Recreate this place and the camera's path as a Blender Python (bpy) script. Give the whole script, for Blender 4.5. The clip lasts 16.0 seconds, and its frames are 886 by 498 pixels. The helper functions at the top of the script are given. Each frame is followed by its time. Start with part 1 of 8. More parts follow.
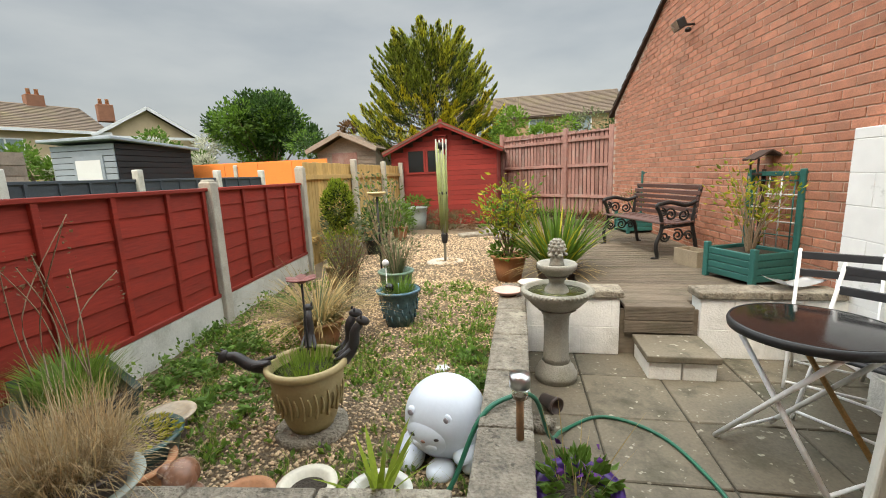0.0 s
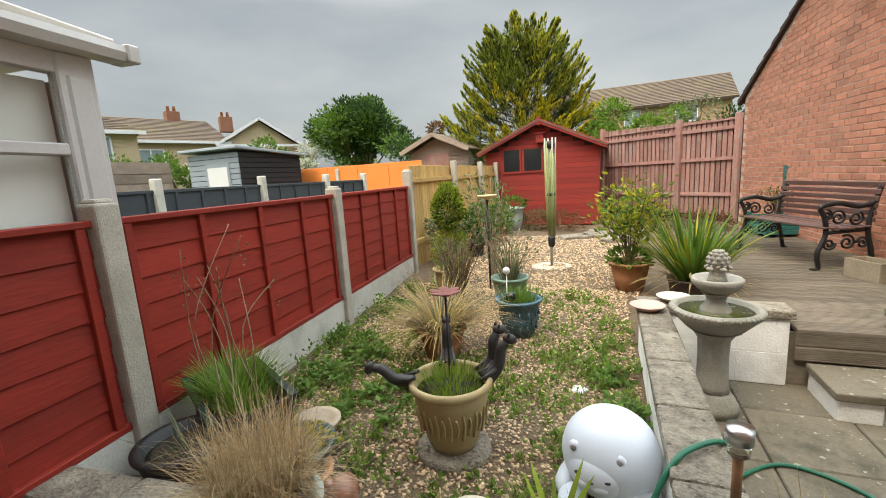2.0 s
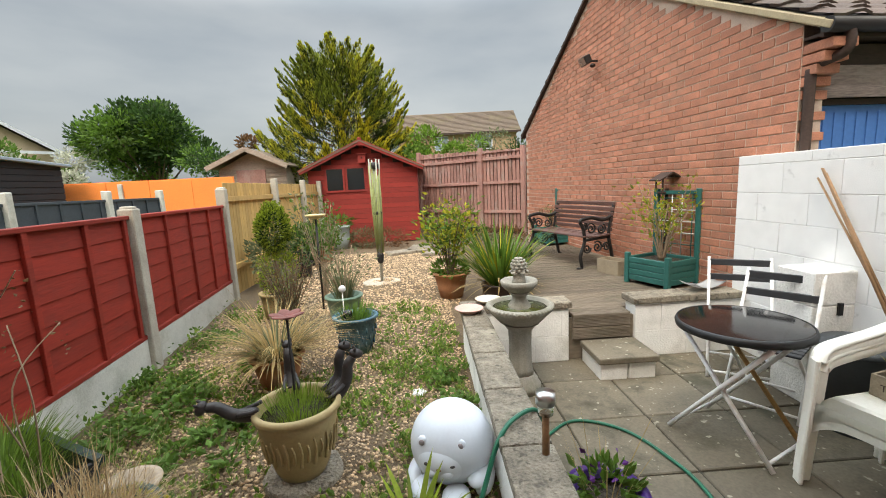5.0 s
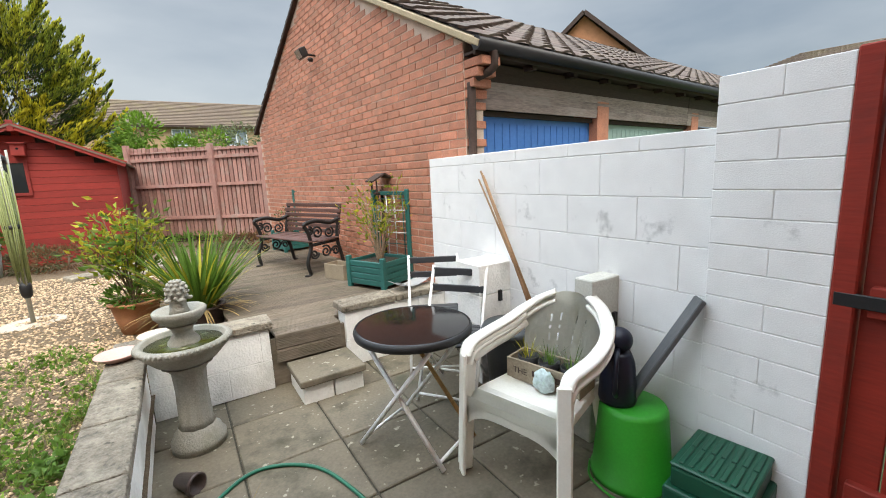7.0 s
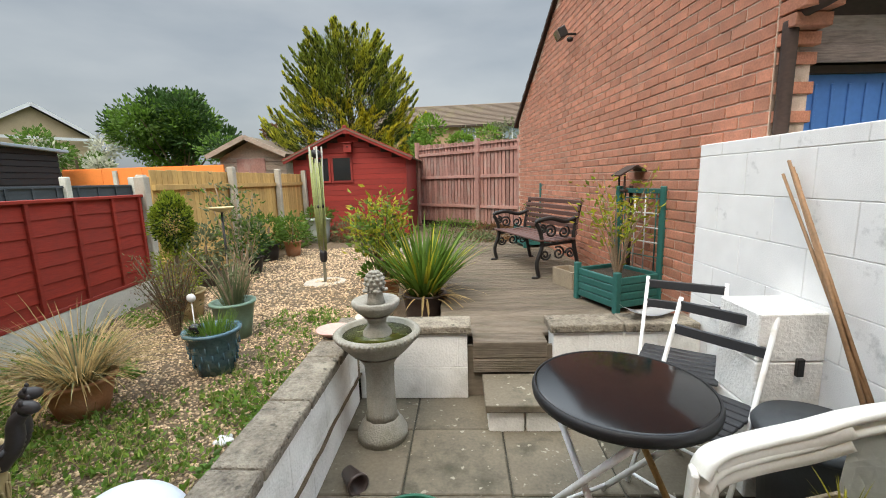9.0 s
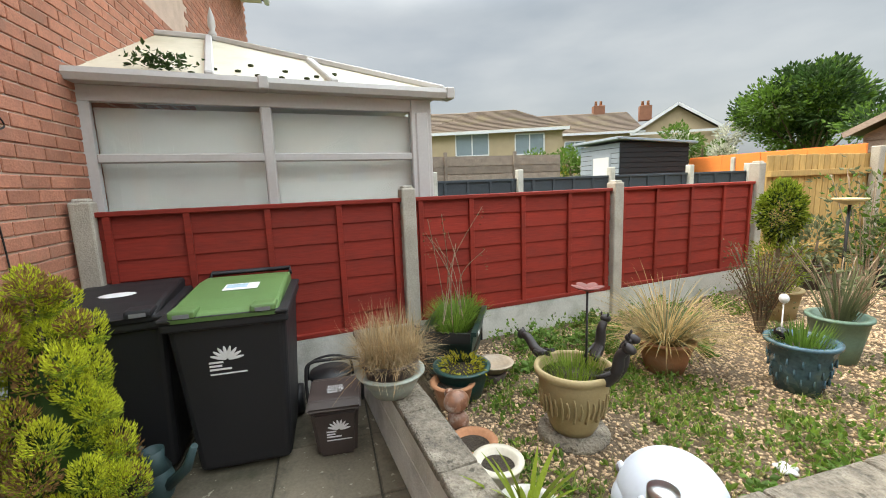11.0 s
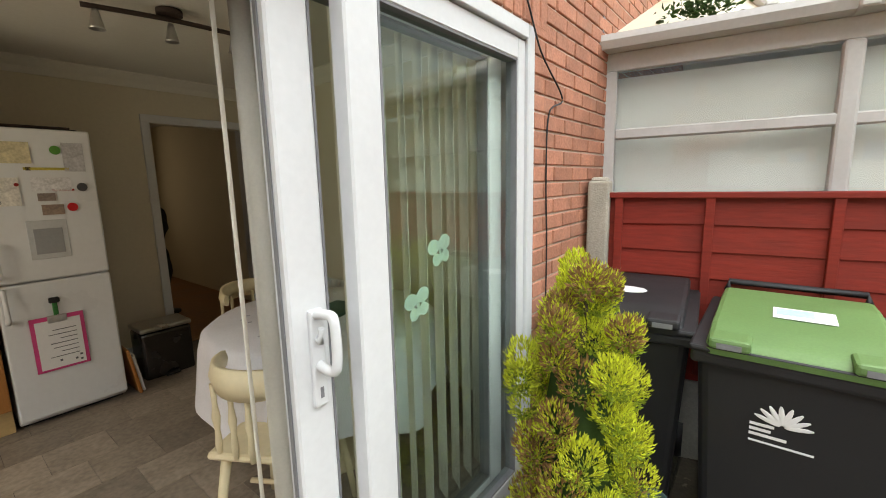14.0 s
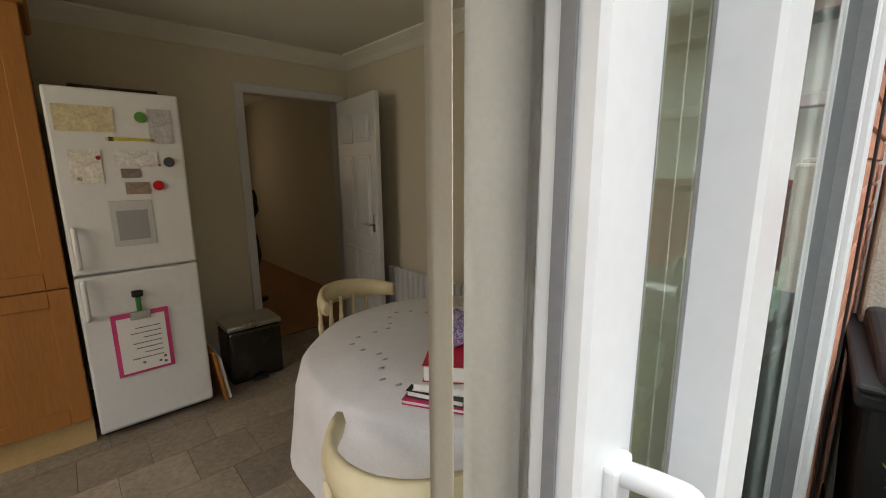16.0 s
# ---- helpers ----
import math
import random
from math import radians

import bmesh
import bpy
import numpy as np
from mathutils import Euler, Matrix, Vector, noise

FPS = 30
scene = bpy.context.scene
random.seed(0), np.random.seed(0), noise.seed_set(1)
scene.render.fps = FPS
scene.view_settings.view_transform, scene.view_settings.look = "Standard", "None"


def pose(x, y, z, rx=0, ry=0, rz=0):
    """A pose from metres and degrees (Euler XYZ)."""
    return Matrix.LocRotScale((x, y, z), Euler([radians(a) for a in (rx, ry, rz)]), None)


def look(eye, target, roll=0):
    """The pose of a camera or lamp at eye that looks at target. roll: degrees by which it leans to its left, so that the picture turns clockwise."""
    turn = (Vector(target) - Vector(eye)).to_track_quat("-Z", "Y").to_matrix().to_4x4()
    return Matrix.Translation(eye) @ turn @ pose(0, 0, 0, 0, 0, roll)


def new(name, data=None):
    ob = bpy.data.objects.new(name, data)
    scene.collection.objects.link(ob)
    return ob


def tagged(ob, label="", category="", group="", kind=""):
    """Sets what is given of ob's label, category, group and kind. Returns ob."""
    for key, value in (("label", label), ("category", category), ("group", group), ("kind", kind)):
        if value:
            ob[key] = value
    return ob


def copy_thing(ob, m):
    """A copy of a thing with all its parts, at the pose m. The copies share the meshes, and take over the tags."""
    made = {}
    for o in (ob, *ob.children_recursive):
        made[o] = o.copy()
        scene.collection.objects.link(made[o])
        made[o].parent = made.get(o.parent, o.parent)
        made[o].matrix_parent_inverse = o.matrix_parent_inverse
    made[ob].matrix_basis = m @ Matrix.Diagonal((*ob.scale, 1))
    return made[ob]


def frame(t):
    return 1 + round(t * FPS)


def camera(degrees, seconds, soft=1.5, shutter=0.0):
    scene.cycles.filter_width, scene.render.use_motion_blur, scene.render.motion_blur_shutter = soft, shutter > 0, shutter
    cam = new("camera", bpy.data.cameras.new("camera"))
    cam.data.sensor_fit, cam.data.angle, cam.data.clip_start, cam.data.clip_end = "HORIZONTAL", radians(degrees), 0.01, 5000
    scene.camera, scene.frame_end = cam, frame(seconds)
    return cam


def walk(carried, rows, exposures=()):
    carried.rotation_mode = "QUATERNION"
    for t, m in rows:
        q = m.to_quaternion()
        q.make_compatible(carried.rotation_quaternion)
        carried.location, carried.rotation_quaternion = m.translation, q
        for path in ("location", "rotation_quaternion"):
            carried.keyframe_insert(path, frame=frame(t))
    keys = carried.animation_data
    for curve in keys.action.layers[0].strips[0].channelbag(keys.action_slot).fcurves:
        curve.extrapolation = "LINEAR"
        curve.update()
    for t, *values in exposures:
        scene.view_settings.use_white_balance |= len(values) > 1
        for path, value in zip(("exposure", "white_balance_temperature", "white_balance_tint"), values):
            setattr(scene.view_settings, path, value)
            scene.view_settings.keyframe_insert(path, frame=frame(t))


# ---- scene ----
cam = camera(93.4, 16.0, soft=1.0)
PATH = [
    (0, (0.622, -0.252, 1.449), (0.262, 1.683, 1.098), -2.3),
    (0.5, (0.579, -0.226, 1.457), (0.175, 1.702, 1.111), -2.8),
    (1, (0.494, -0.247, 1.471), (-0.044, 1.648, 1.124), -3.4),
    (1.5, (0.362, -0.199, 1.471), (-0.312, 1.652, 1.125), -3.7),
    (2, (0.268, -0.185, 1.508), (-0.463, 1.645, 1.168), -3.5),
    (2.5, (0.139, -0.205, 1.51), (-0.554, 1.644, 1.187), -3.1),
    (3, (0.015, -0.257, 1.522), (-0.574, 1.629, 1.21), -2.6),
    (5.5, (0.385, -0.308, 1.528), (0.716, 1.64, 1.222), -2.8),
    (6, (0.604, -0.299, 1.516), (1.225, 1.574, 1.189), -2.6),
    (6.5, (0.778, -0.211, 1.506), (1.695, 1.533, 1.163), -2.4),
    (7, (0.921, -0.109, 1.501), (1.976, 1.554, 1.154), -2.6),
    (7.5, (1.091, -0.031, 1.489), (1.99, 1.72, 1.133), -2.4),
    (8, (1.261, 0.048, 1.48), (1.863, 1.92, 1.114), -1.9),
    (8.5, (1.334, 0.188, 1.466), (1.631, 2.132, 1.105), -1.6),
    (9, (1.361, 0.364, 1.481), (1.268, 2.334, 1.153), -1.7),
    (9.5, (1.361, 0.5, 1.478), (0.639, 2.34, 1.174), -1.7),
    (10, (1.383, 0.553, 1.499), (0.006, 1.971, 1.192), -1.8),
    (12.5, (1.024, 0.022, 1.503), (-0.91, -0.41, 1.234), -2.2),
    (13, (0.849, 0.0, 1.511), (-0.977, -0.771, 1.248), -2.0),
    (13.5, (0.796, -0.094, 1.511), (-0.905, -1.106, 1.223), -1.3),
    (14, (0.79, -0.266, 1.496), (-0.774, -1.471, 1.175), -1.3),
    (14.5, (0.791, -0.507, 1.479), (-0.671, -1.828, 1.137), -1.2),
    (15, (0.73, -0.682, 1.464), (-0.669, -2.064, 1.098), -0.9),
    (15.5, (0.621, -0.867, 1.477), (-0.746, -2.275, 1.096), -0.7),
    (16, (0.556, -1.019, 1.469), (-0.787, -2.451, 1.089), -0.4),
]
walk(cam, [(t, look(eye, target, roll)) for t, eye, target, roll in PATH],
     exposures=[(0, 1.2, 8400, 10), (3.0, 1.2, 8300, 10), (5.5, 1.15, 8000, 10), (7.0, 1.25, 7600, 10), (8.0, 1.1, 7700, 10), (9.0, 1.08, 7800, 10), (10.0, 1.25, 8000, 10), (12.5, 1.62, 8600, 12), (14.5, 1.9, 8900, 12), (16.0, 1.88, 8700, 13)])

# ---- world: overcast daylight ----
world = bpy.data.worlds.new("overcast")
scene.world = world
world.use_nodes = True
wn, wl = world.node_tree.nodes, world.node_tree.links
wn.clear()
sky = wn.new("ShaderNodeTexSky")
sky.sky_type, sky.sun_disc, sky.sun_elevation, sky.sun_rotation = "NISHITA", False, radians(52), radians(200)
sky.air_density, sky.dust_density = 1.0, 4.0
coord = wn.new("ShaderNodeTexCoord")
squash = wn.new("ShaderNodeMapping")
squash.inputs["Scale"].default_value = (1.0, 1.0, 3.2)
cloud = wn.new("ShaderNodeTexNoise")
cloud.inputs["Scale"].default_value, cloud.inputs["Detail"].default_value, cloud.inputs["Roughness"].default_value = 1.6, 6, 0.5
ramp = wn.new("ShaderNodeValToRGB")
ramp.color_ramp.elements[0].position, ramp.color_ramp.elements[0].color = 0.32, (0.31, 0.42, 0.57, 1)
ramp.color_ramp.elements[1].position, ramp.color_ramp.elements[1].color = 0.68, (0.65, 0.77, 0.93, 1)
cloud_bg, sky_bg, add = wn.new("ShaderNodeBackground"), wn.new("ShaderNodeBackground"), wn.new("ShaderNodeAddShader")
lift = wn.new("ShaderNodeMapRange")
split = wn.new("ShaderNodeSeparateXYZ")
lift.inputs["From Min"].default_value, lift.inputs["From Max"].default_value = 0.34, 0.66
lift.inputs["To Min"].default_value, lift.inputs["To Max"].default_value = 0.29, 2.6
lift.interpolation_type = "SMOOTHSTEP"
sky_bg.inputs["Strength"].default_value = 0.02
wout = wn.new("ShaderNodeOutputWorld")
wl.new(coord.outputs["Generated"], squash.inputs["Vector"])
wl.new(squash.outputs["Vector"], cloud.inputs["Vector"])
wl.new(cloud.outputs["Fac"], ramp.inputs["Fac"])
wl.new(ramp.outputs["Color"], cloud_bg.inputs["Color"])
wl.new(sky.outputs["Color"], sky_bg.inputs["Color"])
wl.new(coord.outputs["Generated"], split.inputs[0])
wl.new(split.outputs["Z"], lift.inputs["Value"])
wl.new(lift.outputs[0], cloud_bg.inputs["Strength"])
wl.new(cloud_bg.outputs[0], add.inputs[0])
wl.new(sky_bg.outputs[0], add.inputs[1])
wl.new(add.outputs[0], wout.inputs["Surface"])
sun = new("sun", bpy.data.lights.new("sun", "SUN"))
sun.data.energy, sun.data.angle, sun.data.color = 1.2, radians(25), (1.0, 0.96, 0.9)
sun.matrix_world = look((0, 0, 20), (4.2, 11.5, 0))

# ---- materials ----
def mat(name, color, rough=0.8, vary=0.25, scale=8.0, fine=60.0, bump=0.3, depth=0.004, metal=0.0, stain=None, stain_amount=0.0,
        stain_scale=2.5, per="", spread=0.25, stretch=(1, 1, 1), spec=0.4, trans=0.0, speck=None, edge=(0.5, 0.68)):
    """A procedural surface: colour varied at two scales, stains with soft edges, relief, and a shift for each piece."""
    m = bpy.data.materials.new(name)
    m.use_nodes = True
    n, l = m.node_tree.nodes, m.node_tree.links
    b = n["Principled BSDF"]
    b.inputs["Metallic"].default_value = metal
    b.inputs["Specular IOR Level"].default_value = spec
    b.inputs["Transmission Weight"].default_value = trans
    tc, mp = n.new("ShaderNodeTexCoord"), n.new("ShaderNodeMapping")
    mp.inputs["Scale"].default_value = stretch
    place = tc.outputs["Object"]
    if per == "object":
        own, far = n.new("ShaderNodeObjectInfo"), n.new("ShaderNodeMath")
        far.operation = "MULTIPLY"
        far.inputs[1].default_value = 60.0
        shift = n.new("ShaderNodeVectorMath")
        l.new(own.outputs["Random"], far.inputs[0])
        l.new(place, shift.inputs[0])
        l.new(far.outputs[0], shift.inputs[1])
        place = shift.outputs["Vector"]
    l.new(place, mp.inputs["Vector"])
    big, small = n.new("ShaderNodeTexNoise"), n.new("ShaderNodeTexNoise")
    big.inputs["Scale"].default_value, small.inputs["Scale"].default_value = scale, fine
    big.inputs["Detail"].default_value, small.inputs["Detail"].default_value = 4, 3
    for t in (big, small):
        l.new(mp.outputs["Vector"], t.inputs["Vector"])
    mixed = n.new("ShaderNodeMath")
    mixed.operation = "ADD"
    l.new(big.outputs["Fac"], mixed.inputs[0])
    l.new(small.outputs["Fac"], mixed.inputs[1])
    rng = n.new("ShaderNodeMapRange")
    rng.inputs["From Min"].default_value, rng.inputs["From Max"].default_value = 0.65, 1.35
    rng.inputs["To Min"].default_value, rng.inputs["To Max"].default_value = 1 - vary, 1 + vary
    l.new(mixed.outputs[0], rng.inputs["Value"])
    value = rng.outputs[0]
    if per:
        src = n.new("ShaderNodeObjectInfo" if per == "object" else "ShaderNodeNewGeometry")
        pr = n.new("ShaderNodeMapRange")
        pr.inputs["To Min"].default_value, pr.inputs["To Max"].default_value = 1 - spread, 1 + spread
        l.new(src.outputs["Random" if per == "object" else "Random Per Island"], pr.inputs["Value"])
        mul = n.new("ShaderNodeMath")
        mul.operation = "MULTIPLY"
        l.new(value, mul.inputs[0])
        l.new(pr.outputs[0], mul.inputs[1])
        value = mul.outputs[0]
    hsv = n.new("ShaderNodeHueSaturation")
    hsv.inputs["Color"].default_value = (*color, 1)
    l.new(value, hsv.inputs["Value"])
    out = hsv.outputs["Color"]
    if stain:
        st = n.new("ShaderNodeTexNoise")
        st.inputs["Scale"].default_value, st.inputs["Detail"].default_value, st.inputs["Roughness"].default_value = stain_scale, 6, 0.65
        l.new(place, st.inputs["Vector"])
        sr = n.new("ShaderNodeMapRange")
        sr.inputs["From Min"].default_value, sr.inputs["From Max"].default_value = edge
        sr.inputs["To Max"].default_value = stain_amount
        l.new(st.outputs["Fac"], sr.inputs["Value"])
        mx = n.new("ShaderNodeMix")
        mx.data_type = "RGBA"
        l.new(sr.outputs[0], mx.inputs["Factor"])
        l.new(out, mx.inputs["A"])
        mx.inputs["B"].default_value = (*stain, 1)
        out = mx.outputs["Result"]
    if speck:
        dots, brink, over = n.new("ShaderNodeTexNoise"), n.new("ShaderNodeMapRange"), n.new("ShaderNodeMix")
        dots.inputs["Scale"].default_value, dots.inputs["Detail"].default_value = 22, 2
        brink.inputs["From Min"].default_value, brink.inputs["From Max"].default_value = 0.66, 0.72
        brink.inputs["To Max"].default_value = 0.8
        over.data_type = "RGBA"
        over.inputs["B"].default_value = (*speck, 1)
        l.new(place, dots.inputs["Vector"])
        l.new(dots.outputs["Fac"], brink.inputs["Value"])
        l.new(brink.outputs[0], over.inputs["Factor"])
        l.new(out, over.inputs["A"])
        out = over.outputs["Result"]
    l.new(out, b.inputs["Base Color"])
    rr = n.new("ShaderNodeMapRange")
    rr.inputs["To Min"].default_value, rr.inputs["To Max"].default_value = max(0.02, rough - 0.12), min(1, rough + 0.12)
    l.new(big.outputs["Fac"], rr.inputs["Value"])
    l.new(rr.outputs[0], b.inputs["Roughness"])
    if bump:
        bp = n.new("ShaderNodeBump")
        bp.inputs["Strength"].default_value, bp.inputs["Distance"].default_value = bump, depth
        l.new(mixed.outputs[0], bp.inputs["Height"])
        l.new(bp.outputs["Normal"], b.inputs["Normal"])
    return m


def glass(name, tint=(0.9, 0.95, 0.93), rough=0.02):
    m = bpy.data.materials.new(name)
    m.use_nodes = True
    b = m.node_tree.nodes["Principled BSDF"]
    b.inputs["Base Color"].default_value = (*tint, 1)
    b.inputs["Transmission Weight"].default_value = 1.0
    b.inputs["Roughness"].default_value = rough
    b.inputs["IOR"].default_value = 1.45
    return m


BRICK = mat("red_brick", (0.43, 0.18, 0.115), 0.9, 0.28, 9, 90, 0.6, 0.006, per="object", spread=0.17, stain=(0.30, 0.17, 0.12), stain_amount=0.5)
BRICK_FAR = mat("red_brick_joined", (0.43, 0.18, 0.115), 0.9, 0.28, 9, 90, 0.6, 0.006, per="island", spread=0.17, stain=(0.30, 0.17, 0.12), stain_amount=0.5)
MORTAR = mat("mortar", (0.54, 0.41, 0.33), 0.95, 0.2, 6, 120, 0.5)
WHITE_BLOCK = mat("white_painted_block", (0.80, 0.80, 0.795), 0.85, 0.07, 7, 190, 0.5, 0.003, stain=(0.16, 0.165, 0.16), stain_amount=0.65, stain_scale=4.5, edge=(0.60, 0.74))
WHITE_OLD = mat("old_white_paint", (0.84, 0.83, 0.80), 0.88, 0.1, 5, 70, 0.8, 0.008, stain=(0.30, 0.29, 0.23), stain_amount=0.4, stain_scale=2.2)
CAP = mat("coping_stone", (0.21, 0.18, 0.14), 0.95, 0.5, 16, 70, 1.0, 0.016, per="object", spread=0.15, stain=(0.40, 0.36, 0.28), stain_amount=0.7, stain_scale=7, speck=(0.06, 0.055, 0.04))
SLAB = mat("paving_slab", (0.155, 0.13, 0.094), 0.85, 0.22, 4, 60, 0.5, 0.004, per="object", spread=0.16, stain=(0.055, 0.055, 0.035), stain_amount=0.85, stain_scale=3.2, speck=(0.40, 0.37, 0.29))
JOINT = mat("slab_joint", (0.06, 0.055, 0.04), 0.95, 0.3, 20, 100, 0.5)
CONCRETE = mat("concrete_post", (0.40, 0.37, 0.31), 0.92, 0.2, 7, 110, 0.7, 0.006, stain=(0.24, 0.23, 0.18), stain_amount=0.5, stain_scale=4)
GRAVELBOARD = mat("gravel_board", (0.52, 0.51, 0.46), 0.92, 0.15, 5, 90, 0.6, 0.005, stain=(0.24, 0.23, 0.17), stain_amount=0.6, stain_scale=3)
RED_FENCE = mat("red_stained_wood", (0.25, 0.021, 0.011), 0.72, 0.22, 3, 40, 0.4, 0.004, per="object", spread=0.13, stretch=(1, 0.25, 2), stain=(0.17, 0.02, 0.013), stain_amount=0.5)
RED_SHED = mat("red_shed_wood", (0.235, 0.024, 0.018), 0.75, 0.2, 3, 40, 0.4, 0.004, per="object", spread=0.12, stretch=(0.3, 1, 2))
GOLD_FENCE = mat("golden_softwood", (0.52, 0.33, 0.12), 0.82, 0.2, 4, 40, 0.4, 0.004, per="object", spread=0.15, stretch=(1, 1, 0.3))
GREY_WOOD = mat("weathered_wood", (0.26, 0.205, 0.165), 0.9, 0.3, 5, 50, 0.6, 0.004, per="object", spread=0.22, stretch=(0.3, 1, 1))
CLAD = mat("weathered_cladding", (0.27, 0.21, 0.19), 0.9, 0.45, 6, 50, 0.7, 0.006, per="object", spread=0.3, stretch=(0.25, 1, 2), stain=(0.34, 0.29, 0.26), stain_amount=0.8, stain_scale=3)
PINK_WOOD = mat("faded_red_fence_wood", (0.30, 0.16, 0.135), 0.9, 0.3, 4, 50, 0.6, 0.004, per="object", spread=0.25, stretch=(1, 1, 0.3), stain=(0.33, 0.27, 0.24), stain_amount=0.6)
DECK = mat("weathered_decking", (0.16, 0.13, 0.10), 0.88, 0.3, 5, 50, 0.6, 0.004, per="object", spread=0.2, stretch=(0.25, 1, 1), stain=(0.10, 0.095, 0.06), stain_amount=0.6)
ORANGE = mat("orange_fence_panel", (0.85, 0.24, 0.055), 0.75, 0.1, 2, 30, 0.2)
ROOF_TILE = mat("brown_roof_tile", (0.085, 0.06, 0.05), 0.9, 0.3, 6, 60, 0.5, 0.006, per="island", spread=0.3, stain=(0.16, 0.14, 0.10), stain_amount=0.5)
ROOF_FAR = mat("far_roof_tile", (0.135, 0.10, 0.075), 0.9, 0.2, 2, 30, 0.4, per="island", spread=0.12, stain=(0.19, 0.16, 0.08), stain_amount=0.5, stain_scale=0.6)
WHITE_PVC = mat("white_upvc", (0.62, 0.63, 0.64), 0.35, 0.04, 3, 40, 0.05, spec=0.5)
BLACK_PLASTIC = mat("black_plastic", (0.014, 0.014, 0.015), 0.5, 0.2, 5, 200, 0.25, 0.001)
DARK_WOOD = mat("dark_brown_wood", (0.045, 0.026, 0.020), 0.75, 0.3, 5, 60, 0.4, stretch=(0.3, 1, 1))
BLUE_DOOR = mat("blue_painted_metal", (0.05, 0.17, 0.46), 0.5, 0.1, 2, 30, 0.1)
SAGE_DOOR = mat("pale_green_painted_metal", (0.30, 0.42, 0.38), 0.5, 0.1, 2, 30, 0.1)
SOIL = mat("dark_soil", (0.045, 0.033, 0.022), 0.95, 0.4, 12, 90, 1.0, 0.02)
GRAVEL = mat("pea_gravel", (0.13, 0.09, 0.055), 0.9, 0.35, 30, 140, 1.0, 0.012, stain=(0.20, 0.15, 0.09), stain_amount=0.7, stain_scale=1.3)
PEBBLE = mat("pebble", (0.46, 0.33, 0.21), 0.8, 0.2, 20, 90, 0.3, per="island", spread=0.6)
GRASS = mat("rough_grass", (0.07, 0.10, 0.03), 0.9, 0.4, 3, 50, 0.8, 0.02)
SMOKED = glass("clear_glass", (0.84, 0.94, 0.88))

# ---- building tools ----
def part(name, bm, material, parent=None, label=""):
    """Links a bmesh as one mesh object under a thing or a part."""
    me = bpy.data.meshes.new(name)
    bm.normal_update()
    bm.to_mesh(me)
    bm.free()
    me.materials.append(material)
    ob = new(name, me)
    ob.parent = parent
    if label:
        ob["label"] = label
    return ob


def share(name, me, parent, m):
    """Another piece on mesh data that exists."""
    ob = new(name, me)
    ob.parent = parent
    ob.matrix_basis = m
    return ob


def thing(name, m, label, category, group="", kind=""):
    ob = new(name)
    ob.matrix_basis = m
    ob.empty_display_size = 0.1
    return tagged(ob, label, category, group, kind)


def box(x0, x1, y0, y1, z0, z1, bevel=0.0, bm=None, seg=1):
    b = bmesh.new()
    r = bmesh.ops.create_cube(b, size=1.0)
    bmesh.ops.scale(b, vec=(x1 - x0, y1 - y0, z1 - z0), verts=b.verts)
    bmesh.ops.translate(b, vec=((x0 + x1) / 2, (y0 + y1) / 2, (z0 + z1) / 2), verts=b.verts)
    if bevel:
        bmesh.ops.bevel(b, geom=b.edges[:], offset=bevel, segments=seg, affect="EDGES", profile=0.5)
    return join(bm, b)


def join(bm, b):
    if bm is None:
        return b
    me = bpy.data.meshes.new("tmp")
    b.to_mesh(me)
    b.free()
    bm.from_mesh(me)
    bpy.data.meshes.remove(me)
    return bm


def moved(b, m, bm=None):
    bmesh.ops.transform(b, matrix=m, verts=b.verts)
    return join(bm, b)


def lathe(profile, seg=40, bm=None, wave=0.0, waves=12, at=(0, 0, 0)):
    """Turns (radius, height) rows round z."""
    b = bmesh.new()
    rings = []
    for r, z in profile:
        ring = []
        for i in range(seg):
            a = 2 * math.pi * i / seg
            rr = r * (1 + wave * math.cos(waves * a))
            ring.append(b.verts.new((at[0] + rr * math.cos(a), at[1] + rr * math.sin(a), at[2] + z)))
        rings.append(ring)
    for p, q in zip(rings, rings[1:]):
        for i in range(seg):
            j = (i + 1) % seg
            f = b.faces.new((p[i], p[j], q[j], q[i]))
            f.smooth = True
    if profile[0][0] > 0.0005:
        b.faces.new(rings[0][::-1])
    if profile[-1][0] > 0.0005:
        b.faces.new(rings[-1])
    return join(bm, b)


def tube(points, radius, bm=None, seg=8, closed=False, taper=None):
    b = bmesh.new()
    pts = [Vector(p) for p in points]
    rings, n = [], len(pts)
    up = Vector((0.13, 0.21, 0.97))
    for i, p in enumerate(pts):
        a = pts[(i - 1) % n] if closed or i else pts[0]
        c = pts[(i + 1) % n] if closed or i < n - 1 else pts[-1]
        d = (c - a).normalized()
        s = d.cross(up)
        s = s.normalized() if s.length > 1e-4 else Vector((1, 0, 0))
        w = s.cross(d).normalized()
        r = radius if taper is None else radius + (taper - radius) * i / max(1, n - 1)
        rings.append([b.verts.new(p + r * (math.cos(2 * math.pi * k / seg) * s + math.sin(2 * math.pi * k / seg) * w)) for k in range(seg)])
    pairs = list(zip(rings, rings[1:])) + ([(rings[-1], rings[0])] if closed else [])
    for p, q in pairs:
        for k in range(seg):
            f = b.faces.new((p[k], p[(k + 1) % seg], q[(k + 1) % seg], q[k]))
            f.smooth = True
    if not closed:
        b.faces.new(rings[0][::-1])
        b.faces.new(rings[-1])
    return join(bm, b)


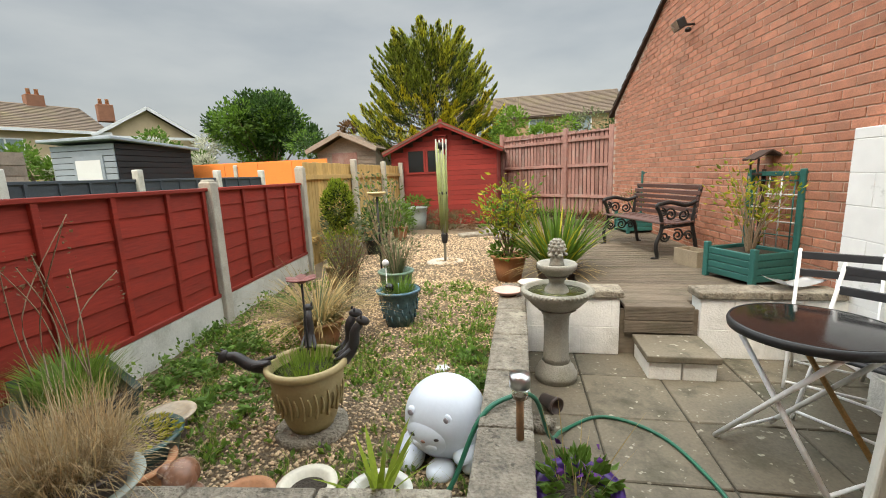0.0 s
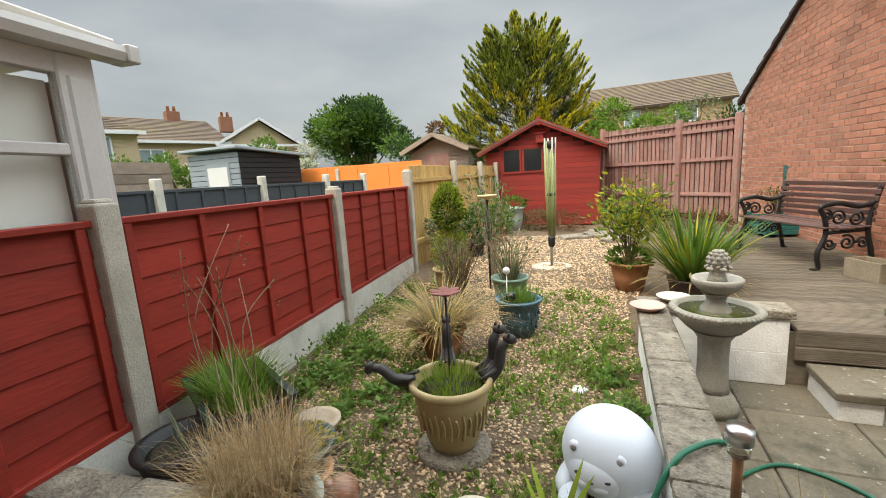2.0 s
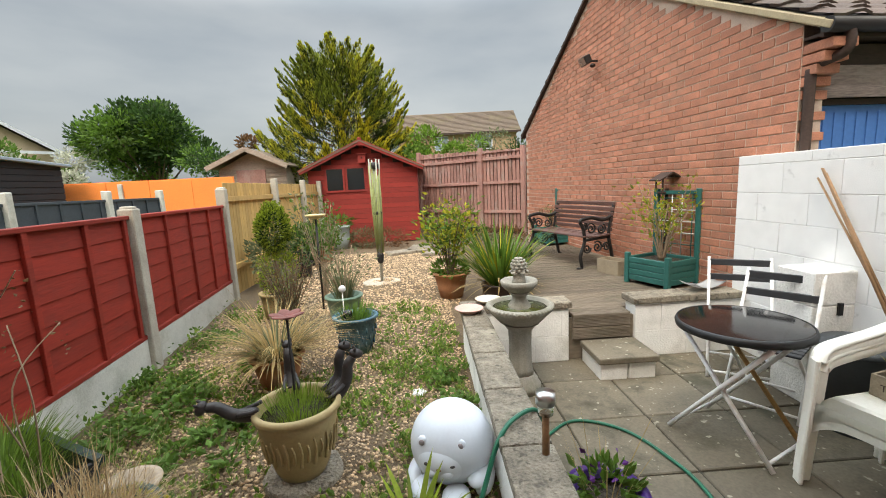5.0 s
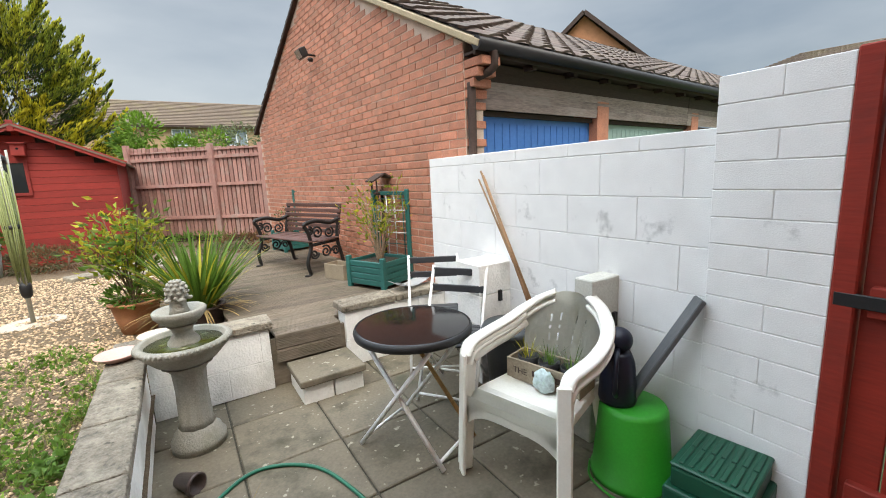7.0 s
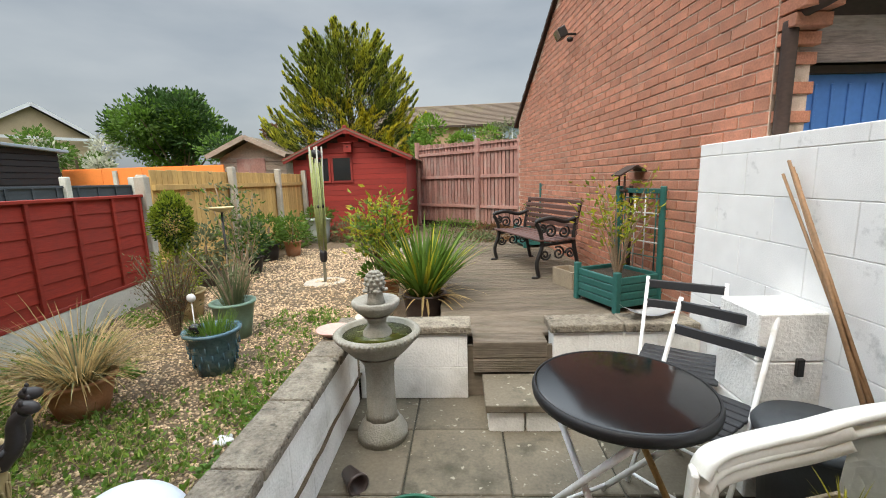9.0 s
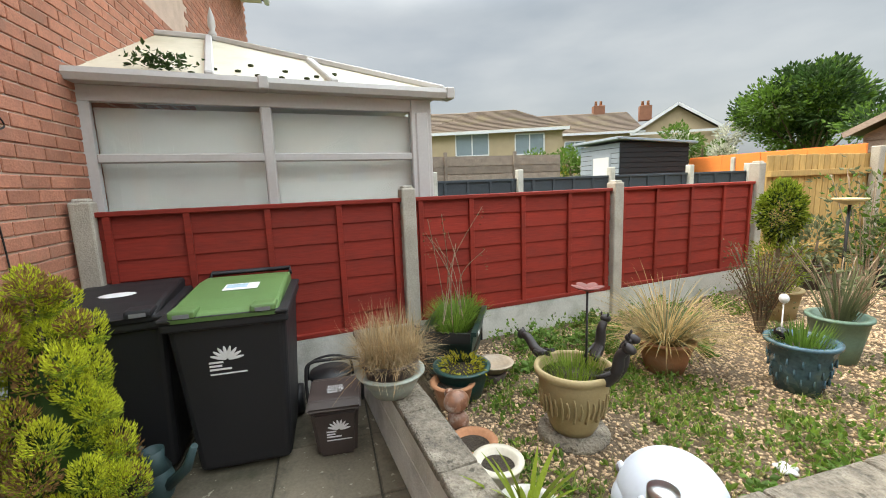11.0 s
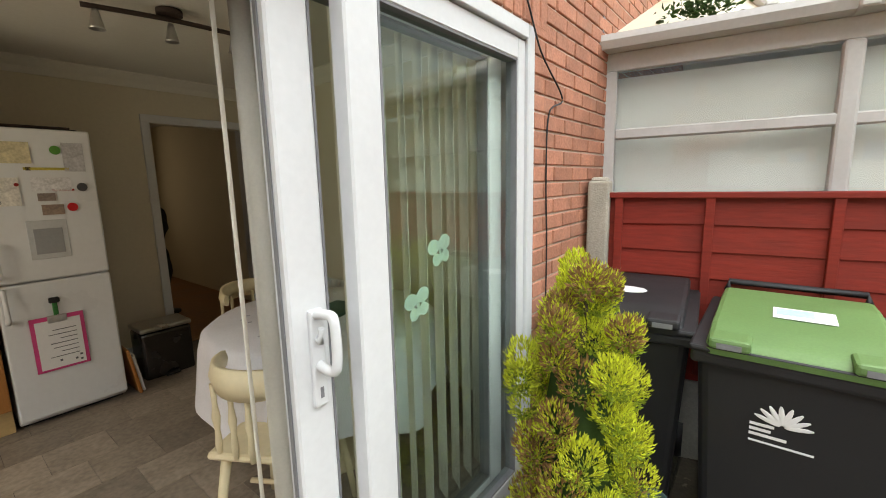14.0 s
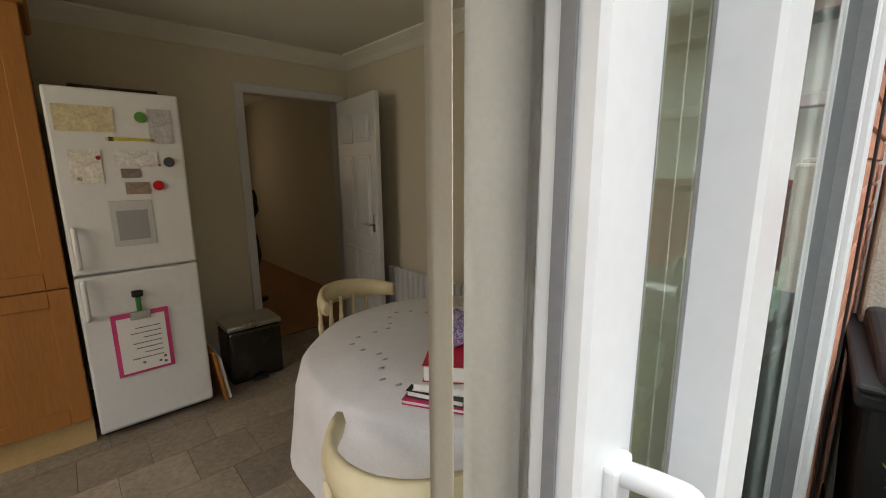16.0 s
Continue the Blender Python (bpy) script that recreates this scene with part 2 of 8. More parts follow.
def curve(points, steps=10):
    """A smooth line through points."""
    pts = [Vector(p) for p in points]
    out = []
    for i in range(len(pts) - 1):
        p0, p1, p2, p3 = pts[max(0, i - 1)], pts[i], pts[i + 1], pts[min(len(pts) - 1, i + 2)]
        for k in range(steps):
            t = k / steps
            out.append(0.5 * (2 * p1 + (p2 - p0) * t + (2 * p0 - 5 * p1 + 4 * p2 - p3) * t * t + (3 * p1 - p0 - 3 * p2 + p3) * t ** 3))
    return out + [pts[-1]]


def bar(a, c, w, h, bm=None, bevel=0.0, up=(0, 0, 1)):
    """A square-section bar from a to c: w across, h along up."""
    a, c = Vector(a), Vector(c)
    d = c - a
    y = d.normalized()
    x = y.cross(Vector(up)).normalized()
    z = x.cross(y)
    b = box(-w / 2, w / 2, 0, d.length, -h / 2, h / 2, bevel)
    m = Matrix((x, y, z)).transposed().to_4x4()
    return moved(b, Matrix.Translation(a) @ m, bm)


def prism(outline, depth, axis="y", at=0.0, bm=None):
    """A flat outline, given in the two other axes, with thickness along an axis."""
    b = bmesh.new()
    put = {"x": lambda u, v, w: (w, u, v), "y": lambda u, v, w: (u, w, v), "z": lambda u, v, w: (u, v, w)}[axis]
    lo = [b.verts.new(put(u, v, at)) for u, v in outline]
    hi = [b.verts.new(put(u, v, at + depth)) for u, v in outline]
    b.faces.new(lo)
    b.faces.new(hi[::-1])
    n = len(outline)
    for i in range(n):
        b.faces.new((lo[i], hi[i], hi[(i + 1) % n], lo[(i + 1) % n]))
    bmesh.ops.recalc_face_normals(b, faces=b.faces)
    return join(bm, b)


def ball(center, radii, bm=None, sub=3, rough=0.0, seed=0.0):
    b = bmesh.new()
    bmesh.ops.create_icosphere(b, subdivisions=sub, radius=1.0)
    for v in b.verts:
        k = 1 + (rough * noise.noise(v.co * 2.2 + Vector((seed, seed * 1.7, 0))) if rough else 0)
        v.co = Vector((v.co.x * radii[0] * k + center[0], v.co.y * radii[1] * k + center[1], v.co.z * radii[2] * k + center[2]))
    for f in b.faces:
        f.smooth = True
    return join(bm, b)


def mesh_part(name, verts, faces, material, parent, label="", smooth=False):
    me = bpy.data.meshes.new(name)
    me.from_pydata(verts, [], faces)
    me.materials.append(material)
    if smooth:
        me.polygons.foreach_set("use_smooth", [True] * len(faces))
    ob = new(name, me)
    ob.parent = parent
    if label:
        ob["label"] = label
    return ob


def leaves(name, spots, size, material, parent, rng, narrow=0.45, droop=0.2, label="", fold=0.12):
    """Small folded leaves at (place, way) spots; each leaf is its own island."""
    verts, faces = [], []
    for p, way in spots:
        d = Vector(way) + Vector((rng.uniform(-0.5, 0.5), rng.uniform(-0.5, 0.5), rng.uniform(-0.4, 0.4) - droop))
        d = d.normalized() if d.length > 1e-3 else Vector((0, 0, 1))
        s = d.cross(Vector((rng.uniform(-1, 1), rng.uniform(-1, 1), rng.uniform(0.2, 1))))
        if s.length < 1e-3:
            continue
        s.normalize()
        n = d.cross(s)
        k = size * rng.uniform(0.65, 1.3)
        w = k * narrow * 0.5
        p = Vector(p)
        i = len(verts)
        verts += [p, p + d * k * 0.45 + s * w + n * k * fold, p + d * k, p + d * k * 0.45 - s * w + n * k * fold, p + d * k * 0.5]
        faces += [(i, i + 1, i + 4), (i + 1, i + 2, i + 4), (i, i + 4, i + 3), (i + 4, i + 2, i + 3)]
    return mesh_part(name, verts, faces, material, parent, label)


def blades(name, rows, material, parent, label=""):
    """Long bent blades: rows of (root, way, length, width, bend)."""
    verts, faces = [], []
    for root, way, length, width, bend in rows:
        root, d = Vector(root), Vector(way).normalized()
        side = d.cross(Vector((0, 0, 1)))
        side = side.normalized() if side.length > 1e-3 else Vector((1, 0, 0))
        i, steps = len(verts), 5
        p = root.copy()
        flat = Vector((d.x, d.y, 0))
        flat = flat.normalized() if flat.length > 1e-3 else Vector((1, 0, 0))
        for k in range(steps + 1):
            t = k / steps
            w = width * 0.5 * (1 - t) ** 0.6 * (0.7 + 0.6 * t if t < 0.5 else 1.0)
            verts += [p - side * w, p + side * w]
            d = (d + (flat * 0.35 - Vector((0, 0, 1)) * 0.55) * bend / steps).normalized()
            p = p + d * length / steps
        for k in range(steps):
            j = i + 2 * k
            faces.append((j, j + 1, j + 3, j + 2))
    return mesh_part(name, verts, faces, material, parent, label)

# ---- the setting ----
rnd = random.Random(4)
FLOOR = 0.09      # the kitchen's floor
BED = 0.19        # the raised garden
DECK_Z = 0.40
HOUSE_Y = -0.66
SETBACK = -0.15    # the house front stands this much further back
FENCE_X = -2.15
HOUSE_AT = (0.577, -0.290, -0.02, 0, 0, -0.77)    # where the house stands against the garden
FENCE_AT = pose(-1.80, 0.97, 0, 0, 0, 6.73)         # the red fence runs along its own y
fence_line = lambda y: -1.75 - 0.118 * (y - 0.97)
WALL_X = 2.90

ground = tagged(part("ground", box(-400, 400, -400, 400, -0.6, -0.06), GRASS), "rough grass and earth reaching out to the horizon", "ground", kind="structure")


def slabs(name, x0, x1, y0, y1, z, step, base_mat, label):
    """A paved floor: dark joints below, each slab a piece."""
    floor = tagged(part(name, box(x0, x1, y0, y1, z - 0.08, z - 0.012), JOINT), label, "paving", kind="structure")
    kinds = []
    for k in range(4):
        b = box(-step / 2 + 0.005, step / 2 - 0.005, -step / 2 + 0.005, step / 2 - 0.005, -0.045, 0, 0.006)
        me = bpy.data.meshes.new("slab")
        b.to_mesh(me)
        b.free()
        me.materials.append(base_mat)
        kinds.append(me)
    return floor, kinds


patio, slab_kinds = slabs("patio", -2.15, 2.9, -1.12, 3.1, 0.0, 0.53, SLAB, "damp stained concrete paving slabs with mossy joints")
for i in range(-1, 10):
    for j in range(-1, 9):
        x, y = 1.575 - 0.53 * (i - 2) + 0.265 - 0.53, 2.13 - 0.53 * (j - 1) - 0.265
        if -2.3 < x < 2.95 and -1.1 < y < 3.0:
            share("slab", slab_kinds[(i * 3 + j) % 4], patio, pose(x, y, rnd.uniform(-0.003, 0.002), rnd.uniform(-.3, .3), rnd.uniform(-.3, .3)))

# the raised garden: an uneven gravel sheet
bm = bmesh.new()
nx, ny = 60, 150
X1, Y0, Y1 = 0.66, 0.72, 13.0
grid = [[None] * (ny + 1) for i in range(nx + 1)]
for i in range(nx + 1):
    for j in range(ny + 1):
        y = Y0 + (Y1 - Y0) * j / ny
        edge = fence_line(y) - 0.03 if y < 5.0 else -2.6
        grid[i][j] = bm.verts.new((edge + (X1 - edge) * i / nx, y, 0))
for row in grid:
    for v in row:
        v.co.z = BED + 0.035 * noise.noise(v.co * 1.4) + 0.012 * noise.noise(v.co * 7)
for i in range(nx):
    for j in range(ny):
        bm.faces.new((grid[i][j], grid[i + 1][j], grid[i + 1][j + 1], grid[i][j + 1])).smooth = True
gravel = tagged(part("gravel_bed", bm, GRAVEL), "weedy pea gravel of the raised garden bed", "gravel", kind="structure")
bm = bmesh.new()
grid = [[bm.verts.new((0.66 + 5.0 * i / 40, 3.22 + 9.8 * j / 60, 0)) for j in range(61)] for i in range(41)]
for row in grid:
    for v in row:
        v.co.z = BED - 0.01 + 0.03 * noise.noise(v.co * 1.4)
for i in range(40):
    for j in range(60):
        bm.faces.new((grid[i][j], grid[i + 1][j], grid[i + 1][j + 1], grid[i][j + 1])).smooth = True
tagged(part("gravel_bed_far", bm, GRAVEL), "pale gravel and soil beside the deck", "gravel", kind="structure")


def block_wall(name, a, c, z0, z1, thick, label, mat_=WHITE_BLOCK, course=0.225, length=0.45, first=0.0):
    """A painted block wall along a line: each block a piece in front of the core."""
    a, c = Vector((*a, 0)), Vector((*c, 0))
    d = c - a
    ang = math.degrees(math.atan2(d.y, d.x))
    core = tagged(part(name, box(0.004, d.length - 0.004, 0.006, thick - 0.004, z0, z1 - 0.004), mat_), label, "wall", kind="structure")
    core.matrix_basis = pose(a.x, a.y, 0, 0, 0, ang)
    n = 0
    z = z0
    while z < z1 - 0.02:
        h = min(course, z1 - z)
        x = -length / 2 if n % 2 else 0.0
        x -= first
        while x < d.length:
            u0, u1 = max(0, x), min(d.length, x + length)
            if u1 - u0 > 0.03:
                part("block", box(u0 + 0.0008, u1 - 0.0008, 0, 0.05, z + 0.0014, z + h - 0.0014, 0.003), mat_, core)
            x += length
        z += h
        n += 1
    return core


# white boundary wall and its raised end, faces to -x
wall_white = block_wall("wall_east", (WALL_X, 3.175), (WALL_X, 0.795), 0.0, 1.65, 0.21, "white painted concrete block boundary wall with grey stains")
pier = block_wall("wall_pier", (WALL_X - 0.025, 0.79), (WALL_X - 0.025, 0.37), 0.0, 1.85, 0.235, "raised white painted block end of the wall", course=0.1157)

# retaining walls and their copings
ret = block_wall("wall_retaining", (0.64, 2.98), (0.64, 0.75), 0.0, 0.46, 0.16, "low white painted retaining wall of the garden bed", WHITE_OLD)
ret.matrix_basis = pose(0.64, 0.75, 0, 0, 0, 90)
front = block_wall("wall_bed_front", (-1.80, 0.51), (0.60, 0.80), 0.0, 0.40, 0.17, "low rendered wall before the garden bed", WHITE_OLD)
deck_l = block_wall("wall_deck_left", (0.64, 3.02), (1.38, 3.02), 0.0, 0.46, 0.18, "white painted low wall before the deck", WHITE_OLD)
deck_r = block_wall("wall_deck_right", (1.95, 3.02), (2.9, 3.02), 0.0, 0.46, 0.18, "white painted low wall before the deck", WHITE_OLD)


def coping(parent, x0, x1, y0, y1, z0, z1, along, n, own=False):
    for k in range(n):
        u0, u1 = k / n, (k + 1) / n
        if along == "x":
            e = (x0 + (x1 - x0) * u0 + 0.003, x0 + (x1 - x0) * u1 - 0.003, y0, y1)
        else:
            e = (x0, x1, y0 + (y1 - y0) * u0 + 0.003, y0 + (y1 - y0) * u1 - 0.003)
        b = box(*e, z0, z1, 0.012, seg=2)
        for v in b.verts:
            v.co += 0.006 * Vector((noise.noise(v.co * 9), noise.noise(v.co * 9 + Vector((5, 0, 0))), noise.noise(v.co * 9 + Vector((0, 5, 0)))))
        ob = part("coping_stone", b, CAP, None)
        ob.parent = parent
        if not own:
            ob.matrix_parent_inverse = parent.matrix_basis.inverted()


coping(ret, 0.465, 0.665, 0.71, 3.0, 0.462, 0.522, "y", 5)
coping(front, 0.0, 2.24, -0.02, 0.15, 0.402, 0.45, "x", 5, own=True)
coping(deck_l, 0.47, 1.41, 3.0, 3.22, 0.462, 0.522, "x", 2)
coping(deck_r, 1.92, 2.89, 3.0, 3.22, 0.462, 0.522, "x", 2)

# the step up to the deck
step = thing("step", pose(1.71, 2.83, 0), "worn stone slab step on painted blocks before the deck", "step", kind="structure")
part("block", box(-0.215, -0.005, -0.19, 0.19, -0.01, 0.125, 0.008), WHITE_OLD, step)
part("block", box(0.005, 0.215, -0.19, 0.19, -0.01, 0.125, 0.008), WHITE_OLD, step)
part("slab", box(-0.235, 0.235, -0.215, 0.19, 0.127, 0.178, 0.01, seg=2), SLAB, step)

# deck
deck = tagged(part("deck", box(1.2, 3.0, 3.21, 7.4, 0.1, DECK_Z - 0.03), SOIL), "weathered grey grooved timber decking", "deck", kind="structure")
y, k = 3.2, 0
while y < 7.4:
    w = 0.118
    b = box(1.17 + rnd.uniform(-0.01, 0.01), 2.98, y, y + w, DECK_Z - 0.028, DECK_Z, 0.004)
    for g in range(4):
        box(1.172, 2.978, y + 0.018 + g * 0.024, y + 0.024 + g * 0.024, DECK_Z - 0.002, DECK_Z + 0.0025, 0, b)
    part("plank", b, DECK, deck)
    y += w + 0.007
for y in (3.022, 3.112):
    b = box(1.418, 1.912, y, y + 0.084, DECK_Z - 0.028, DECK_Z, 0.004)
    for g in range(3):
        box(1.42, 1.91, y + 0.012 + g * 0.024, y + 0.018 + g * 0.024, DECK_Z - 0.002, DECK_Z + 0.0025, 0, b)
    part("plank", b, DECK, deck)
part("riser_backing", box(1.25, 2.0, 3.056, 3.08, 0.0, 0.365, 0.003), DECK, deck)
for z in (0.18, 0.284):
    b = box(1.418, 1.912, 3.028, 3.053, z, z + 0.1, 0.004)
    for g in range(7):
        box(1.42, 1.91, 3.024, 3.029, z + 0.008 + g * 0.0125, z + 0.014 + g * 0.0125, 0, b)
    part("riser_plank", b, DECK, deck)

# boundary fence with concrete posts, along FENCE_AT's own y
fence = thing("fence", FENCE_AT, "red stained timber fence panels between concrete posts", "fence", kind="structure")
POSTS = [(-1.97, 1.498), (0.0, 1.505), (2.05, 1.485), (4.10, 1.635)]
for y, z in POSTS:
    b = box(-0.058, 0.058, y - 0.055, y + 0.055, -0.1, z - 0.02, 0.012, seg=2)
    box(-0.045, 0.045, y - 0.042, y + 0.042, z - 0.03, z, 0.014, b, 2)
    part("concrete_post", b, CONCRETE, fence, "grey weathered concrete post")
for n_, ((ya, za), (yb, zb)) in enumerate(zip(POSTS, POSTS[1:])):
    y0, y1 = ya + 0.045, yb - 0.045
    part("backing", box(-0.045, -0.03, y0, y1, 0.45, 1.385), RED_FENCE, fence)
    part("gravel_board", box(-0.03, 0.018, y0, y1, -0.05, 0.44, 0.006), GRAVELBOARD, fence, "pale concrete gravel board")
    for k in range(7):
        z = 0.44 + k * 0.135
        b = box(-0.03, -0.012, y0, y1, z, z + 0.147, 0.003)
        bmesh.ops.subdivide_edges(b, edges=[e for e in b.edges if abs(e.verts[0].co.y - e.verts[1].co.y) > 0.5], cuts=9)
        for v in b.verts:
            if v.co.z < z + 0.05:
                v.co.x += 0.011
            v.co.z += 0.010 * noise.noise(Vector((v.co.y * 2.1 + 5 * n_, z * 9, 1)))
        part("plank", b, RED_FENCE, fence)
    for u in (0.03, 0.25, 0.5, 0.75, 0.97):
        y = y0 + (y1 - y0) * u
        part("batten", box(-0.006, 0.020, y - 0.02, y + 0.02, 0.45, 1.40, 0.003), RED_FENCE, fence)
    part("rail", box(-0.04, 0.026, y0, y1, 1.385, 1.415, 0.004), RED_FENCE, fence)
    part("rail", box(-0.008, 0.022, y0, y1, 0.44, 0.475, 0.004), RED_FENCE, fence)


def brick_field(parent, m, width, height, keep, first=300, solid=None, pitch=(0.225, 0.075), near=lambda u, v: True, skip=None):
    """Stretcher-bond bricks on a plane: u along, v up, 10 mm proud of the mortar. The first ones are pieces, the rest one joined part."""
    b = box(-0.107, 0.107, -0.012, 0.03, -0.0325, 0.0325, 0.004)
    me = bpy.data.meshes.new("brick")
    b.to_mesh(me)
    b.free()
    me.materials.append(BRICK)
    verts, faces, count = [], [], 0
    rows = int(height / pitch[1]) + 1
    for r in range(rows):
        v = (r + 0.5) * pitch[1]
        off = 0.5 * (r % 2)
        for c in range(-1, int(width / pitch[0]) + 2):
            u = (c + off) * pitch[0]
            if not keep(u, v):
                continue
            if skip and skip(u, v):
                continue
            if near(u, v) and count < first:
                share("brick", me, parent, m @ pose(u, rnd.uniform(-0.002, 0.002), v))
                count += 1
            else:
                i = len(verts)
                d = rnd.uniform(-0.002, 0.002)
                for x, y_, z in ((-0.105, -0.01, -0.03), (0.105, -0.01, -0.03), (0.105, -0.01, 0.03), (-0.105, -0.01, 0.03),
                                 (-0.108, 0.02, -0.033), (0.108, 0.02, -0.033), (0.108, 0.02, 0.033), (-0.108, 0.02, 0.033)):
                    verts.append(m @ Vector((u + x, y_ + d, v + z)))
                faces += [(i, i + 1, i + 2, i + 3), (i, i + 4, i + 5, i + 1), (i + 1, i + 5, i + 6, i + 2), (i + 2, i + 6, i + 7, i + 3), (i + 3, i + 7, i + 4, i)]
    if verts:
        tagged(mesh_part("bricks", verts, faces, BRICK_FAR, parent), kind="stuff")


def tiled_roof(parent, corner, along, up, n_along, n_up, wtile, htile, material, name="roof_tiles", wave=0.02, lift=0.03):
    """Rows of lapped tiles: along the eave and up the slope."""
    along, up = Vector(along).normalized(), Vector(up).normalized()
    nrm = along.cross(up).normalized()
    if nrm.z < 0:
        nrm = -nrm
    verts, faces = [], []
    c = Vector(corner)
    for r in range(n_up):
        for k in range(n_along):
            o = c + along * (k * wtile) + up * (r * htile) + nrm * rnd.uniform(0, 0.004)
            i = len(verts)
            w, h = wtile * 0.97, htile * 1.15
            for u, hgt in ((0, 0.0), (0.3, 0.0), (0.5, wave), (0.75, wave * 1.5), (1.0, wave * 0.4)):
                verts += [o + along * u * w + nrm * (hgt + lift), o + along * u * w + up * h + nrm * (hgt)]
            for q in range(4):
                j = i + 2 * q
                faces.append((j, j + 2, j + 3, j + 1))
            for u, hgt in ((0, 0.0), (0.3, 0.0), (0.5, wave), (0.75, wave * 1.5), (1.0, wave * 0.4)):
                verts.append(o + along * u * w + nrm * (hgt + lift - 0.02))
            for q in range(4):
                faces.append((i + 2 * q, i + 10 + q, i + 11 + q, i + 2 * q + 2))
    return tagged(mesh_part(name, verts, faces, material, parent), kind="stuff")


# ---- garage row: a brick gable end with tiled roof ----
GARAGE = pose(3.05, 2.80, 0, 0, 0, 4.75)   # its own x runs along the doors, y along the gable wall
GL, GE, GA, GR = 6.2, 2.55, 4.2, 3.15      # depth, eave, apex height, ridge
garage = thing("garage", GARAGE, "brick garage row with brown tiled roof and painted doors", "garage", kind="structure")
roofline = lambda v: GE + (GA - GE) * (v / GR if v < GR else (GL - v) / (GL - GR))
part("gable_wall", prism([(0, -0.1), (GL, -0.1), (GL, roofline(GL)), (GR, GA), (0, GE)], 0.2, "x", -0.004), MORTAR, garage)
part("rear_wall", box(0.2, 16, GL - 0.2, GL, -0.1, GE), BRICK_FAR, garage)
part("front_wall", box(0.0, 0.16, -0.0, 0.25, -0.1, GE), MORTAR, garage)
for k in range(4):
    part("pier", box(1.9 + 2.35 * k, 2.12 + 2.35 * k, -0.004, 0.3, 0, 2.4), BRICK_FAR, garage)
for k, mt in enumerate((BLUE_DOOR, SAGE_DOOR, BLUE_DOOR, SAGE_DOOR)):
    x0 = 0.17 + (0 if k == 0 else 1.95 + 2.35 * (k - 1))
    x1 = 1.9 if k == 0 else x0 + 2.13
    d = part("door", box(x0, x1, 0.10, 0.14, 0, 2.0), mt, garage, ("bright blue" if mt is BLUE_DOOR else "pale green") + " up-and-over garage door")
    b = bmesh.new()
    for g in range(int((x1 - x0) / 0.1)):
        box(x0 + 0.05 + g * 0.1, x0 + 0.07 + g * 0.1, 0.092, 0.101, 0.05, 1.95, 0.003, b)
    part("ribs", b, mt, d)
    part("door_frame", box(x0, x1, 0.06, 0.15, 2.0, 2.04), DARK_WOOD, garage)
for r in range(5):
    for s in range(4):
        part("cladding_board", moved(box(0.12 + 4 * s, 4.11 + 4 * s, -0.01, 0.012, -0.042, 0.042, 0.003), pose(0, 0.012 - 0.004 * r, 2.085 + 0.073 * r, 9)), CLAD if r < 3 else DARK_WOOD, garage, "weathered grey timber board" if r < 3 else "dark brown timber board")
part("fascia", box(-0.02, 16, -0.16, -0.13, 2.42, 2.54, 0.004), DARK_WOOD, garage)
part("soffit", box(0.0, 16, -0.13, 0.06, 2.44, 2.46), DARK_WOOD, garage)
b = bmesh.new()
for k in range(26):
    box(0.1 + 0.6 * k, 0.16 + 0.6 * k, -0.12, 0.0, 2.39, 2.44, 0, b)
part("rafter_ends", b, DARK_WOOD, garage)
gut = part("gutter", tube([(-0.06, -0.215, 2.485), (4, -0.215, 2.485), (16, -0.215, 2.465)], 0.052, seg=12), BLACK_PLASTIC, garage, "black plastic rain gutter")
part("downpipe", tube(curve([(0.12, -0.215, 2.45), (0.12, -0.20, 2.32), (0.04, -0.06, 2.24), (0.03, -0.045, 2.0), (0.03, -0.045, 0.2)], 6), 0.036, seg=10), DARK_WOOD, garage, "brown plastic downpipe")
part("roof_deck", prism([(-0.21, GE - 0.11), (GR, GA + 0.0), (GL + 0.2, GE - 0.07), (GL + 0.2, GE - 0.02), (GR, GA + 0.06), (-0.21, GE - 0.04)], 16, "x", 0.02), DARK_WOOD, garage)
sl = Vector((0, GR + 0.33, GA - GE + 0.16)).normalized()
tiled_roof(garage, (-0.06, -0.24, GE - 0.04), (1, 0, 0), sl, 53, 14, 0.30, 0.28, ROOF_TILE)
sl2 = Vector((0, -(GL - GR + 0.2), GA - GE + 0.05)).normalized()
tiled_roof(garage, (-0.06, GL + 0.2, GE - 0.03), (1, 0, 0), sl2, 53, 13, 0.30, 0.28, ROOF_TILE)
VERGE = mat("verge_mortar", (0.36, 0.30, 0.20), 0.9, 0.2)
part("verge", bar((-0.02, -0.25, GE - 0.08), (-0.02, GR, GA + 0.02), 0.09, 0.06, bevel=0.01), VERGE, garage, "pale mortar roof verge")
part("verge", bar((-0.02, GL + 0.2, GE - 0.07), (-0.02, GR, GA + 0.02), 0.09, 0.06, bevel=0.01), DARK_WOOD, garage)
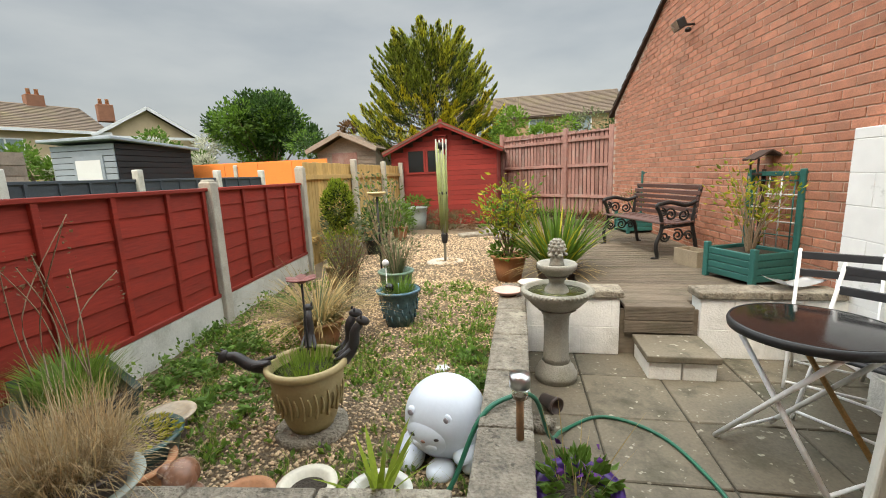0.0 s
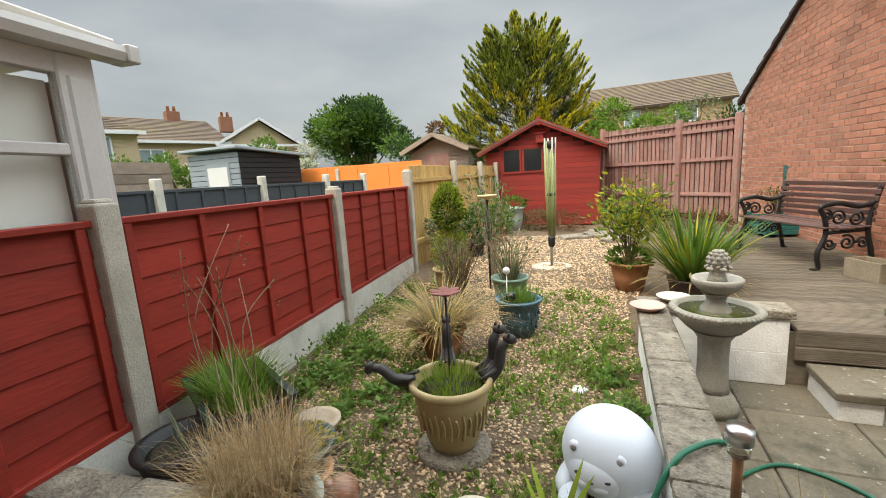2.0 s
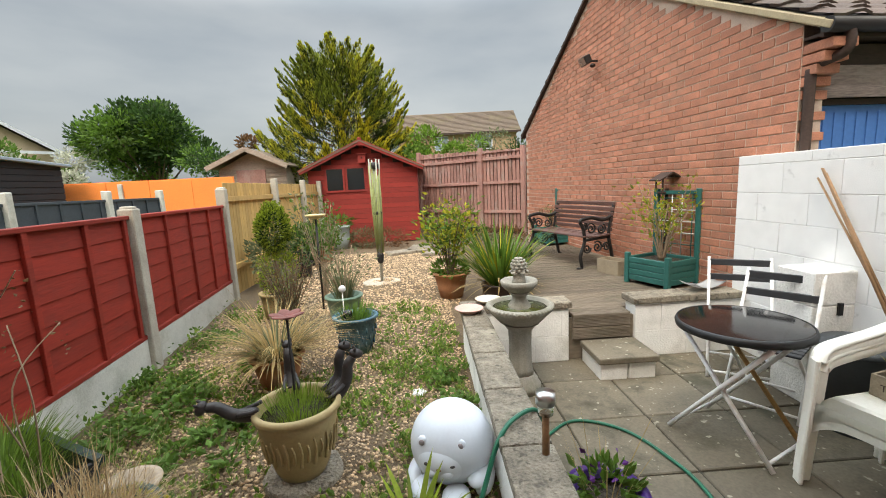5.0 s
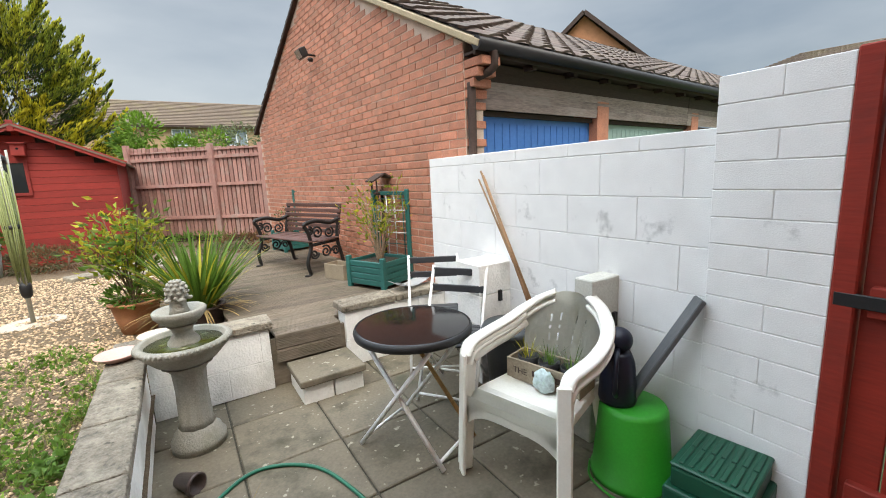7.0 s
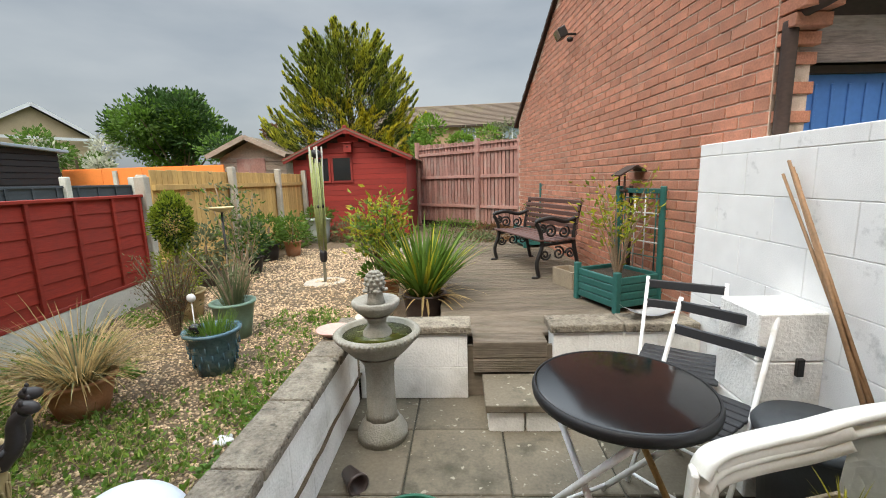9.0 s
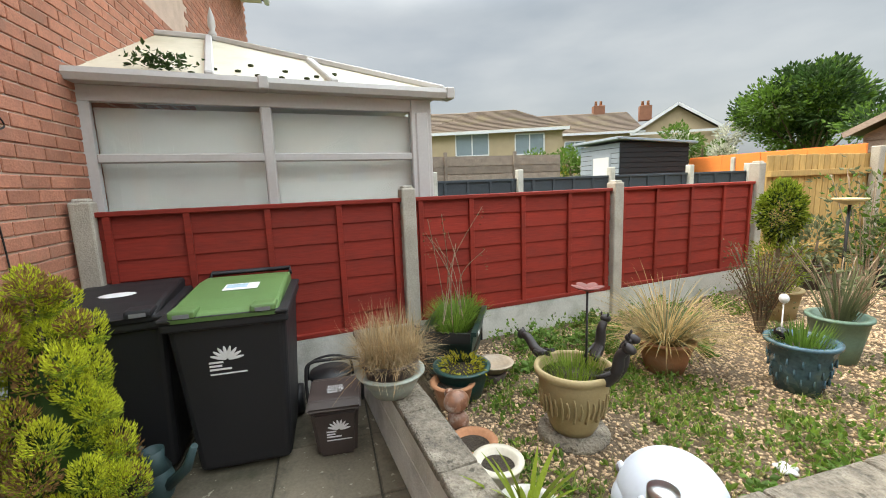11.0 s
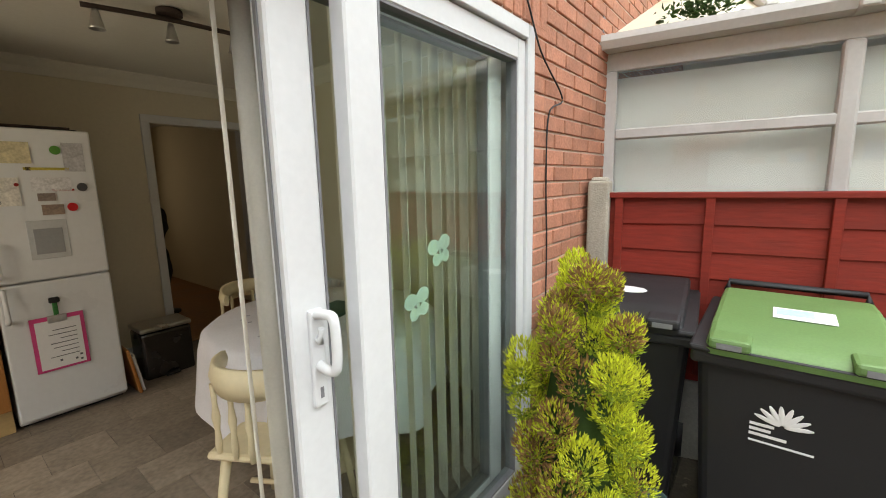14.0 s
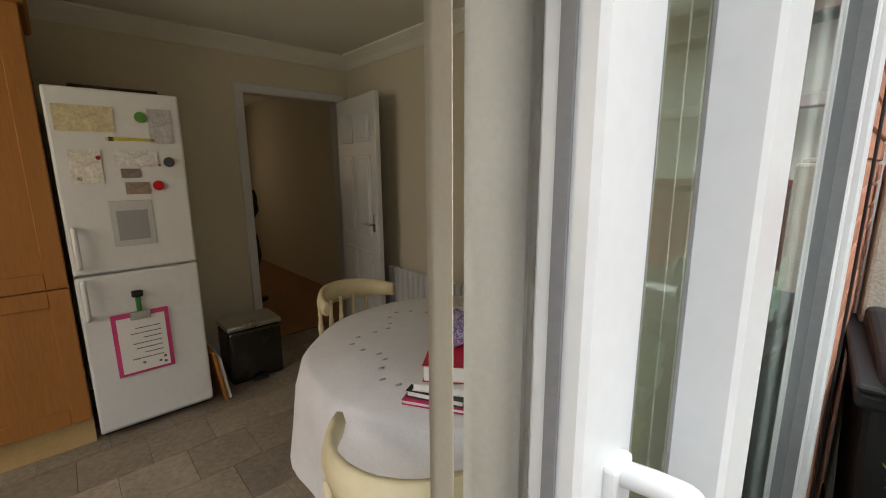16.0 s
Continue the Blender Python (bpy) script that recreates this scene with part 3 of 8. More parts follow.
# stepped brick corbel at the eave
for k in range(4):
    part("corbel_brick", box(0.0, 0.2, -0.05 - 0.055 * k, 0.1, 2.12 + 0.075 * k, 2.185 + 0.075 * k, 0.004), BRICK, garage)
brick_field(garage, pose(0, 0, 0, 0, 0, 90) @ pose(0, 0, 0, 0, 0, 0) @ Matrix.Diagonal((1, -1, 1, 1)), GL, GA, lambda u, v: 0.08 < u < GL - 0.05 and v < roofline(u) - 0.06 and v > 0.3,
            near=lambda u, v: u < 3.2 and v > 0.6)
brick_field(garage, pose(0, 0, 0), 0.1, 2.1, lambda u, v: 0.05 < u < 0.2 and v < 2.1, first=0)

for r in range(4, 33):
    part("brick", box(-0.012, 0.02, 0.006, 0.106 if r % 2 == 0 else 0.0, (r + 0.5) * 0.075 - 0.0325, (r + 0.5) * 0.075 + 0.0325, 0.003), BRICK, garage) if r % 2 == 0 else None

# ---- the house ----
before_house = set(scene.collection.objects)
house = thing("house", pose(0, 0, 0), "red brick terraced house with white sliding patio door", "house", kind="structure")
OX0, OX1, OZ1 = -1.475, 0.55, 2.13
part("wall_west", box(-9.0, OX0, HOUSE_Y - 0.29, HOUSE_Y + 0.003, -0.1, 5.4), MORTAR, house)
part("wall_east", box(OX1, 4.0, HOUSE_Y - 0.29, HOUSE_Y + 0.003, -0.1, 5.4), MORTAR, house)
part("wall_over", box(OX0, OX1, HOUSE_Y - 0.29, HOUSE_Y + 0.003, OZ1, 5.4), MORTAR, house)
soldier = lambda u, v: OX0 - 0.1 < u < OX1 + 0.25 and OZ1 - 0.02 < v < OZ1 + 0.215
opening = lambda u, v: OX0 - 0.1 < u < OX1 + 0.1 and v < OZ1
upwin = lambda u, v: -5.0 < u < -3.55 and 3.2 < v < 4.6


def house_bricks():
    m = pose(-9.0, HOUSE_Y, 0) @ Matrix.Diagonal((1, -1, 1, 1))
    keep = lambda u, v: u < 12.9 and not opening(u - 9.0, v) and not soldier(u - 9.0, v) and not upwin(u - 9.0, v)
    brick_field(house, m, 12.9, 5.4, keep, near=lambda u, v: -2.4 < u - 9.0 < 0 and v < 3.4)
    for r in range(int(OZ1 / 0.075)):
        v = (r + 0.5) * 0.075
        edge = max((c + 0.5 * (r % 2)) * 0.225 - 9.0 + 0.107 for c in range(0, 40) if not opening((c + 0.5 * (r % 2)) * 0.225 - 9.0, v) and (c + 0.5 * (r % 2)) * 0.225 - 9.0 < OX0)
        if OX0 - edge > 0.03:
            part("brick", box(edge + 0.011, OX0, HOUSE_Y - 0.012, HOUSE_Y + 0.03 - 0.018, v - 0.0325, v + 0.0325, 0.003), BRICK, house)
    me = bpy.data.meshes.new("soldier_brick")
    b = box(-0.0325, 0.0325, -0.012, 0.03, -0.107, 0.107, 0.004)
    b.to_mesh(me)
    b.free()
    me.materials.append(BRICK)
    u = OX0 - 0.08
    while u < OX1 + 0.25:
        share("soldier_brick", me, house, pose(u, HOUSE_Y, OZ1 + 0.113, 0, 0, 180))
        u += 0.075


house_bricks()
part("eaves_soffit", box(-9, 4, HOUSE_Y - 0.3, HOUSE_Y + 0.4, 5.3, 5.36), WHITE_PVC, house)
part("roof", prism([(HOUSE_Y + 0.5, 5.3), (HOUSE_Y - 4.2, 7.9), (HOUSE_Y - 9, 5.3), (HOUSE_Y - 9, 5.4), (HOUSE_Y - 4.2, 8.05), (HOUSE_Y + 0.5, 5.42)], 13, "x", -9), ROOF_FAR, house)
part("gutter", tube([(-9, HOUSE_Y + 0.5, 5.32), (4, HOUSE_Y + 0.5, 5.32)], 0.06, seg=8), WHITE_PVC, house)
w = part("window", box(-5.0, -3.55, HOUSE_Y - 0.1, HOUSE_Y - 0.06, 3.2, 4.6), SMOKED, house)
b = box(-5.0, -3.55, HOUSE_Y - 0.12, HOUSE_Y - 0.04, 3.2, 3.27)
for e in ((-5.0, -3.55, 4.53, 4.6), (-5.0, -4.93, 3.27, 4.53), (-3.62, -3.55, 3.27, 4.53), (-4.31, -4.24, 3.27, 4.53)):
    box(e[0], e[1], HOUSE_Y - 0.12, HOUSE_Y - 0.04, e[2], e[3], 0, b)
part("window_frame", b, WHITE_PVC, w)

house_front = [o for o in scene.collection.objects if o not in before_house]
# ---- red shed ----
SY, SX0, SX1, SA, SE = 10.2, -2.55, 0.08, 2.68, 2.05
shed = thing("garden_shed", pose(0, 0, 0), "red painted timber garden shed with felt roof and dark windows", "shed")
smid = (SX0 + SX1) / 2
gable = lambda x: SE + 0.02 + (SA - SE - 0.06) * (1 - abs(x - smid) / (SX1 - smid))
part("floor_base", box(SX0, SX1, SY + 0.02, SY + 2.2, 0.1, 0.26), DARK_WOOD, shed)
part("core", prism([(SX0 + 0.02, 0.2), (SX1 - 0.02, 0.2), (SX1 - 0.02, SE), (smid, SA - 0.06), (SX0 + 0.02, SE)], 2.1, "y", SY + 0.03), DARK_WOOD, shed)
z = 0.2
while z < SA - 0.1:
    half = (SX1 - smid) if z < SE - 0.05 else max(0.05, (SA - 0.07 - z - 0.1) / (SA - SE) * (SX1 - smid))
    part("cladding_board", box(smid - half, smid + half, SY - 0.0 - 0.008, SY + 0.03, z, z + 0.118, 0.004), RED_SHED, shed)
    z += 0.122
for x in (SX0, SX1):
    part("side_wall", box(x - 0.02, x + 0.02, SY, SY + 2.15, 0.2, SE), RED_SHED, shed)
for sgn in (-1, 1):
    xe = smid + sgn * (SX1 - smid + 0.18)
    ze = SE - 0.05
    part("roof_sheet", bar((smid, SY + 1.0, SA), (xe, SY + 1.0, ze), 2.45, 0.03, up=(0, 0, 1)), ROOF_FAR, shed, "dark felt roof")
    part("bargeboard", bar((smid, SY - 0.2, SA - 0.02), (xe, SY - 0.2, ze - 0.02), 0.025, 0.11, bevel=0.003), RED_SHED, shed)
part("finial", box(smid - 0.045, smid + 0.045, SY - 0.225, SY - 0.19, SA - 0.12, SA + 0.07, 0.006), RED_SHED, shed)
DARKGLASS = mat("dark_window_glass", (0.012, 0.014, 0.016), 0.12, 0.1, 3, 30, 0)
for x0, x1 in ((-2.12, -1.72), (-1.62, -1.2)):
    w = part("window", box(x0, x1, SY - 0.02, SY - 0.004, 1.52, 2.05), DARKGLASS, shed, "dark shed window")
    b = box(x0 - 0.04, x1 + 0.04, SY - 0.035, SY - 0.01, 1.48, 1.525)
    box(x0 - 0.04, x1 + 0.04, SY - 0.035, SY - 0.01, 2.045, 2.09, 0, b)
    box(x0 - 0.04, x0 + 0.005, SY - 0.035, SY - 0.01, 1.525, 2.045, 0, b)
    box(x1 - 0.005, x1 + 0.04, SY - 0.035, SY - 0.01, 1.525, 2.045, 0, b)
    part("window_frame", b, RED_SHED, w)
bird = thing("bird_box", pose(smid + 0.02, SY - 0.09, 2.16), "small red wooden bird box on the shed gable", "bird box")
part("body", box(-0.09, 0.09, -0.08, 0.08, 0, 0.2, 0.006), RED_SHED, bird)
part("roof", bar((0, -0.11, 0.215), (0, 0.085, 0.225), 0.22, 0.02), RED_SHED, bird)
part("entrance_hole", lathe([(0.018, -0.002), (0.018, 0.002)], 14), DARKGLASS, bird).matrix_basis = pose(0, -0.082, 0.12, 90)

# ---- fences at the end of the garden ----
back = thing("fence_far", pose(0.12, 12.50, 0, 0, 0, -42.5), "faded red vertical board fence with heavy posts", "fence", kind="structure")
part("backing", box(0.0, 3.62, 0.04, 0.055, 0.2, 2.30), DARK_WOOD, back)
for k in range(32):
    x = 0.01 + k * 0.111
    part("board", box(x, x + 0.088, 0.0, 0.025, 0.35, 2.45 - 0.03 * x + 0.012 * math.sin(k * 2.1), 0.003), PINK_WOOD, back)
for z in (0.75, 1.5, 2.12):
    part("rail", box(0.0, 3.62, -0.04, 0.0, z, z + 0.075, 0.004), PINK_WOOD, back)
for x in (0.08, 2.30, 3.56):
    part("post", box(x - 0.055, x + 0.055, -0.1, -0.002, 0, 2.52 - 0.03 * x, 0.006), PINK_WOOD, back)
part("top_rail", box(0.0, 3.62, -0.03, 0.06, 2.30, 2.33, 0.004), PINK_WOOD, back)
gold = tagged(part("fence_golden", box(FENCE_X - 0.26, FENCE_X - 0.24, 5.3, 10.2, 0.2, 1.62), GOLD_FENCE), "new golden softwood board fence", "fence", kind="structure")
k = 0
y = 5.3
while y < 10.2:
    part("board", box(FENCE_X - 0.235, FENCE_X - 0.215, y, y + 0.092, 0.2, 1.70 + rnd.uniform(-0.005, 0.005), 0.003), GOLD_FENCE, gold)
    y += 0.1
for z in (0.55, 1.45):
    part("rail", box(FENCE_X - 0.215, FENCE_X - 0.17, 5.3, 10.2, z, z + 0.07, 0.004), GOLD_FENCE, gold)
for y in (7.0, 8.7, 10.1):
    part("post", box(FENCE_X - 0.2, FENCE_X - 0.1, y - 0.05, y + 0.05, 0, 1.78, 0.01), CONCRETE, gold, "grey concrete post")

# ---- gate ----
gate = thing("garden_gate", pose(2.93, 0.3, 0), "closed dark red wooden gate with black iron hinges", "gate", kind="structure")
part("gate_post", box(-0.06, 0.06, -0.0, 0.07, 0, 1.86, 0.006), RED_FENCE, gate)
for k in range(10):
    part("board", box(-0.01, 0.015, -0.112 * (k + 1), -0.112 * k - 0.006, 0.06, 1.7, 0.003), RED_FENCE, gate)
for z in (0.2, 0.95, 1.5):
    part("rail", box(-0.05, -0.01, -1.1, -0.03, z, z + 0.11, 0.005), RED_FENCE, gate)
part("hinge", box(-0.062, -0.05, -0.5, 0.06, 0.98, 1.03, 0.003), BLACK_PLASTIC, gate, "black iron strap hinge")

before_door = set(scene.collection.objects)
# ---- patio door ----
SEAL = mat("rubber_seal", (0.18, 0.18, 0.19), 0.6, 0.1)
door = thing("patio_door", pose(0, 0, 0), "white sliding patio door standing open", "patio door", kind="structure")
DY0, DY1 = HOUSE_Y - 0.17, HOUSE_Y - 0.0
b = box(OX0, OX0 + 0.055, DY0, HOUSE_Y + 0.012, FLOOR - 0.03, OZ1, 0.006)
box(OX1 - 0.055, OX1, DY0, HOUSE_Y + 0.012, FLOOR - 0.03, OZ1, 0.006, b)
box(OX0 + 0.055, OX1 - 0.055, DY0, HOUSE_Y + 0.010, OZ1 - 0.055, OZ1, 0.003, b)
box(OX0, OX1, DY0, HOUSE_Y + 0.03, FLOOR - 0.09, FLOOR - 0.012, 0.006, b)
part("outer_frame", b, WHITE_PVC, door)


def leaf_panel(name, x0, x1, y0, y1, stile_l, stile_r):
    z0, z1 = FLOOR - 0.01, OZ1 - 0.06
    b = box(x0, x0 + stile_l, y0, y1, z0, z1, 0.006)
    box(x1 - stile_r, x1, y0, y1, z0, z1, 0.006, b)
    box(x0 + stile_l, x1 - stile_r, y0 + 0.001, y1 - 0.001, z0, z0 + 0.09, 0.003, b)
    box(x0 + stile_l, x1 - stile_r, y0 + 0.001, y1 - 0.001, z1 - 0.08, z1, 0.003, b)
    p = part(name, b, WHITE_PVC, door)
    ym = (y0 + y1) / 2
    g = part("glass", box(x0 + stile_l - 0.01, x1 - stile_r + 0.01, ym - 0.003, ym + 0.003, z0 + 0.08, z1 - 0.07), SMOKED, p)
    g.visible_shadow = False
    b = bmesh.new()
    for e in ((x0 + stile_l, x0 + stile_l + 0.008, z0 + 0.09, z1 - 0.08), (x1 - stile_r - 0.008, x1 - stile_r, z0 + 0.09, z1 - 0.08),
              (x0 + stile_l, x1 - stile_r, z0 + 0.09, z0 + 0.098), (x0 + stile_l, x1 - stile_r, z1 - 0.088, z1 - 0.08)):
        box(e[0], e[1], y0 + 0.004, y1 - 0.004, e[2], e[3], 0, b)
    part("seal", b, SEAL, p)
    return p


leaf_panel("fixed_panel", OX0 + 0.055, -0.49, HOUSE_Y - 0.065, HOUSE_Y - 0.005, 0.06, 0.115)
slide = leaf_panel("sliding_panel", -1.36, -0.33, HOUSE_Y - 0.145, HOUSE_Y - 0.085, 0.10, 0.115)
part("edge_strip", box(-0.329, -0.325, HOUSE_Y - 0.122, HOUSE_Y - 0.108, FLOOR, OZ1 - 0.07), SEAL, slide)
HX = -0.40
hb = box(HX - 0.022, HX + 0.022, HOUSE_Y - 0.088, HOUSE_Y - 0.072, 0.925, 1.195, 0.006, seg=2)
tube(curve([(HX, HOUSE_Y - 0.08, 1.18), (HX, HOUSE_Y - 0.03, 1.188), (HX - 0.004, HOUSE_Y - 0.008, 1.178), (HX - 0.006, HOUSE_Y - 0.004, 1.11), (HX - 0.004, HOUSE_Y - 0.008, 1.048),
            (HX, HOUSE_Y - 0.03, 1.036), (HX, HOUSE_Y - 0.08, 1.042)], 6), 0.0135, hb, 10)
tube([(HX, HOUSE_Y - 0.078, 1.12), (HX + 0.004, HOUSE_Y - 0.058, 1.11), (HX + 0.004, HOUSE_Y - 0.05, 1.15)], 0.009, hb, 8)
handle = part("door_handle", hb, WHITE_PVC, slide, "white plastic pull handle with lock")
part("keyhole", box(HX - 0.005, HX + 0.005, HOUSE_Y - 0.0715, HOUSE_Y - 0.070, 0.95, 0.98, 0.0), SEAL, handle)

# ---- kitchen seen through the door ----
CREAM = mat("cream_wall_paint", (0.62, 0.56, 0.44), 0.9, 0.04, 2, 40, 0.1)
CEIL = mat("ceiling_paint", (0.70, 0.67, 0.60), 0.9, 0.04, 2, 40, 0.1)
VINYL = mat("grey_brown_vinyl_tile", (0.26, 0.21, 0.165), 0.55, 0.3, 6, 40, 0.1, per="object", spread=0.22)
OAK = mat("oak_cabinet", (0.38, 0.155, 0.042), 0.5, 0.15, 3, 40, 0.1, stretch=(3, 1, 0.3))
ENAMEL = mat("white_enamel", (0.74, 0.76, 0.78), 0.3, 0.03, 2, 30, 0.02)
room = thing("kitchen", pose(0, 0, 0), "dim cream-walled kitchen behind the patio door", "room", kind="structure")
RX0, RX1, RY0, RY1, RZ = -2.0, 1.75, -3.98, HOUSE_Y - 0.29, 2.42
kfloor = tagged(part("floor", box(-4, RX1 + .1, -8.0, HOUSE_Y - 0.12, -0.1, FLOOR - 0.008), JOINT), "grey-brown stone-effect vinyl tile floor", "floor", kind="structure")
k = 0
for i in range(-1, 14):
    for j in range(0, 12):
        sx = RX0 + 0.28 * i + (0.14 if j % 2 else 0)
        if sx > RX1 - 0.1:
            continue
        me_name = "floor_tile"
        if k == 0:
            tb = box(-0.139, 0.139, -0.139, 0.139, -0.01, 0, 0.001)
            tile_me = bpy.data.meshes.new("floor_tile")
            tb.to_mesh(tile_me)
            tb.free()
            tile_me.materials.append(VINYL)
        k += 1
        share("floor_tile", tile_me, kfloor, pose(sx + 0.14, RY0 + 0.14 + 0.28 * j, FLOOR))
part("wall_side", box(RX0 - 0.1, RX0, RY0, RY1, 0, RZ), CREAM, room)
# unseen side opening, added for a fill lamp that brightens the room
part("wall_other_side", box(RX1, RX1 + 0.1, RY0, RY1, 0, 1.1), CREAM, room)
part("wall_other_side", box(RX1, RX1 + 0.1, RY0, RY1, 2.1, RZ), CREAM, room)
part("wall_other_side", box(RX1, RX1 + 0.1, RY0, -2.9, 1.1, 2.1), CREAM, room)
part("wall_other_side", box(RX1, RX1 + 0.1, -1.5, RY1, 1.1, 2.1), CREAM, room)
side_light = new("window_daylight", bpy.data.lights.new("window_daylight", "AREA"))
side_light.data.shape, side_light.data.size, side_light.data.size_y, side_light.data.energy, side_light.data.color = "RECTANGLE", 1.4, 1.0, 4.0, (0.95, 0.97, 1.0)
side_light.matrix_basis = look((RX1 + 0.05, -2.2, 1.6), (0, -2.2, 1.3))
b = box(-1.115, RX1, RY0 - 0.1, RY0, 0, RZ)
box(RX0 - 0.1, -1.88, RY0 - 0.1, RY0, 0, RZ, 0, b)
box(-1.88, -1.115, RY0 - 0.1, RY0, 2.05, RZ, 0, b)
part("wall_back", b, CREAM, room)
part("wall_front_lining", box(OX1, RX1, RY1 - 0.02, RY1, 0, RZ), CREAM, room)
part("wall_front_lining", box(RX0, OX0, RY1 - 0.02, RY1, 0, RZ), CREAM, room)
part("wall_front_lining", box(OX0, OX1, RY1 - 0.02, RY1, OZ1, RZ), CREAM, room)
tagged(part("ceiling", box(RX0 - .1, RX1 + .1, RY0 - .1, RY1 + 0.0, RZ, RZ + 0.1), CEIL), "plain off-white plaster ceiling", "ceiling", kind="structure")
cov = [(0, 0), (0, -0.10), (0.012, -0.10), (0.04, -0.06), (0.10, -0.012), (0.10, 0)]
part("coving", prism([(RY0 + u, RZ + v) for u, v in cov], RX1 - RX0, "x", RX0), CEIL, room)
part("coving", prism([(RX0 + u, RZ + v) for u, v in cov], RY1 - RY0, "y", RY0), CEIL, room)
b = box(-1.115, -1.05, RY0 - 0.11, RY0 + 0.015, FLOOR, 2.10, 0.004)
box(-1.945, -1.88, RY0 - 0.11, RY0 + 0.015, FLOOR, 2.10, 0.004, b)
box(-1.945, -1.05, RY0 - 0.112, RY0 + 0.018, 2.052, 2.118, 0.004, b)
part("door_architrave", b, WHITE_PVC, room)
part("skirting", box(-1.05, RX1, RY0, RY0 + 0.014, FLOOR, FLOOR + 0.1), WHITE_PVC, room)
part("hall_wall", box(-3.2, 0.5, -7.6, -7.5, 0, RZ), CREAM, room)
part("hall_wall", box(-2.35, -2.25, -7.5, RY0 - 0.1, 0, RZ), CREAM, room)
part("hall_wall", box(-0.6, -0.5, -7.5, RY0 - 0.1, 0, RZ), CREAM, room)
part("hall_ceiling", box(-2.35, -0.5, -7.5, RY0 - 0.1, RZ, RZ + 0.1), CEIL, room)
# Fill lamp added before the solid end wall to brighten the hall.
hall_light = new("hall_daylight", bpy.data.lights.new("hall_daylight", "AREA"))
hall_light.data.shape, hall_light.data.size, hall_light.data.size_y, hall_light.data.energy, hall_light.data.color = "RECTANGLE", 0.6, 1.2, 0.8, (1.0, 0.9, 0.75)
hall_light.matrix_basis = look((-1.2, -7.48, 1.5), (-1.2, -4.0, 1.2))
HALLFLOOR = mat("wood_floor", (0.30, 0.14, 0.06), 0.5, 0.2, 4, 30, 0.1)
part("hall_floor", box(-2.25, -0.6, -7.5, RY0 - 0.02, FLOOR - 0.005, FLOOR + 0.003), HALLFLOOR, room)
idoor = thing("panel_door", pose(-1.885, RY0 + 0.03, FLOOR, 0, 0, 82), "white six-panel interior door standing open", "door")
part("door_leaf", box(0, 0.74, -0.02, 0.02, 0.01, 1.95, 0.003), WHITE_PVC, idoor)
for x0, x1 in ((0.10, 0.33), (0.41, 0.64)):
    for z0, z1 in ((0.2, 0.75), (0.87, 1.5), (1.6, 1.83)):
        b = box(x0, x1, -0.028, -0.02, z0, z1, 0.007)
        box(x0 + 0.03, x1 - 0.03, -0.033, -0.026, z0 + 0.03, z1 - 0.03, 0.003, b)
        part("panel", b, WHITE_PVC, idoor)
STEEL = mat("brushed_steel", (0.55, 0.55, 0.54), 0.3, 0.1, 5, 60, 0.05, metal=1.0)
b = tube([(0.68, -0.02, 0.98), (0.68, -0.06, 0.98), (0.58, -0.065, 0.98)], 0.009)
box(0.66, 0.70, -0.028, -0.02, 0.92, 1.06, 0.003, b)
part("lever_handle", b, STEEL, idoor, "steel lever handle")
radiator = thing("radiator", pose(RX0 + 0.05, -2.9, FLOOR + 0.12), "white ribbed panel radiator on the wall", "radiator")
for k in range(14):
    part("rib", box(-0.02, 0.02, -0.45 + k * 0.065, -0.395 + k * 0.065, 0, 0.5, 0.012, seg=2), WHITE_PVC, radiator)
part("back_panel", box(-0.035, -0.02, -0.46, 0.46, 0.02, 0.48), WHITE_PVC, radiator)

fridge = thing("fridge_freezer", pose(-0.275, -3.22, FLOOR), "tall white fridge freezer covered in magnets and notes", "fridge")
part("cabinet", box(-0.265, 0.265, -0.62, -0.05, 0.02, 1.78, 0.006), ENAMEL, fridge)
for z0, z1 in ((0.05, 0.885), (0.895, 1.78)):
    d = part("door", box(-0.265, 0.265, -0.045, 0.0, z0, z1, 0.012, seg=2), ENAMEL, fridge)
    zc = 0.68 if z0 < 0.5 else 0.94
    part("handle", tube(curve([(0.235, 0, zc), (0.235, 0.035, zc + 0.01), (0.235, 0.035, zc + 0.17), (0.235, 0, zc + 0.18)], 5), 0.012), ENAMEL, d)
b = box(-0.09, 0.09, 0.0, 0.004, 1.02, 1.25, 0.002)
dis = part("water_dispenser", b, mat("pale_grey_plastic", (0.55, 0.57, 0.58), 0.4, 0.05), fridge)
b = box(-0.065, 0.065, 0.004, 0.006, 1.05, 1.20, 0.001)
part("recess", b, mat("mid_grey_plastic", (0.33, 0.34, 0.35), 0.4, 0.05), dis)
part("foot", box(-0.25, 0.25, -0.5, -0.08, 0, 0.05), BLACK_PLASTIC, fridge)
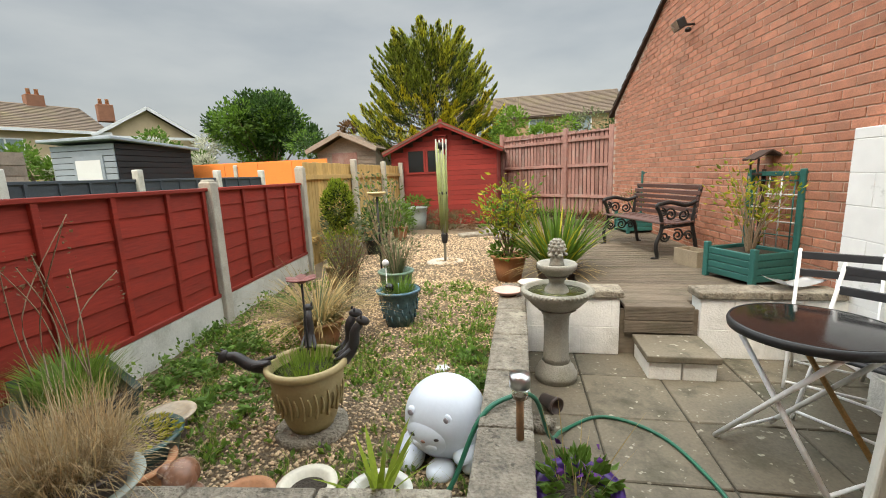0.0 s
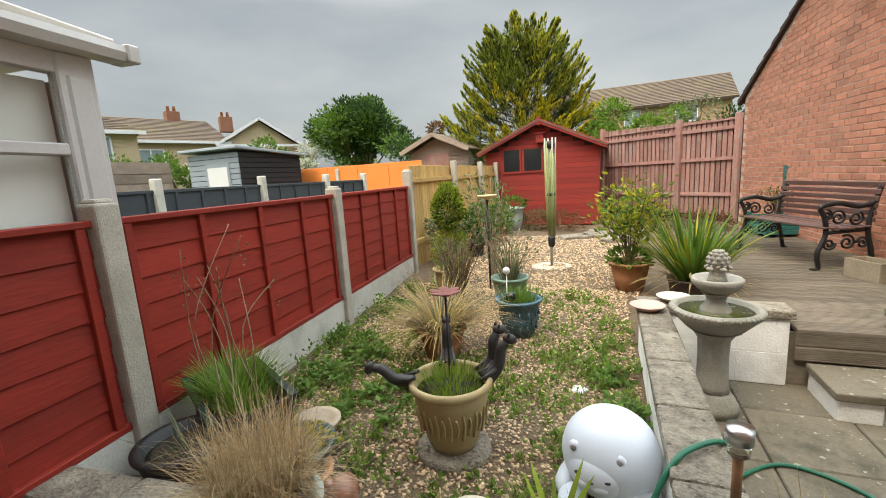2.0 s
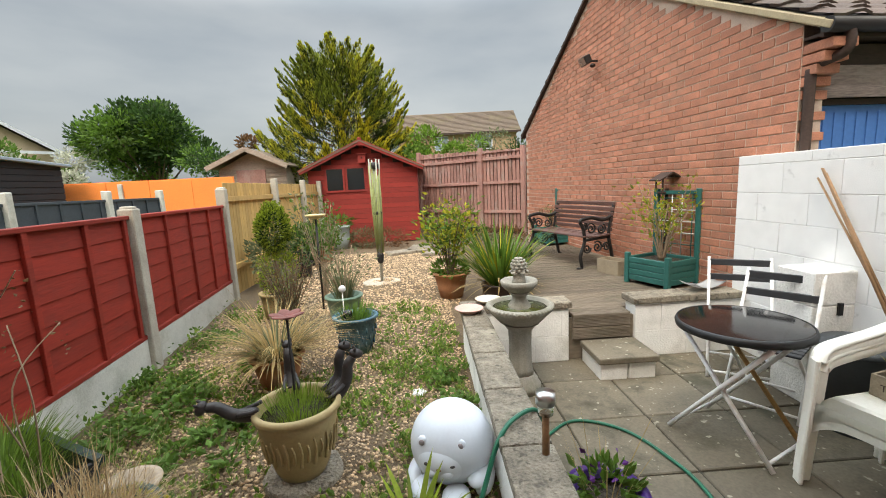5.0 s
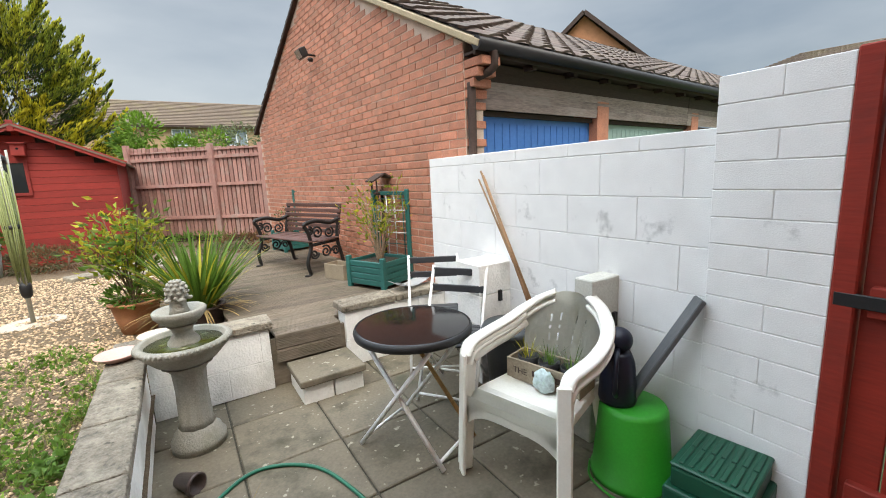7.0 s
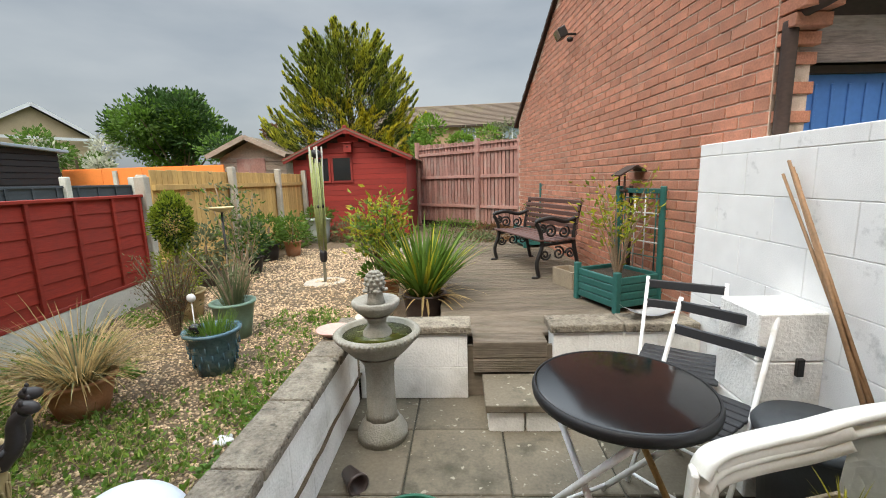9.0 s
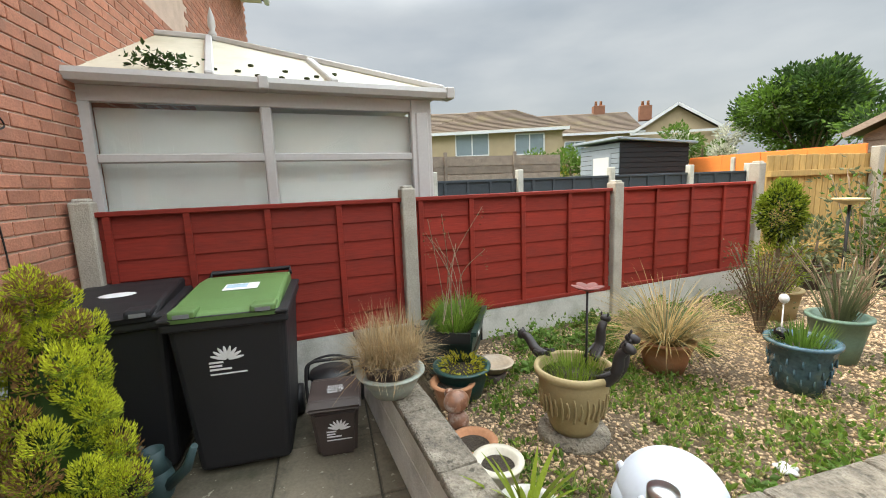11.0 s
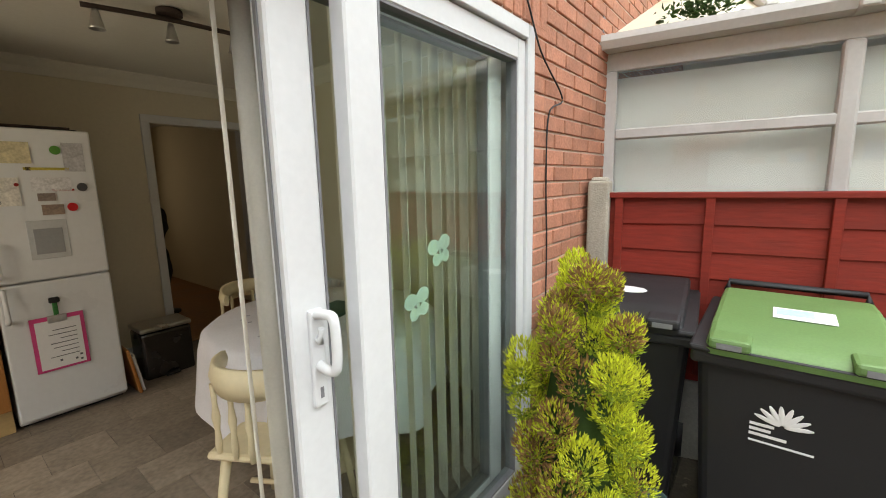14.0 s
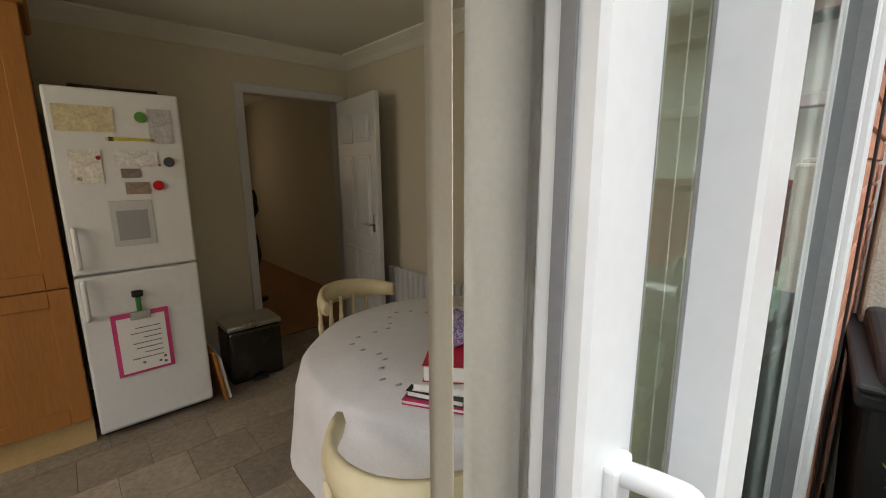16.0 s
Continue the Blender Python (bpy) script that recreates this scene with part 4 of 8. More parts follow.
PAPERS = [((0.62, 0.55, 0.36), -0.13, 1.64, 0.22, 0.12), ((0.10, 0.32, 0.06), 0.09, 1.66, 0.05, 0.10), ((0.50, 0.50, 0.52), 0.17, 1.62, 0.10, 0.17),
          ((0.60, 0.50, 0.10), 0.04, 1.55, 0.20, 0.015), ((0.75, 0.73, 0.68), -0.15, 1.42, 0.12, 0.16), ((0.72, 0.72, 0.74), 0.05, 1.46, 0.18, 0.08),
          ((0.25, 0.20, 0.18), 0.02, 1.385, 0.08, 0.045), ((0.45, 0.05, 0.05), 0.1, 1.425, 0.10, 0.012), ((0.30, 0.22, 0.18), 0.04, 1.31, 0.10, 0.06),
          ((0.55, 0.01, 0.015), 0.13, 1.32, 0.05, 0.045), ((0.08, 0.08, 0.09), 0.19, 1.44, 0.05, 0.045), ((0.3, 0.02, 0.02), -0.1, 1.46, 0.02, 0.035),
          ((0.04, 0.04, 0.05), -0.18, 1.36, 0.018, 0.018), ((0.05, 0.05, 0.05), -0.04, 1.55, 0.02, 0.02)]
for n_, (c, x, z, w_, h_) in enumerate(PAPERS):
    x = -x
    o = thing("fridge_magnet" if w_ < 0.06 else "note", pose(-0.275 + x, -3.218, FLOOR + z), "small coloured magnet on the fridge door" if w_ < 0.06 else "paper note held on the fridge door", "magnet" if w_ < 0.06 else "note", "things on the fridge door")
    if w_ < 0.06 and h_ > 0.03:
        part("face", lathe([(w_ * 0.52, 0), (w_ * 0.5, 0.008)], 18), mat("note_%d" % n_, c, 0.5, 0.1), o).matrix_basis = pose(0, 0, 0, -90)
    else:
        part("sheet", box(-w_ / 2, w_ / 2, 0, 0.003, -h_ / 2, h_ / 2), mat("note_%d" % n_, c, 0.7, 0.25, 25, 90), o)
PINK = mat("pink_plastic", (0.65, 0.06, 0.22), 0.4, 0.05)
PAPER = mat("white_paper", (0.80, 0.80, 0.80), 0.8, 0.03)
clip = thing("clipboard", pose(-0.245, -3.215, FLOOR + 0.5), "pink clipboard with a white list hung on the fridge", "clipboard")
part("board", box(-0.125, 0.125, 0, 0.006, -0.17, 0.17, 0.002), PINK, clip)
part("paper", box(-0.105, 0.105, 0.007, 0.009, -0.155, 0.145), PAPER, clip)
b = bmesh.new()
for k in range(7):
    box(-0.08, 0.03 + 0.03 * math.sin(k * 2.3), 0.009, 0.0105, 0.08 - 0.028 * k, 0.084 - 0.028 * k, 0, b)
for k in range(9):
    box(-0.09 + 0.024 * k * (k % 3), -0.078 + 0.024 * k * (k % 3), 0.009, 0.0105, -0.14 + 0.01 * (k % 4), -0.128 + 0.01 * (k % 4), 0, b) if k < 4 else None
part("list_lines", b, mat("dark_ink", (0.12, 0.12, 0.14), 0.8, 0.1), clip)
part("clip", box(-0.045, 0.045, 0.006, 0.02, 0.13, 0.175, 0.004), STEEL, clip)
part("hanging_cord", box(-0.012, 0.012, 0.004, 0.012, 0.17, 0.27, 0.004), mat("green_ribbon", (0.03, 0.20, 0.05), 0.7), clip)
part("cord_magnet", box(-0.025, 0.025, 0.0, 0.02, 0.25, 0.285, 0.006), BLACK_PLASTIC, clip)
tray = thing("tray_stack", pose(-0.3, -3.45, FLOOR + 1.782), "flat dark trays lying on the fridge", "tray")
part("tray", box(-0.2, 0.2, -0.14, 0.14, 0, 0.012, 0.003), BLACK_PLASTIC, tray)
part("tray", box(-0.17, 0.19, -0.12, 0.13, 0.013, 0.026, 0.003), DARK_WOOD, tray)

unit = thing("tall_cabinet", pose(0.31, -3.22, FLOOR), "tall oak-fronted kitchen cabinet beside the fridge", "cabinet")
part("carcass", box(-0.3, 0.3, -0.6, -0.025, 0.15, 2.1), OAK, unit)
part("plinth", box(-0.3, 0.3, -0.55, -0.05, 0.0, 0.15), mat("pale_oak_plinth", (0.55, 0.38, 0.18), 0.5, 0.1), unit)
for z0, z1 in ((0.155, 0.845), (0.85, 2.1)):
    d = part("door", box(-0.298, 0.298, -0.022, -0.008, z0, z1, 0.002), OAK, unit)
    b = box(-0.298, -0.22, -0.022, 0.0, z0, z1, 0.003)
    box(0.22, 0.298, -0.022, 0.0, z0, z1, 0.003, b)
    box(-0.22, 0.22, -0.022, 0.0, z0, z0 + 0.08, 0.003, b)
    box(-0.22, 0.22, -0.022, 0.0, z1 - 0.08, z1, 0.003, b)
    part("door_frame", b, OAK, d)
part("cornice", box(-0.33, 0.33, -0.6, 0.04, 2.1, 2.17, 0.012), OAK, unit)
c2 = copy_thing(unit, pose(0.92, -3.22, FLOOR))
pedal = thing("pedal_bin", pose(-0.86, -3.5, FLOOR), "dark steel pedal bin beside the fridge", "bin")
part("body", box(-0.17, 0.17, -0.13, 0.13, 0.0, 0.36, 0.02, seg=2), mat("dark_steel", (0.10, 0.10, 0.105), 0.25, 0.1, metal=1.0), pedal)
part("lid", box(-0.175, 0.175, -0.135, 0.135, 0.365, 0.40, 0.012, seg=2), STEEL, pedal)
part("pedal", box(-0.05, 0.05, 0.13, 0.17, 0.01, 0.03, 0.005), BLACK_PLASTIC, pedal)
board = thing("chopping_boards", pose(-0.61, -3.33, FLOOR, 0, 8, 0), "wooden boards standing between bin and fridge", "boards")
part("board", box(-0.012, 0.008, -0.2, 0.12, 0, 0.33, 0.004), OAK, board)
part("board", box(-0.035, -0.018, -0.2, 0.1, 0, 0.28, 0.004), PAPER, board)
# a dark shape by the hall wall
coat = thing("hall_stand", pose(-1.42, -5.2, FLOOR), "dark padded bag hanging on a slim stand in the hall", "stand")
part("pole", tube([(0, 0, 0), (0, 0, 1.3)], 0.02), BLACK_PLASTIC, coat)
part("base", lathe([(0.16, 0), (0.16, 0.02), (0.03, 0.04)], 20), BLACK_PLASTIC, coat)
part("bag", ball((0.02, 0.03, 1.05), (0.14, 0.1, 0.24), rough=0.25), BLACK_PLASTIC, coat)
part("bag", ball((0.0, 0.0, 0.55), (0.12, 0.1, 0.26), rough=0.3, seed=3), BLACK_PLASTIC, coat)

# dining table with cloth, chairs and books
CLOTH = mat("white_embroidered_cloth", (0.72, 0.71, 0.74), 0.85, 0.06, 12, 120, 0.25, 0.003)
CREAMWOOD = mat("cream_painted_wood", (0.68, 0.58, 0.38), 0.5, 0.06, 4, 30, 0.1)
TX, TY, TZ = -1.08, -1.66, FLOOR + 0.75
table = thing("dining_table", pose(TX, TY, FLOOR), "round dining table hidden under a white cloth", "table")
part("tabletop", lathe([(0.0, 0.715), (0.55, 0.715), (0.56, 0.73), (0.55, 0.745), (0.0, 0.745)], 40), CREAMWOOD, table)
part("pedestal", lathe([(0.04, 0.05), (0.09, 0.1), (0.06, 0.2), (0.045, 0.4), (0.07, 0.6), (0.09, 0.71)], 20), CREAMWOOD, table)
part("base", lathe([(0.3, 0.0), (0.28, 0.03), (0.1, 0.08), (0.05, 0.1)], 24), CREAMWOOD, table)
bm = bmesh.new()
rings = []
for k, (r, z) in enumerate(((0.001, 0.752), (0.3, 0.752), (0.55, 0.75), (0.575, 0.735), (0.59, 0.66), (0.60, 0.52), (0.61, 0.40))):
    ring = []
    for i in range(96):
        a = 2 * math.pi * i / 96
        drop = max(0, k - 2) / 4
        rr = r * (1 + drop * 0.055 * math.sin(9 * a + 0.6 * math.sin(3 * a)))
        sq = 1 + 0.28 * abs(math.cos(2 * a)) ** 3
        ring.append(bm.verts.new((rr * math.cos(a), rr * math.sin(a), 0.752 - (0.752 - z) * (sq if k > 3 else 1))))
    rings.append(ring)
for p, q in zip(rings, rings[1:]):
    for i in range(96):
        bm.faces.new((p[i], p[(i + 1) % 96], q[(i + 1) % 96], q[i])).smooth = True
cloth = thing("tablecloth", pose(TX, TY, FLOOR), "white embroidered tablecloth draped over the round table", "tablecloth")
part("cloth", bm, CLOTH, cloth)
b = bmesh.new()
for k in range(40):
    a = k / 40 * 2 * math.pi
    r = 0.36 + 0.05 * math.sin(7 * a)
    ball((r * math.cos(a), r * math.sin(a), 0.7525), (0.014, 0.008, 0.0015), b, 1)
tagged(part("embroidery", b, mat("grey_thread", (0.45, 0.44, 0.48), 0.9), cloth), kind="stuff")


def dining_chair(x, y, rz):
    c = thing("dining_chair", pose(x, y, FLOOR, 0, 0, rz), "cream painted wooden dining chair with turned spindles", "chair", "chairs round the table")
    part("seat", box(-0.2, 0.2, -0.2, 0.2, 0.43, 0.46, 0.014, seg=2), CREAMWOOD, c)
    for sx in (-1, 1):
        for sy in (-1, 1):
            part("leg", tube([(sx * 0.15, sy * 0.15, 0.43), (sx * 0.18, sy * 0.18, 0.2), (sx * 0.2, sy * 0.2, 0)], 0.02, taper=0.014), CREAMWOOD, c)
    b = bmesh.new()
    ring = []
    for k in range(15):
        a = radians(-80 + 160 * k / 14)
        x_, y_, h_ = 0.225 * math.sin(a), 0.02 - 0.27 * math.cos(a), 0.055 * (0.45 + 0.55 * math.cos(a))
        ring.append([b.verts.new((x_ * q, (y_ - 0.02) * q + 0.02, 0.755 + v * h_)) for q, v in ((1.0, -1), (1.05, 0), (1.0, 1), (0.93, 1), (0.90, 0), (0.93, -1))])
    for p, q in zip(ring, ring[1:]):
        for i in range(6):
            b.faces.new((p[i], q[i], q[(i + 1) % 6], p[(i + 1) % 6])).smooth = True
    b.faces.new(ring[0])
    b.faces.new(ring[-1][::-1])
    bmesh.ops.recalc_face_normals(b, faces=b.faces)
    part("top_rail", b, CREAMWOOD, c)
    for k in range(5):
        xx = -0.15 + 0.075 * k
        part("spindle", lathe([(0.009, 0.45), (0.013, 0.5), (0.009, 0.55), (0.015, 0.6), (0.009, 0.65), (0.011, 0.73)], 10, at=(xx, -0.215 + 0.03 * abs(k - 2) / 2, 0)), CREAMWOOD, c)
    part("stretcher", tube([(-0.17, 0, 0.2), (0.17, 0, 0.2)], 0.011), CREAMWOOD, c)
    return c


dining_chair(-1.08, -2.32, 8)
dining_chair(-0.60, -1.31, 120)
CLR = {"red": (0.55, 0.02, 0.05), "black": (0.02, 0.02, 0.02), "pink": (0.55, 0.03, 0.12), "white": (0.7, 0.7, 0.68), "green": (0.01, 0.08, 0.045)}
z = TZ + 0.004
for n_, (c, w_, d_, h_, rz) in enumerate((("pink", 0.26, 0.2, 0.015, 30), ("black", 0.24, 0.17, 0.02, 26), ("white", 0.22, 0.16, 0.022, 33), ("red", 0.18, 0.13, 0.05, 40))):
    o = thing("book", pose(-0.80, -1.42, z, 0, 0, rz), c + " covered book in the pile on the table", "book", "books on the table")
    cov_m = mat("cover_" + c, CLR[c], 0.45, 0.05)
    b = box(-w_ / 2, w_ / 2, -d_ / 2, d_ / 2, 0, 0.003, 0.001)
    box(-w_ / 2, w_ / 2, -d_ / 2, d_ / 2, h_ - 0.003, h_, 0.001, b)
    box(-w_ / 2, -w_ / 2 + 0.003, -d_ / 2, d_ / 2, 0.003, h_ - 0.003, 0, b)
    part("cover", b, cov_m, o)
    part("page_block", box(-w_ / 2 + 0.003, w_ / 2 - 0.004, -d_ / 2 + 0.004, d_ / 2 - 0.004, 0.0031, h_ - 0.0031), PAPER, o)
    z += h_ + 0.001
FLORAL = bpy.data.materials.new("floral_fabric")
FLORAL.use_nodes = True
fn, fl_ = FLORAL.node_tree.nodes, FLORAL.node_tree.links
vor, fr_ = fn.new("ShaderNodeTexVoronoi"), fn.new("ShaderNodeValToRGB")
vor.inputs["Scale"].default_value = 60
fr_.color_ramp.interpolation = "CONSTANT"
for p_, c in ((0.0, (0.55, 0.50, 0.62, 1)), (0.35, (0.10, 0.10, 0.30, 1)), (0.6, (0.45, 0.12, 0.30, 1)), (0.8, (0.62, 0.60, 0.70, 1))):
    e = fr_.color_ramp.elements.new(p_) if p_ else fr_.color_ramp.elements[0]
    e.color = c
fl_.new(vor.outputs["Color"], fr_.inputs["Fac"])
fl_.new(fr_.outputs["Color"], fn["Principled BSDF"].inputs["Base Color"])
fn["Principled BSDF"].inputs["Roughness"].default_value = 0.9
bag = thing("fabric_pouch", pose(-0.86, -1.46, z), "small floral fabric pouch on the books", "pouch")
part("pouch", ball((0, 0, 0.045), (0.09, 0.06, 0.055), rough=0.2), FLORAL, bag)
folder = thing("folder", pose(-1.12, -1.62, TZ + 0.004, 0, 0, 15), "dark green folder lying on the tablecloth", "folder")
part("cover", box(-0.12, 0.12, -0.09, 0.09, 0, 0.018, 0.003), mat("cover_green", CLR["green"], 0.5, 0.05), folder)

# ceiling spotlight bar
spots = thing("spotlight_bar", pose(-0.75, -2.35, RZ), "brown ceiling bar with three steel spotlights, switched off", "ceiling light")
part("rose", lathe([(0.06, -0.03), (0.06, -0.005), (0.02, 0.0)], 20), DARK_WOOD, spots)
part("bar", tube(curve([(-0.35, 0.06, -0.06), (0, 0, -0.05), (0.35, -0.06, -0.06)], 6), 0.012), DARK_WOOD, spots)
for x, y in ((-0.3, 0.05), (0, 0.0), (0.3, -0.05)):
    sp = part("spotlight", lathe([(0.012, -0.07), (0.018, -0.09), (0.03, -0.15), (0.034, -0.16), (0.03, -0.16), (0.0, -0.13)], 16, at=(x, y, 0)), STEEL, spots)

# vertical blinds
BLIND = mat("cream_blind_fabric", (0.70, 0.66, 0.58), 0.85, 0.05, 4, 120, 0.1)
blind = thing("vertical_blind", pose(0, 0, 0), "cream vertical blind with slats drawn open", "blind")
part("headrail", box(-1.45, 0.5, HOUSE_Y - 0.225, HOUSE_Y - 0.18, 2.12, 2.16, 0.003), WHITE_PVC, blind)


def bowed_slat(x, y, rz, wide=0.089):
    """One hanging fabric slat with a shallow bow, its base weighted by a hem."""
    b = bmesh.new()
    cols = [(wide * (i / 6 - 0.5), 0.010 * (1 - (i / 3 - 1) ** 2)) for i in range(7)]
    zs = (FLOOR + 0.02, FLOOR + 0.05, 1.1, 2.12)
    vs = [[b.verts.new((u, w, z)) for u, w in cols] for z in zs]
    for p, q in zip(vs, vs[1:]):
        for i in range(6):
            b.faces.new((p[i], p[i + 1], q[i + 1], q[i])).smooth = True
    bmesh.ops.solidify(b, geom=b.faces[:], thickness=0.0016)
    moved(b, pose(x, y, 0, 0, 0, rz))
    return part("slat", b, BLIND, blind)


for k in range(9):
    bowed_slat(-0.347 - 0.013 * k, HOUSE_Y - 0.205, -40 + 6 * math.sin(k * 2.3), 0.066)
bowed_slat(-0.275, HOUSE_Y - 0.215, 64)
for k in range(9):
    b = box(-0.044, 0.044, -0.001, 0.001, FLOOR + 0.02, 2.12, 0)
    moved(b, pose(-0.62 - 0.093 * k, HOUSE_Y - 0.225, 0, 0, 0, 62 + 3 * math.sin(k * 1.7)))
    part("slat", b, BLIND, blind)
bfly = mat("white_sticker", (0.27, 0.37, 0.30), 0.7, 0.02)
for x, z in ((-0.88, 1.28), (-0.76, 1.12)):
    o = thing("butterfly_sticker", pose(x, HOUSE_Y - 0.045, z, 0, 12, 0), "pale butterfly sticker on the door glass", "sticker", "stickers on the door glass")
    b = bmesh.new()
    for cx, cz, rx, rz_ in ((-0.03, 0.025, 0.03, 0.026), (0.03, 0.025, 0.03, 0.026), (-0.024, -0.022, 0.022, 0.022), (0.024, -0.022, 0.022, 0.022), (0, 0, 0.006, 0.04)):
        moved(lathe([(1.0, 0), (1.0, 1.0)], 16), Matrix.Translation((cx, 0, cz)) @ Matrix.Diagonal((rx, 0.0012, rz_, 1)) @ pose(0, 0, 0, -90), b)
    part("wings", b, bfly, o)

# cable on the wall
cable = thing("cable", pose(0, 0, 0), "thin black cable looped down the brick wall", "cable")
part("wire", tube(curve([(-0.9, HOUSE_Y + 0.02, 2.30), (-1.30, HOUSE_Y + 0.02, 2.25), (-1.50, HOUSE_Y + 0.025, 2.02), (-1.72, HOUSE_Y + 0.03, 1.86), (-1.60, HOUSE_Y + 0.02, 1.78), (-1.58, HOUSE_Y + 0.02, 1.5),
                         (-1.60, HOUSE_Y + 0.02, 1.1), (-1.58, HOUSE_Y + 0.02, 0.3)], 8), 0.004, seg=6), BLACK_PLASTIC, cable)

CLEARPANE = glass("pale_pane_glass", (0.96, 0.98, 0.97))
PALEBLIND = mat("white_blind_fabric", (0.80, 0.80, 0.74), 0.85, 0.05, 4, 120, 0.1)

# ---- neighbour's conservatory ----
PVC_OLD = mat("aged_white_upvc", (0.52, 0.51, 0.49), 0.45, 0.06, 3, 50, 0.1, stain=(0.40, 0.38, 0.34), stain_amount=0.35, stain_scale=1.6)
POLY = mat("cream_polycarbonate", (0.70, 0.66, 0.52), 0.4, 0.05, 2, 30, 0.05, stain=(0.42, 0.40, 0.25), stain_amount=0.5, stain_scale=1.8)
LEAD = mat("lead_flashing", (0.30, 0.32, 0.34), 0.55, 0.2, 8, 60, 0.3)
MOSS = mat("moss", (0.035, 0.045, 0.015), 1.0, 0.5, 20, 90, 1.0, 0.01)
cons = thing("conservatory", pose(0, 0, 0), "white plastic conservatory with cream polycarbonate roof", "conservatory", kind="structure")
CX, CY0, CY1 = -2.42, HOUSE_Y, 1.73
b = box(CX - 0.07, CX, CY0, CY1, 2.10, 2.2, 0.004)
box(CX - 0.06, CX + 0.01, 1.55, 1.73, 0, 2.2, 0.008, b)
box(CX - 0.05, CX + 0.022, 1.585, 1.70, 0, 2.1, 0.012, b)
box(CX - 0.06, CX, CY0, CY0 + 0.09, 0, 2.1, 0.004, b)
part("frame", b, PVC_OLD, cons)
part("transom", box(CX - 0.05, CX + 0.006, CY0 + 0.09, 1.55, 1.715, 1.775, 0.008), PVC_OLD, cons)
part("mullion", box(CX - 0.05, CX + 0.012, 0.41, 0.49, 0.9, 2.1, 0.015, seg=2), PVC_OLD, cons)
part("dwarf_wall", box(CX - 0.1, CX - 0.02, CY0, 1.55, -0.05, 0.9), BRICK_FAR, cons)
for y0, y1 in ((CY0 + 0.09, 0.41), (0.49, 1.55)):
    for z0, z1 in ((0.9, 1.715), (1.775, 2.10)):
        w = part("pane", box(CX - 0.03, CX - 0.024, y0, y1, z0, z1), CLEARPANE, cons)
        w.visible_shadow = False
for k in range(26):
    part("blind_slat", moved(box(-0.042, 0.042, -0.001, 0.001, 0.92, 2.08), pose(CX - 0.12, CY0 + 0.12 + k * 0.083, 0, 0, 0, 87)), PALEBLIND, cons)
part("front_wall", box(-5.4, CX - 0.06, 1.66, 1.72, 0, 2.1), PVC_OLD, cons)
part("side_wall", box(-5.46, -5.4, CY0, 1.72, 0, 2.1), PVC_OLD, cons)
part("conservatory_floor", box(-5.4, CX - 0.1, CY0, 1.66, 0, 0.06), VINYL, cons)
RXc, RZc, RYc = -3.92, 2.98, 0.08
eave = 2.27
fr = [(CX + 0.04, CY0, eave), (CX + 0.04, 1.84, eave), (RXc, RYc, RZc), (RXc, CY0, RZc)]
b = bmesh.new()
for f in (fr, [(CX + 0.04, 1.84, eave), (-5.5, 1.84, eave), (RXc, RYc, RZc)], [(-5.5, 1.84, eave), (-5.5, CY0, eave), (RXc, CY0, RZc), (RXc, RYc, RZc)]):
    vs = [b.verts.new(p) for p in f] + [b.verts.new((p[0], p[1], p[2] - 0.03)) for p in f]
    n_ = len(f)
    b.faces.new(vs[:n_])
    b.faces.new(vs[n_:][::-1])
    for i in range(n_):
        b.faces.new((vs[i], vs[n_ + i], vs[n_ + (i + 1) % n_], vs[(i + 1) % n_]))
bmesh.ops.recalc_face_normals(b, faces=b.faces)
part("roof_panel", b, POLY, cons)
for a, c in (((CX + 0.04, 0.12, eave + 0.02), (RXc, RYc - 0.04, RZc + 0.02)), ((CX + 0.04, 0.95, eave + 0.02), (-3.2, 0.88, 2.66)), ((CX + 0.04, 1.84, eave + 0.02), (RXc, RYc, RZc + 0.02)),
             ((RXc, CY0, RZc + 0.02), (RXc, RYc, RZc + 0.02)), ((-5.5, 1.84, eave + 0.02), (RXc, RYc, RZc + 0.02))):
    part("glazing_bar", bar(a, c, 0.06, 0.05, bevel=0.01), PVC_OLD, cons)
part("finial", lathe([(0.035, 0), (0.04, 0.03), (0.02, 0.06), (0.035, 0.10), (0.03, 0.18), (0.012, 0.24), (0.002, 0.27)], 14, at=(RXc, RYc, RZc + 0.03)), PVC_OLD, cons)
b = prism([(0, 0), (0.11, 0), (0.13, 0.04), (0.12, 0.075), (0.1, 0.075), (0.1, 0.06), (0.02, 0.03), (0, 0.03)], 2.56, "y", CY0)
moved(b, Matrix.Translation((CX - 0.0, 0, 2.2)))
part("gutter", b, PVC_OLD, cons)
for y in (0.45, 1.86):
    part("gutter_bracket", box(CX, CX + 0.14, y - 0.035, y + 0.035, 2.195, 2.285, 0.008), PVC_OLD, cons)
b = bmesh.new()
for k in range(11):
    u = k / 10
    x, z = CX + 0.02 + (RXc - CX) * u, eave + 0.05 + (RZc - eave) * u
    prism([(x - 0.09, z), (x + 0.07, z - 0.02), (x + 0.07, z + 0.08), (x, z + 0.18), (x - 0.02, z + 0.08)], 0.004, "y", CY0 + 0.016, b)
part("flashing", b, LEAD, cons, "grey stepped lead flashing")
b = bmesh.new()
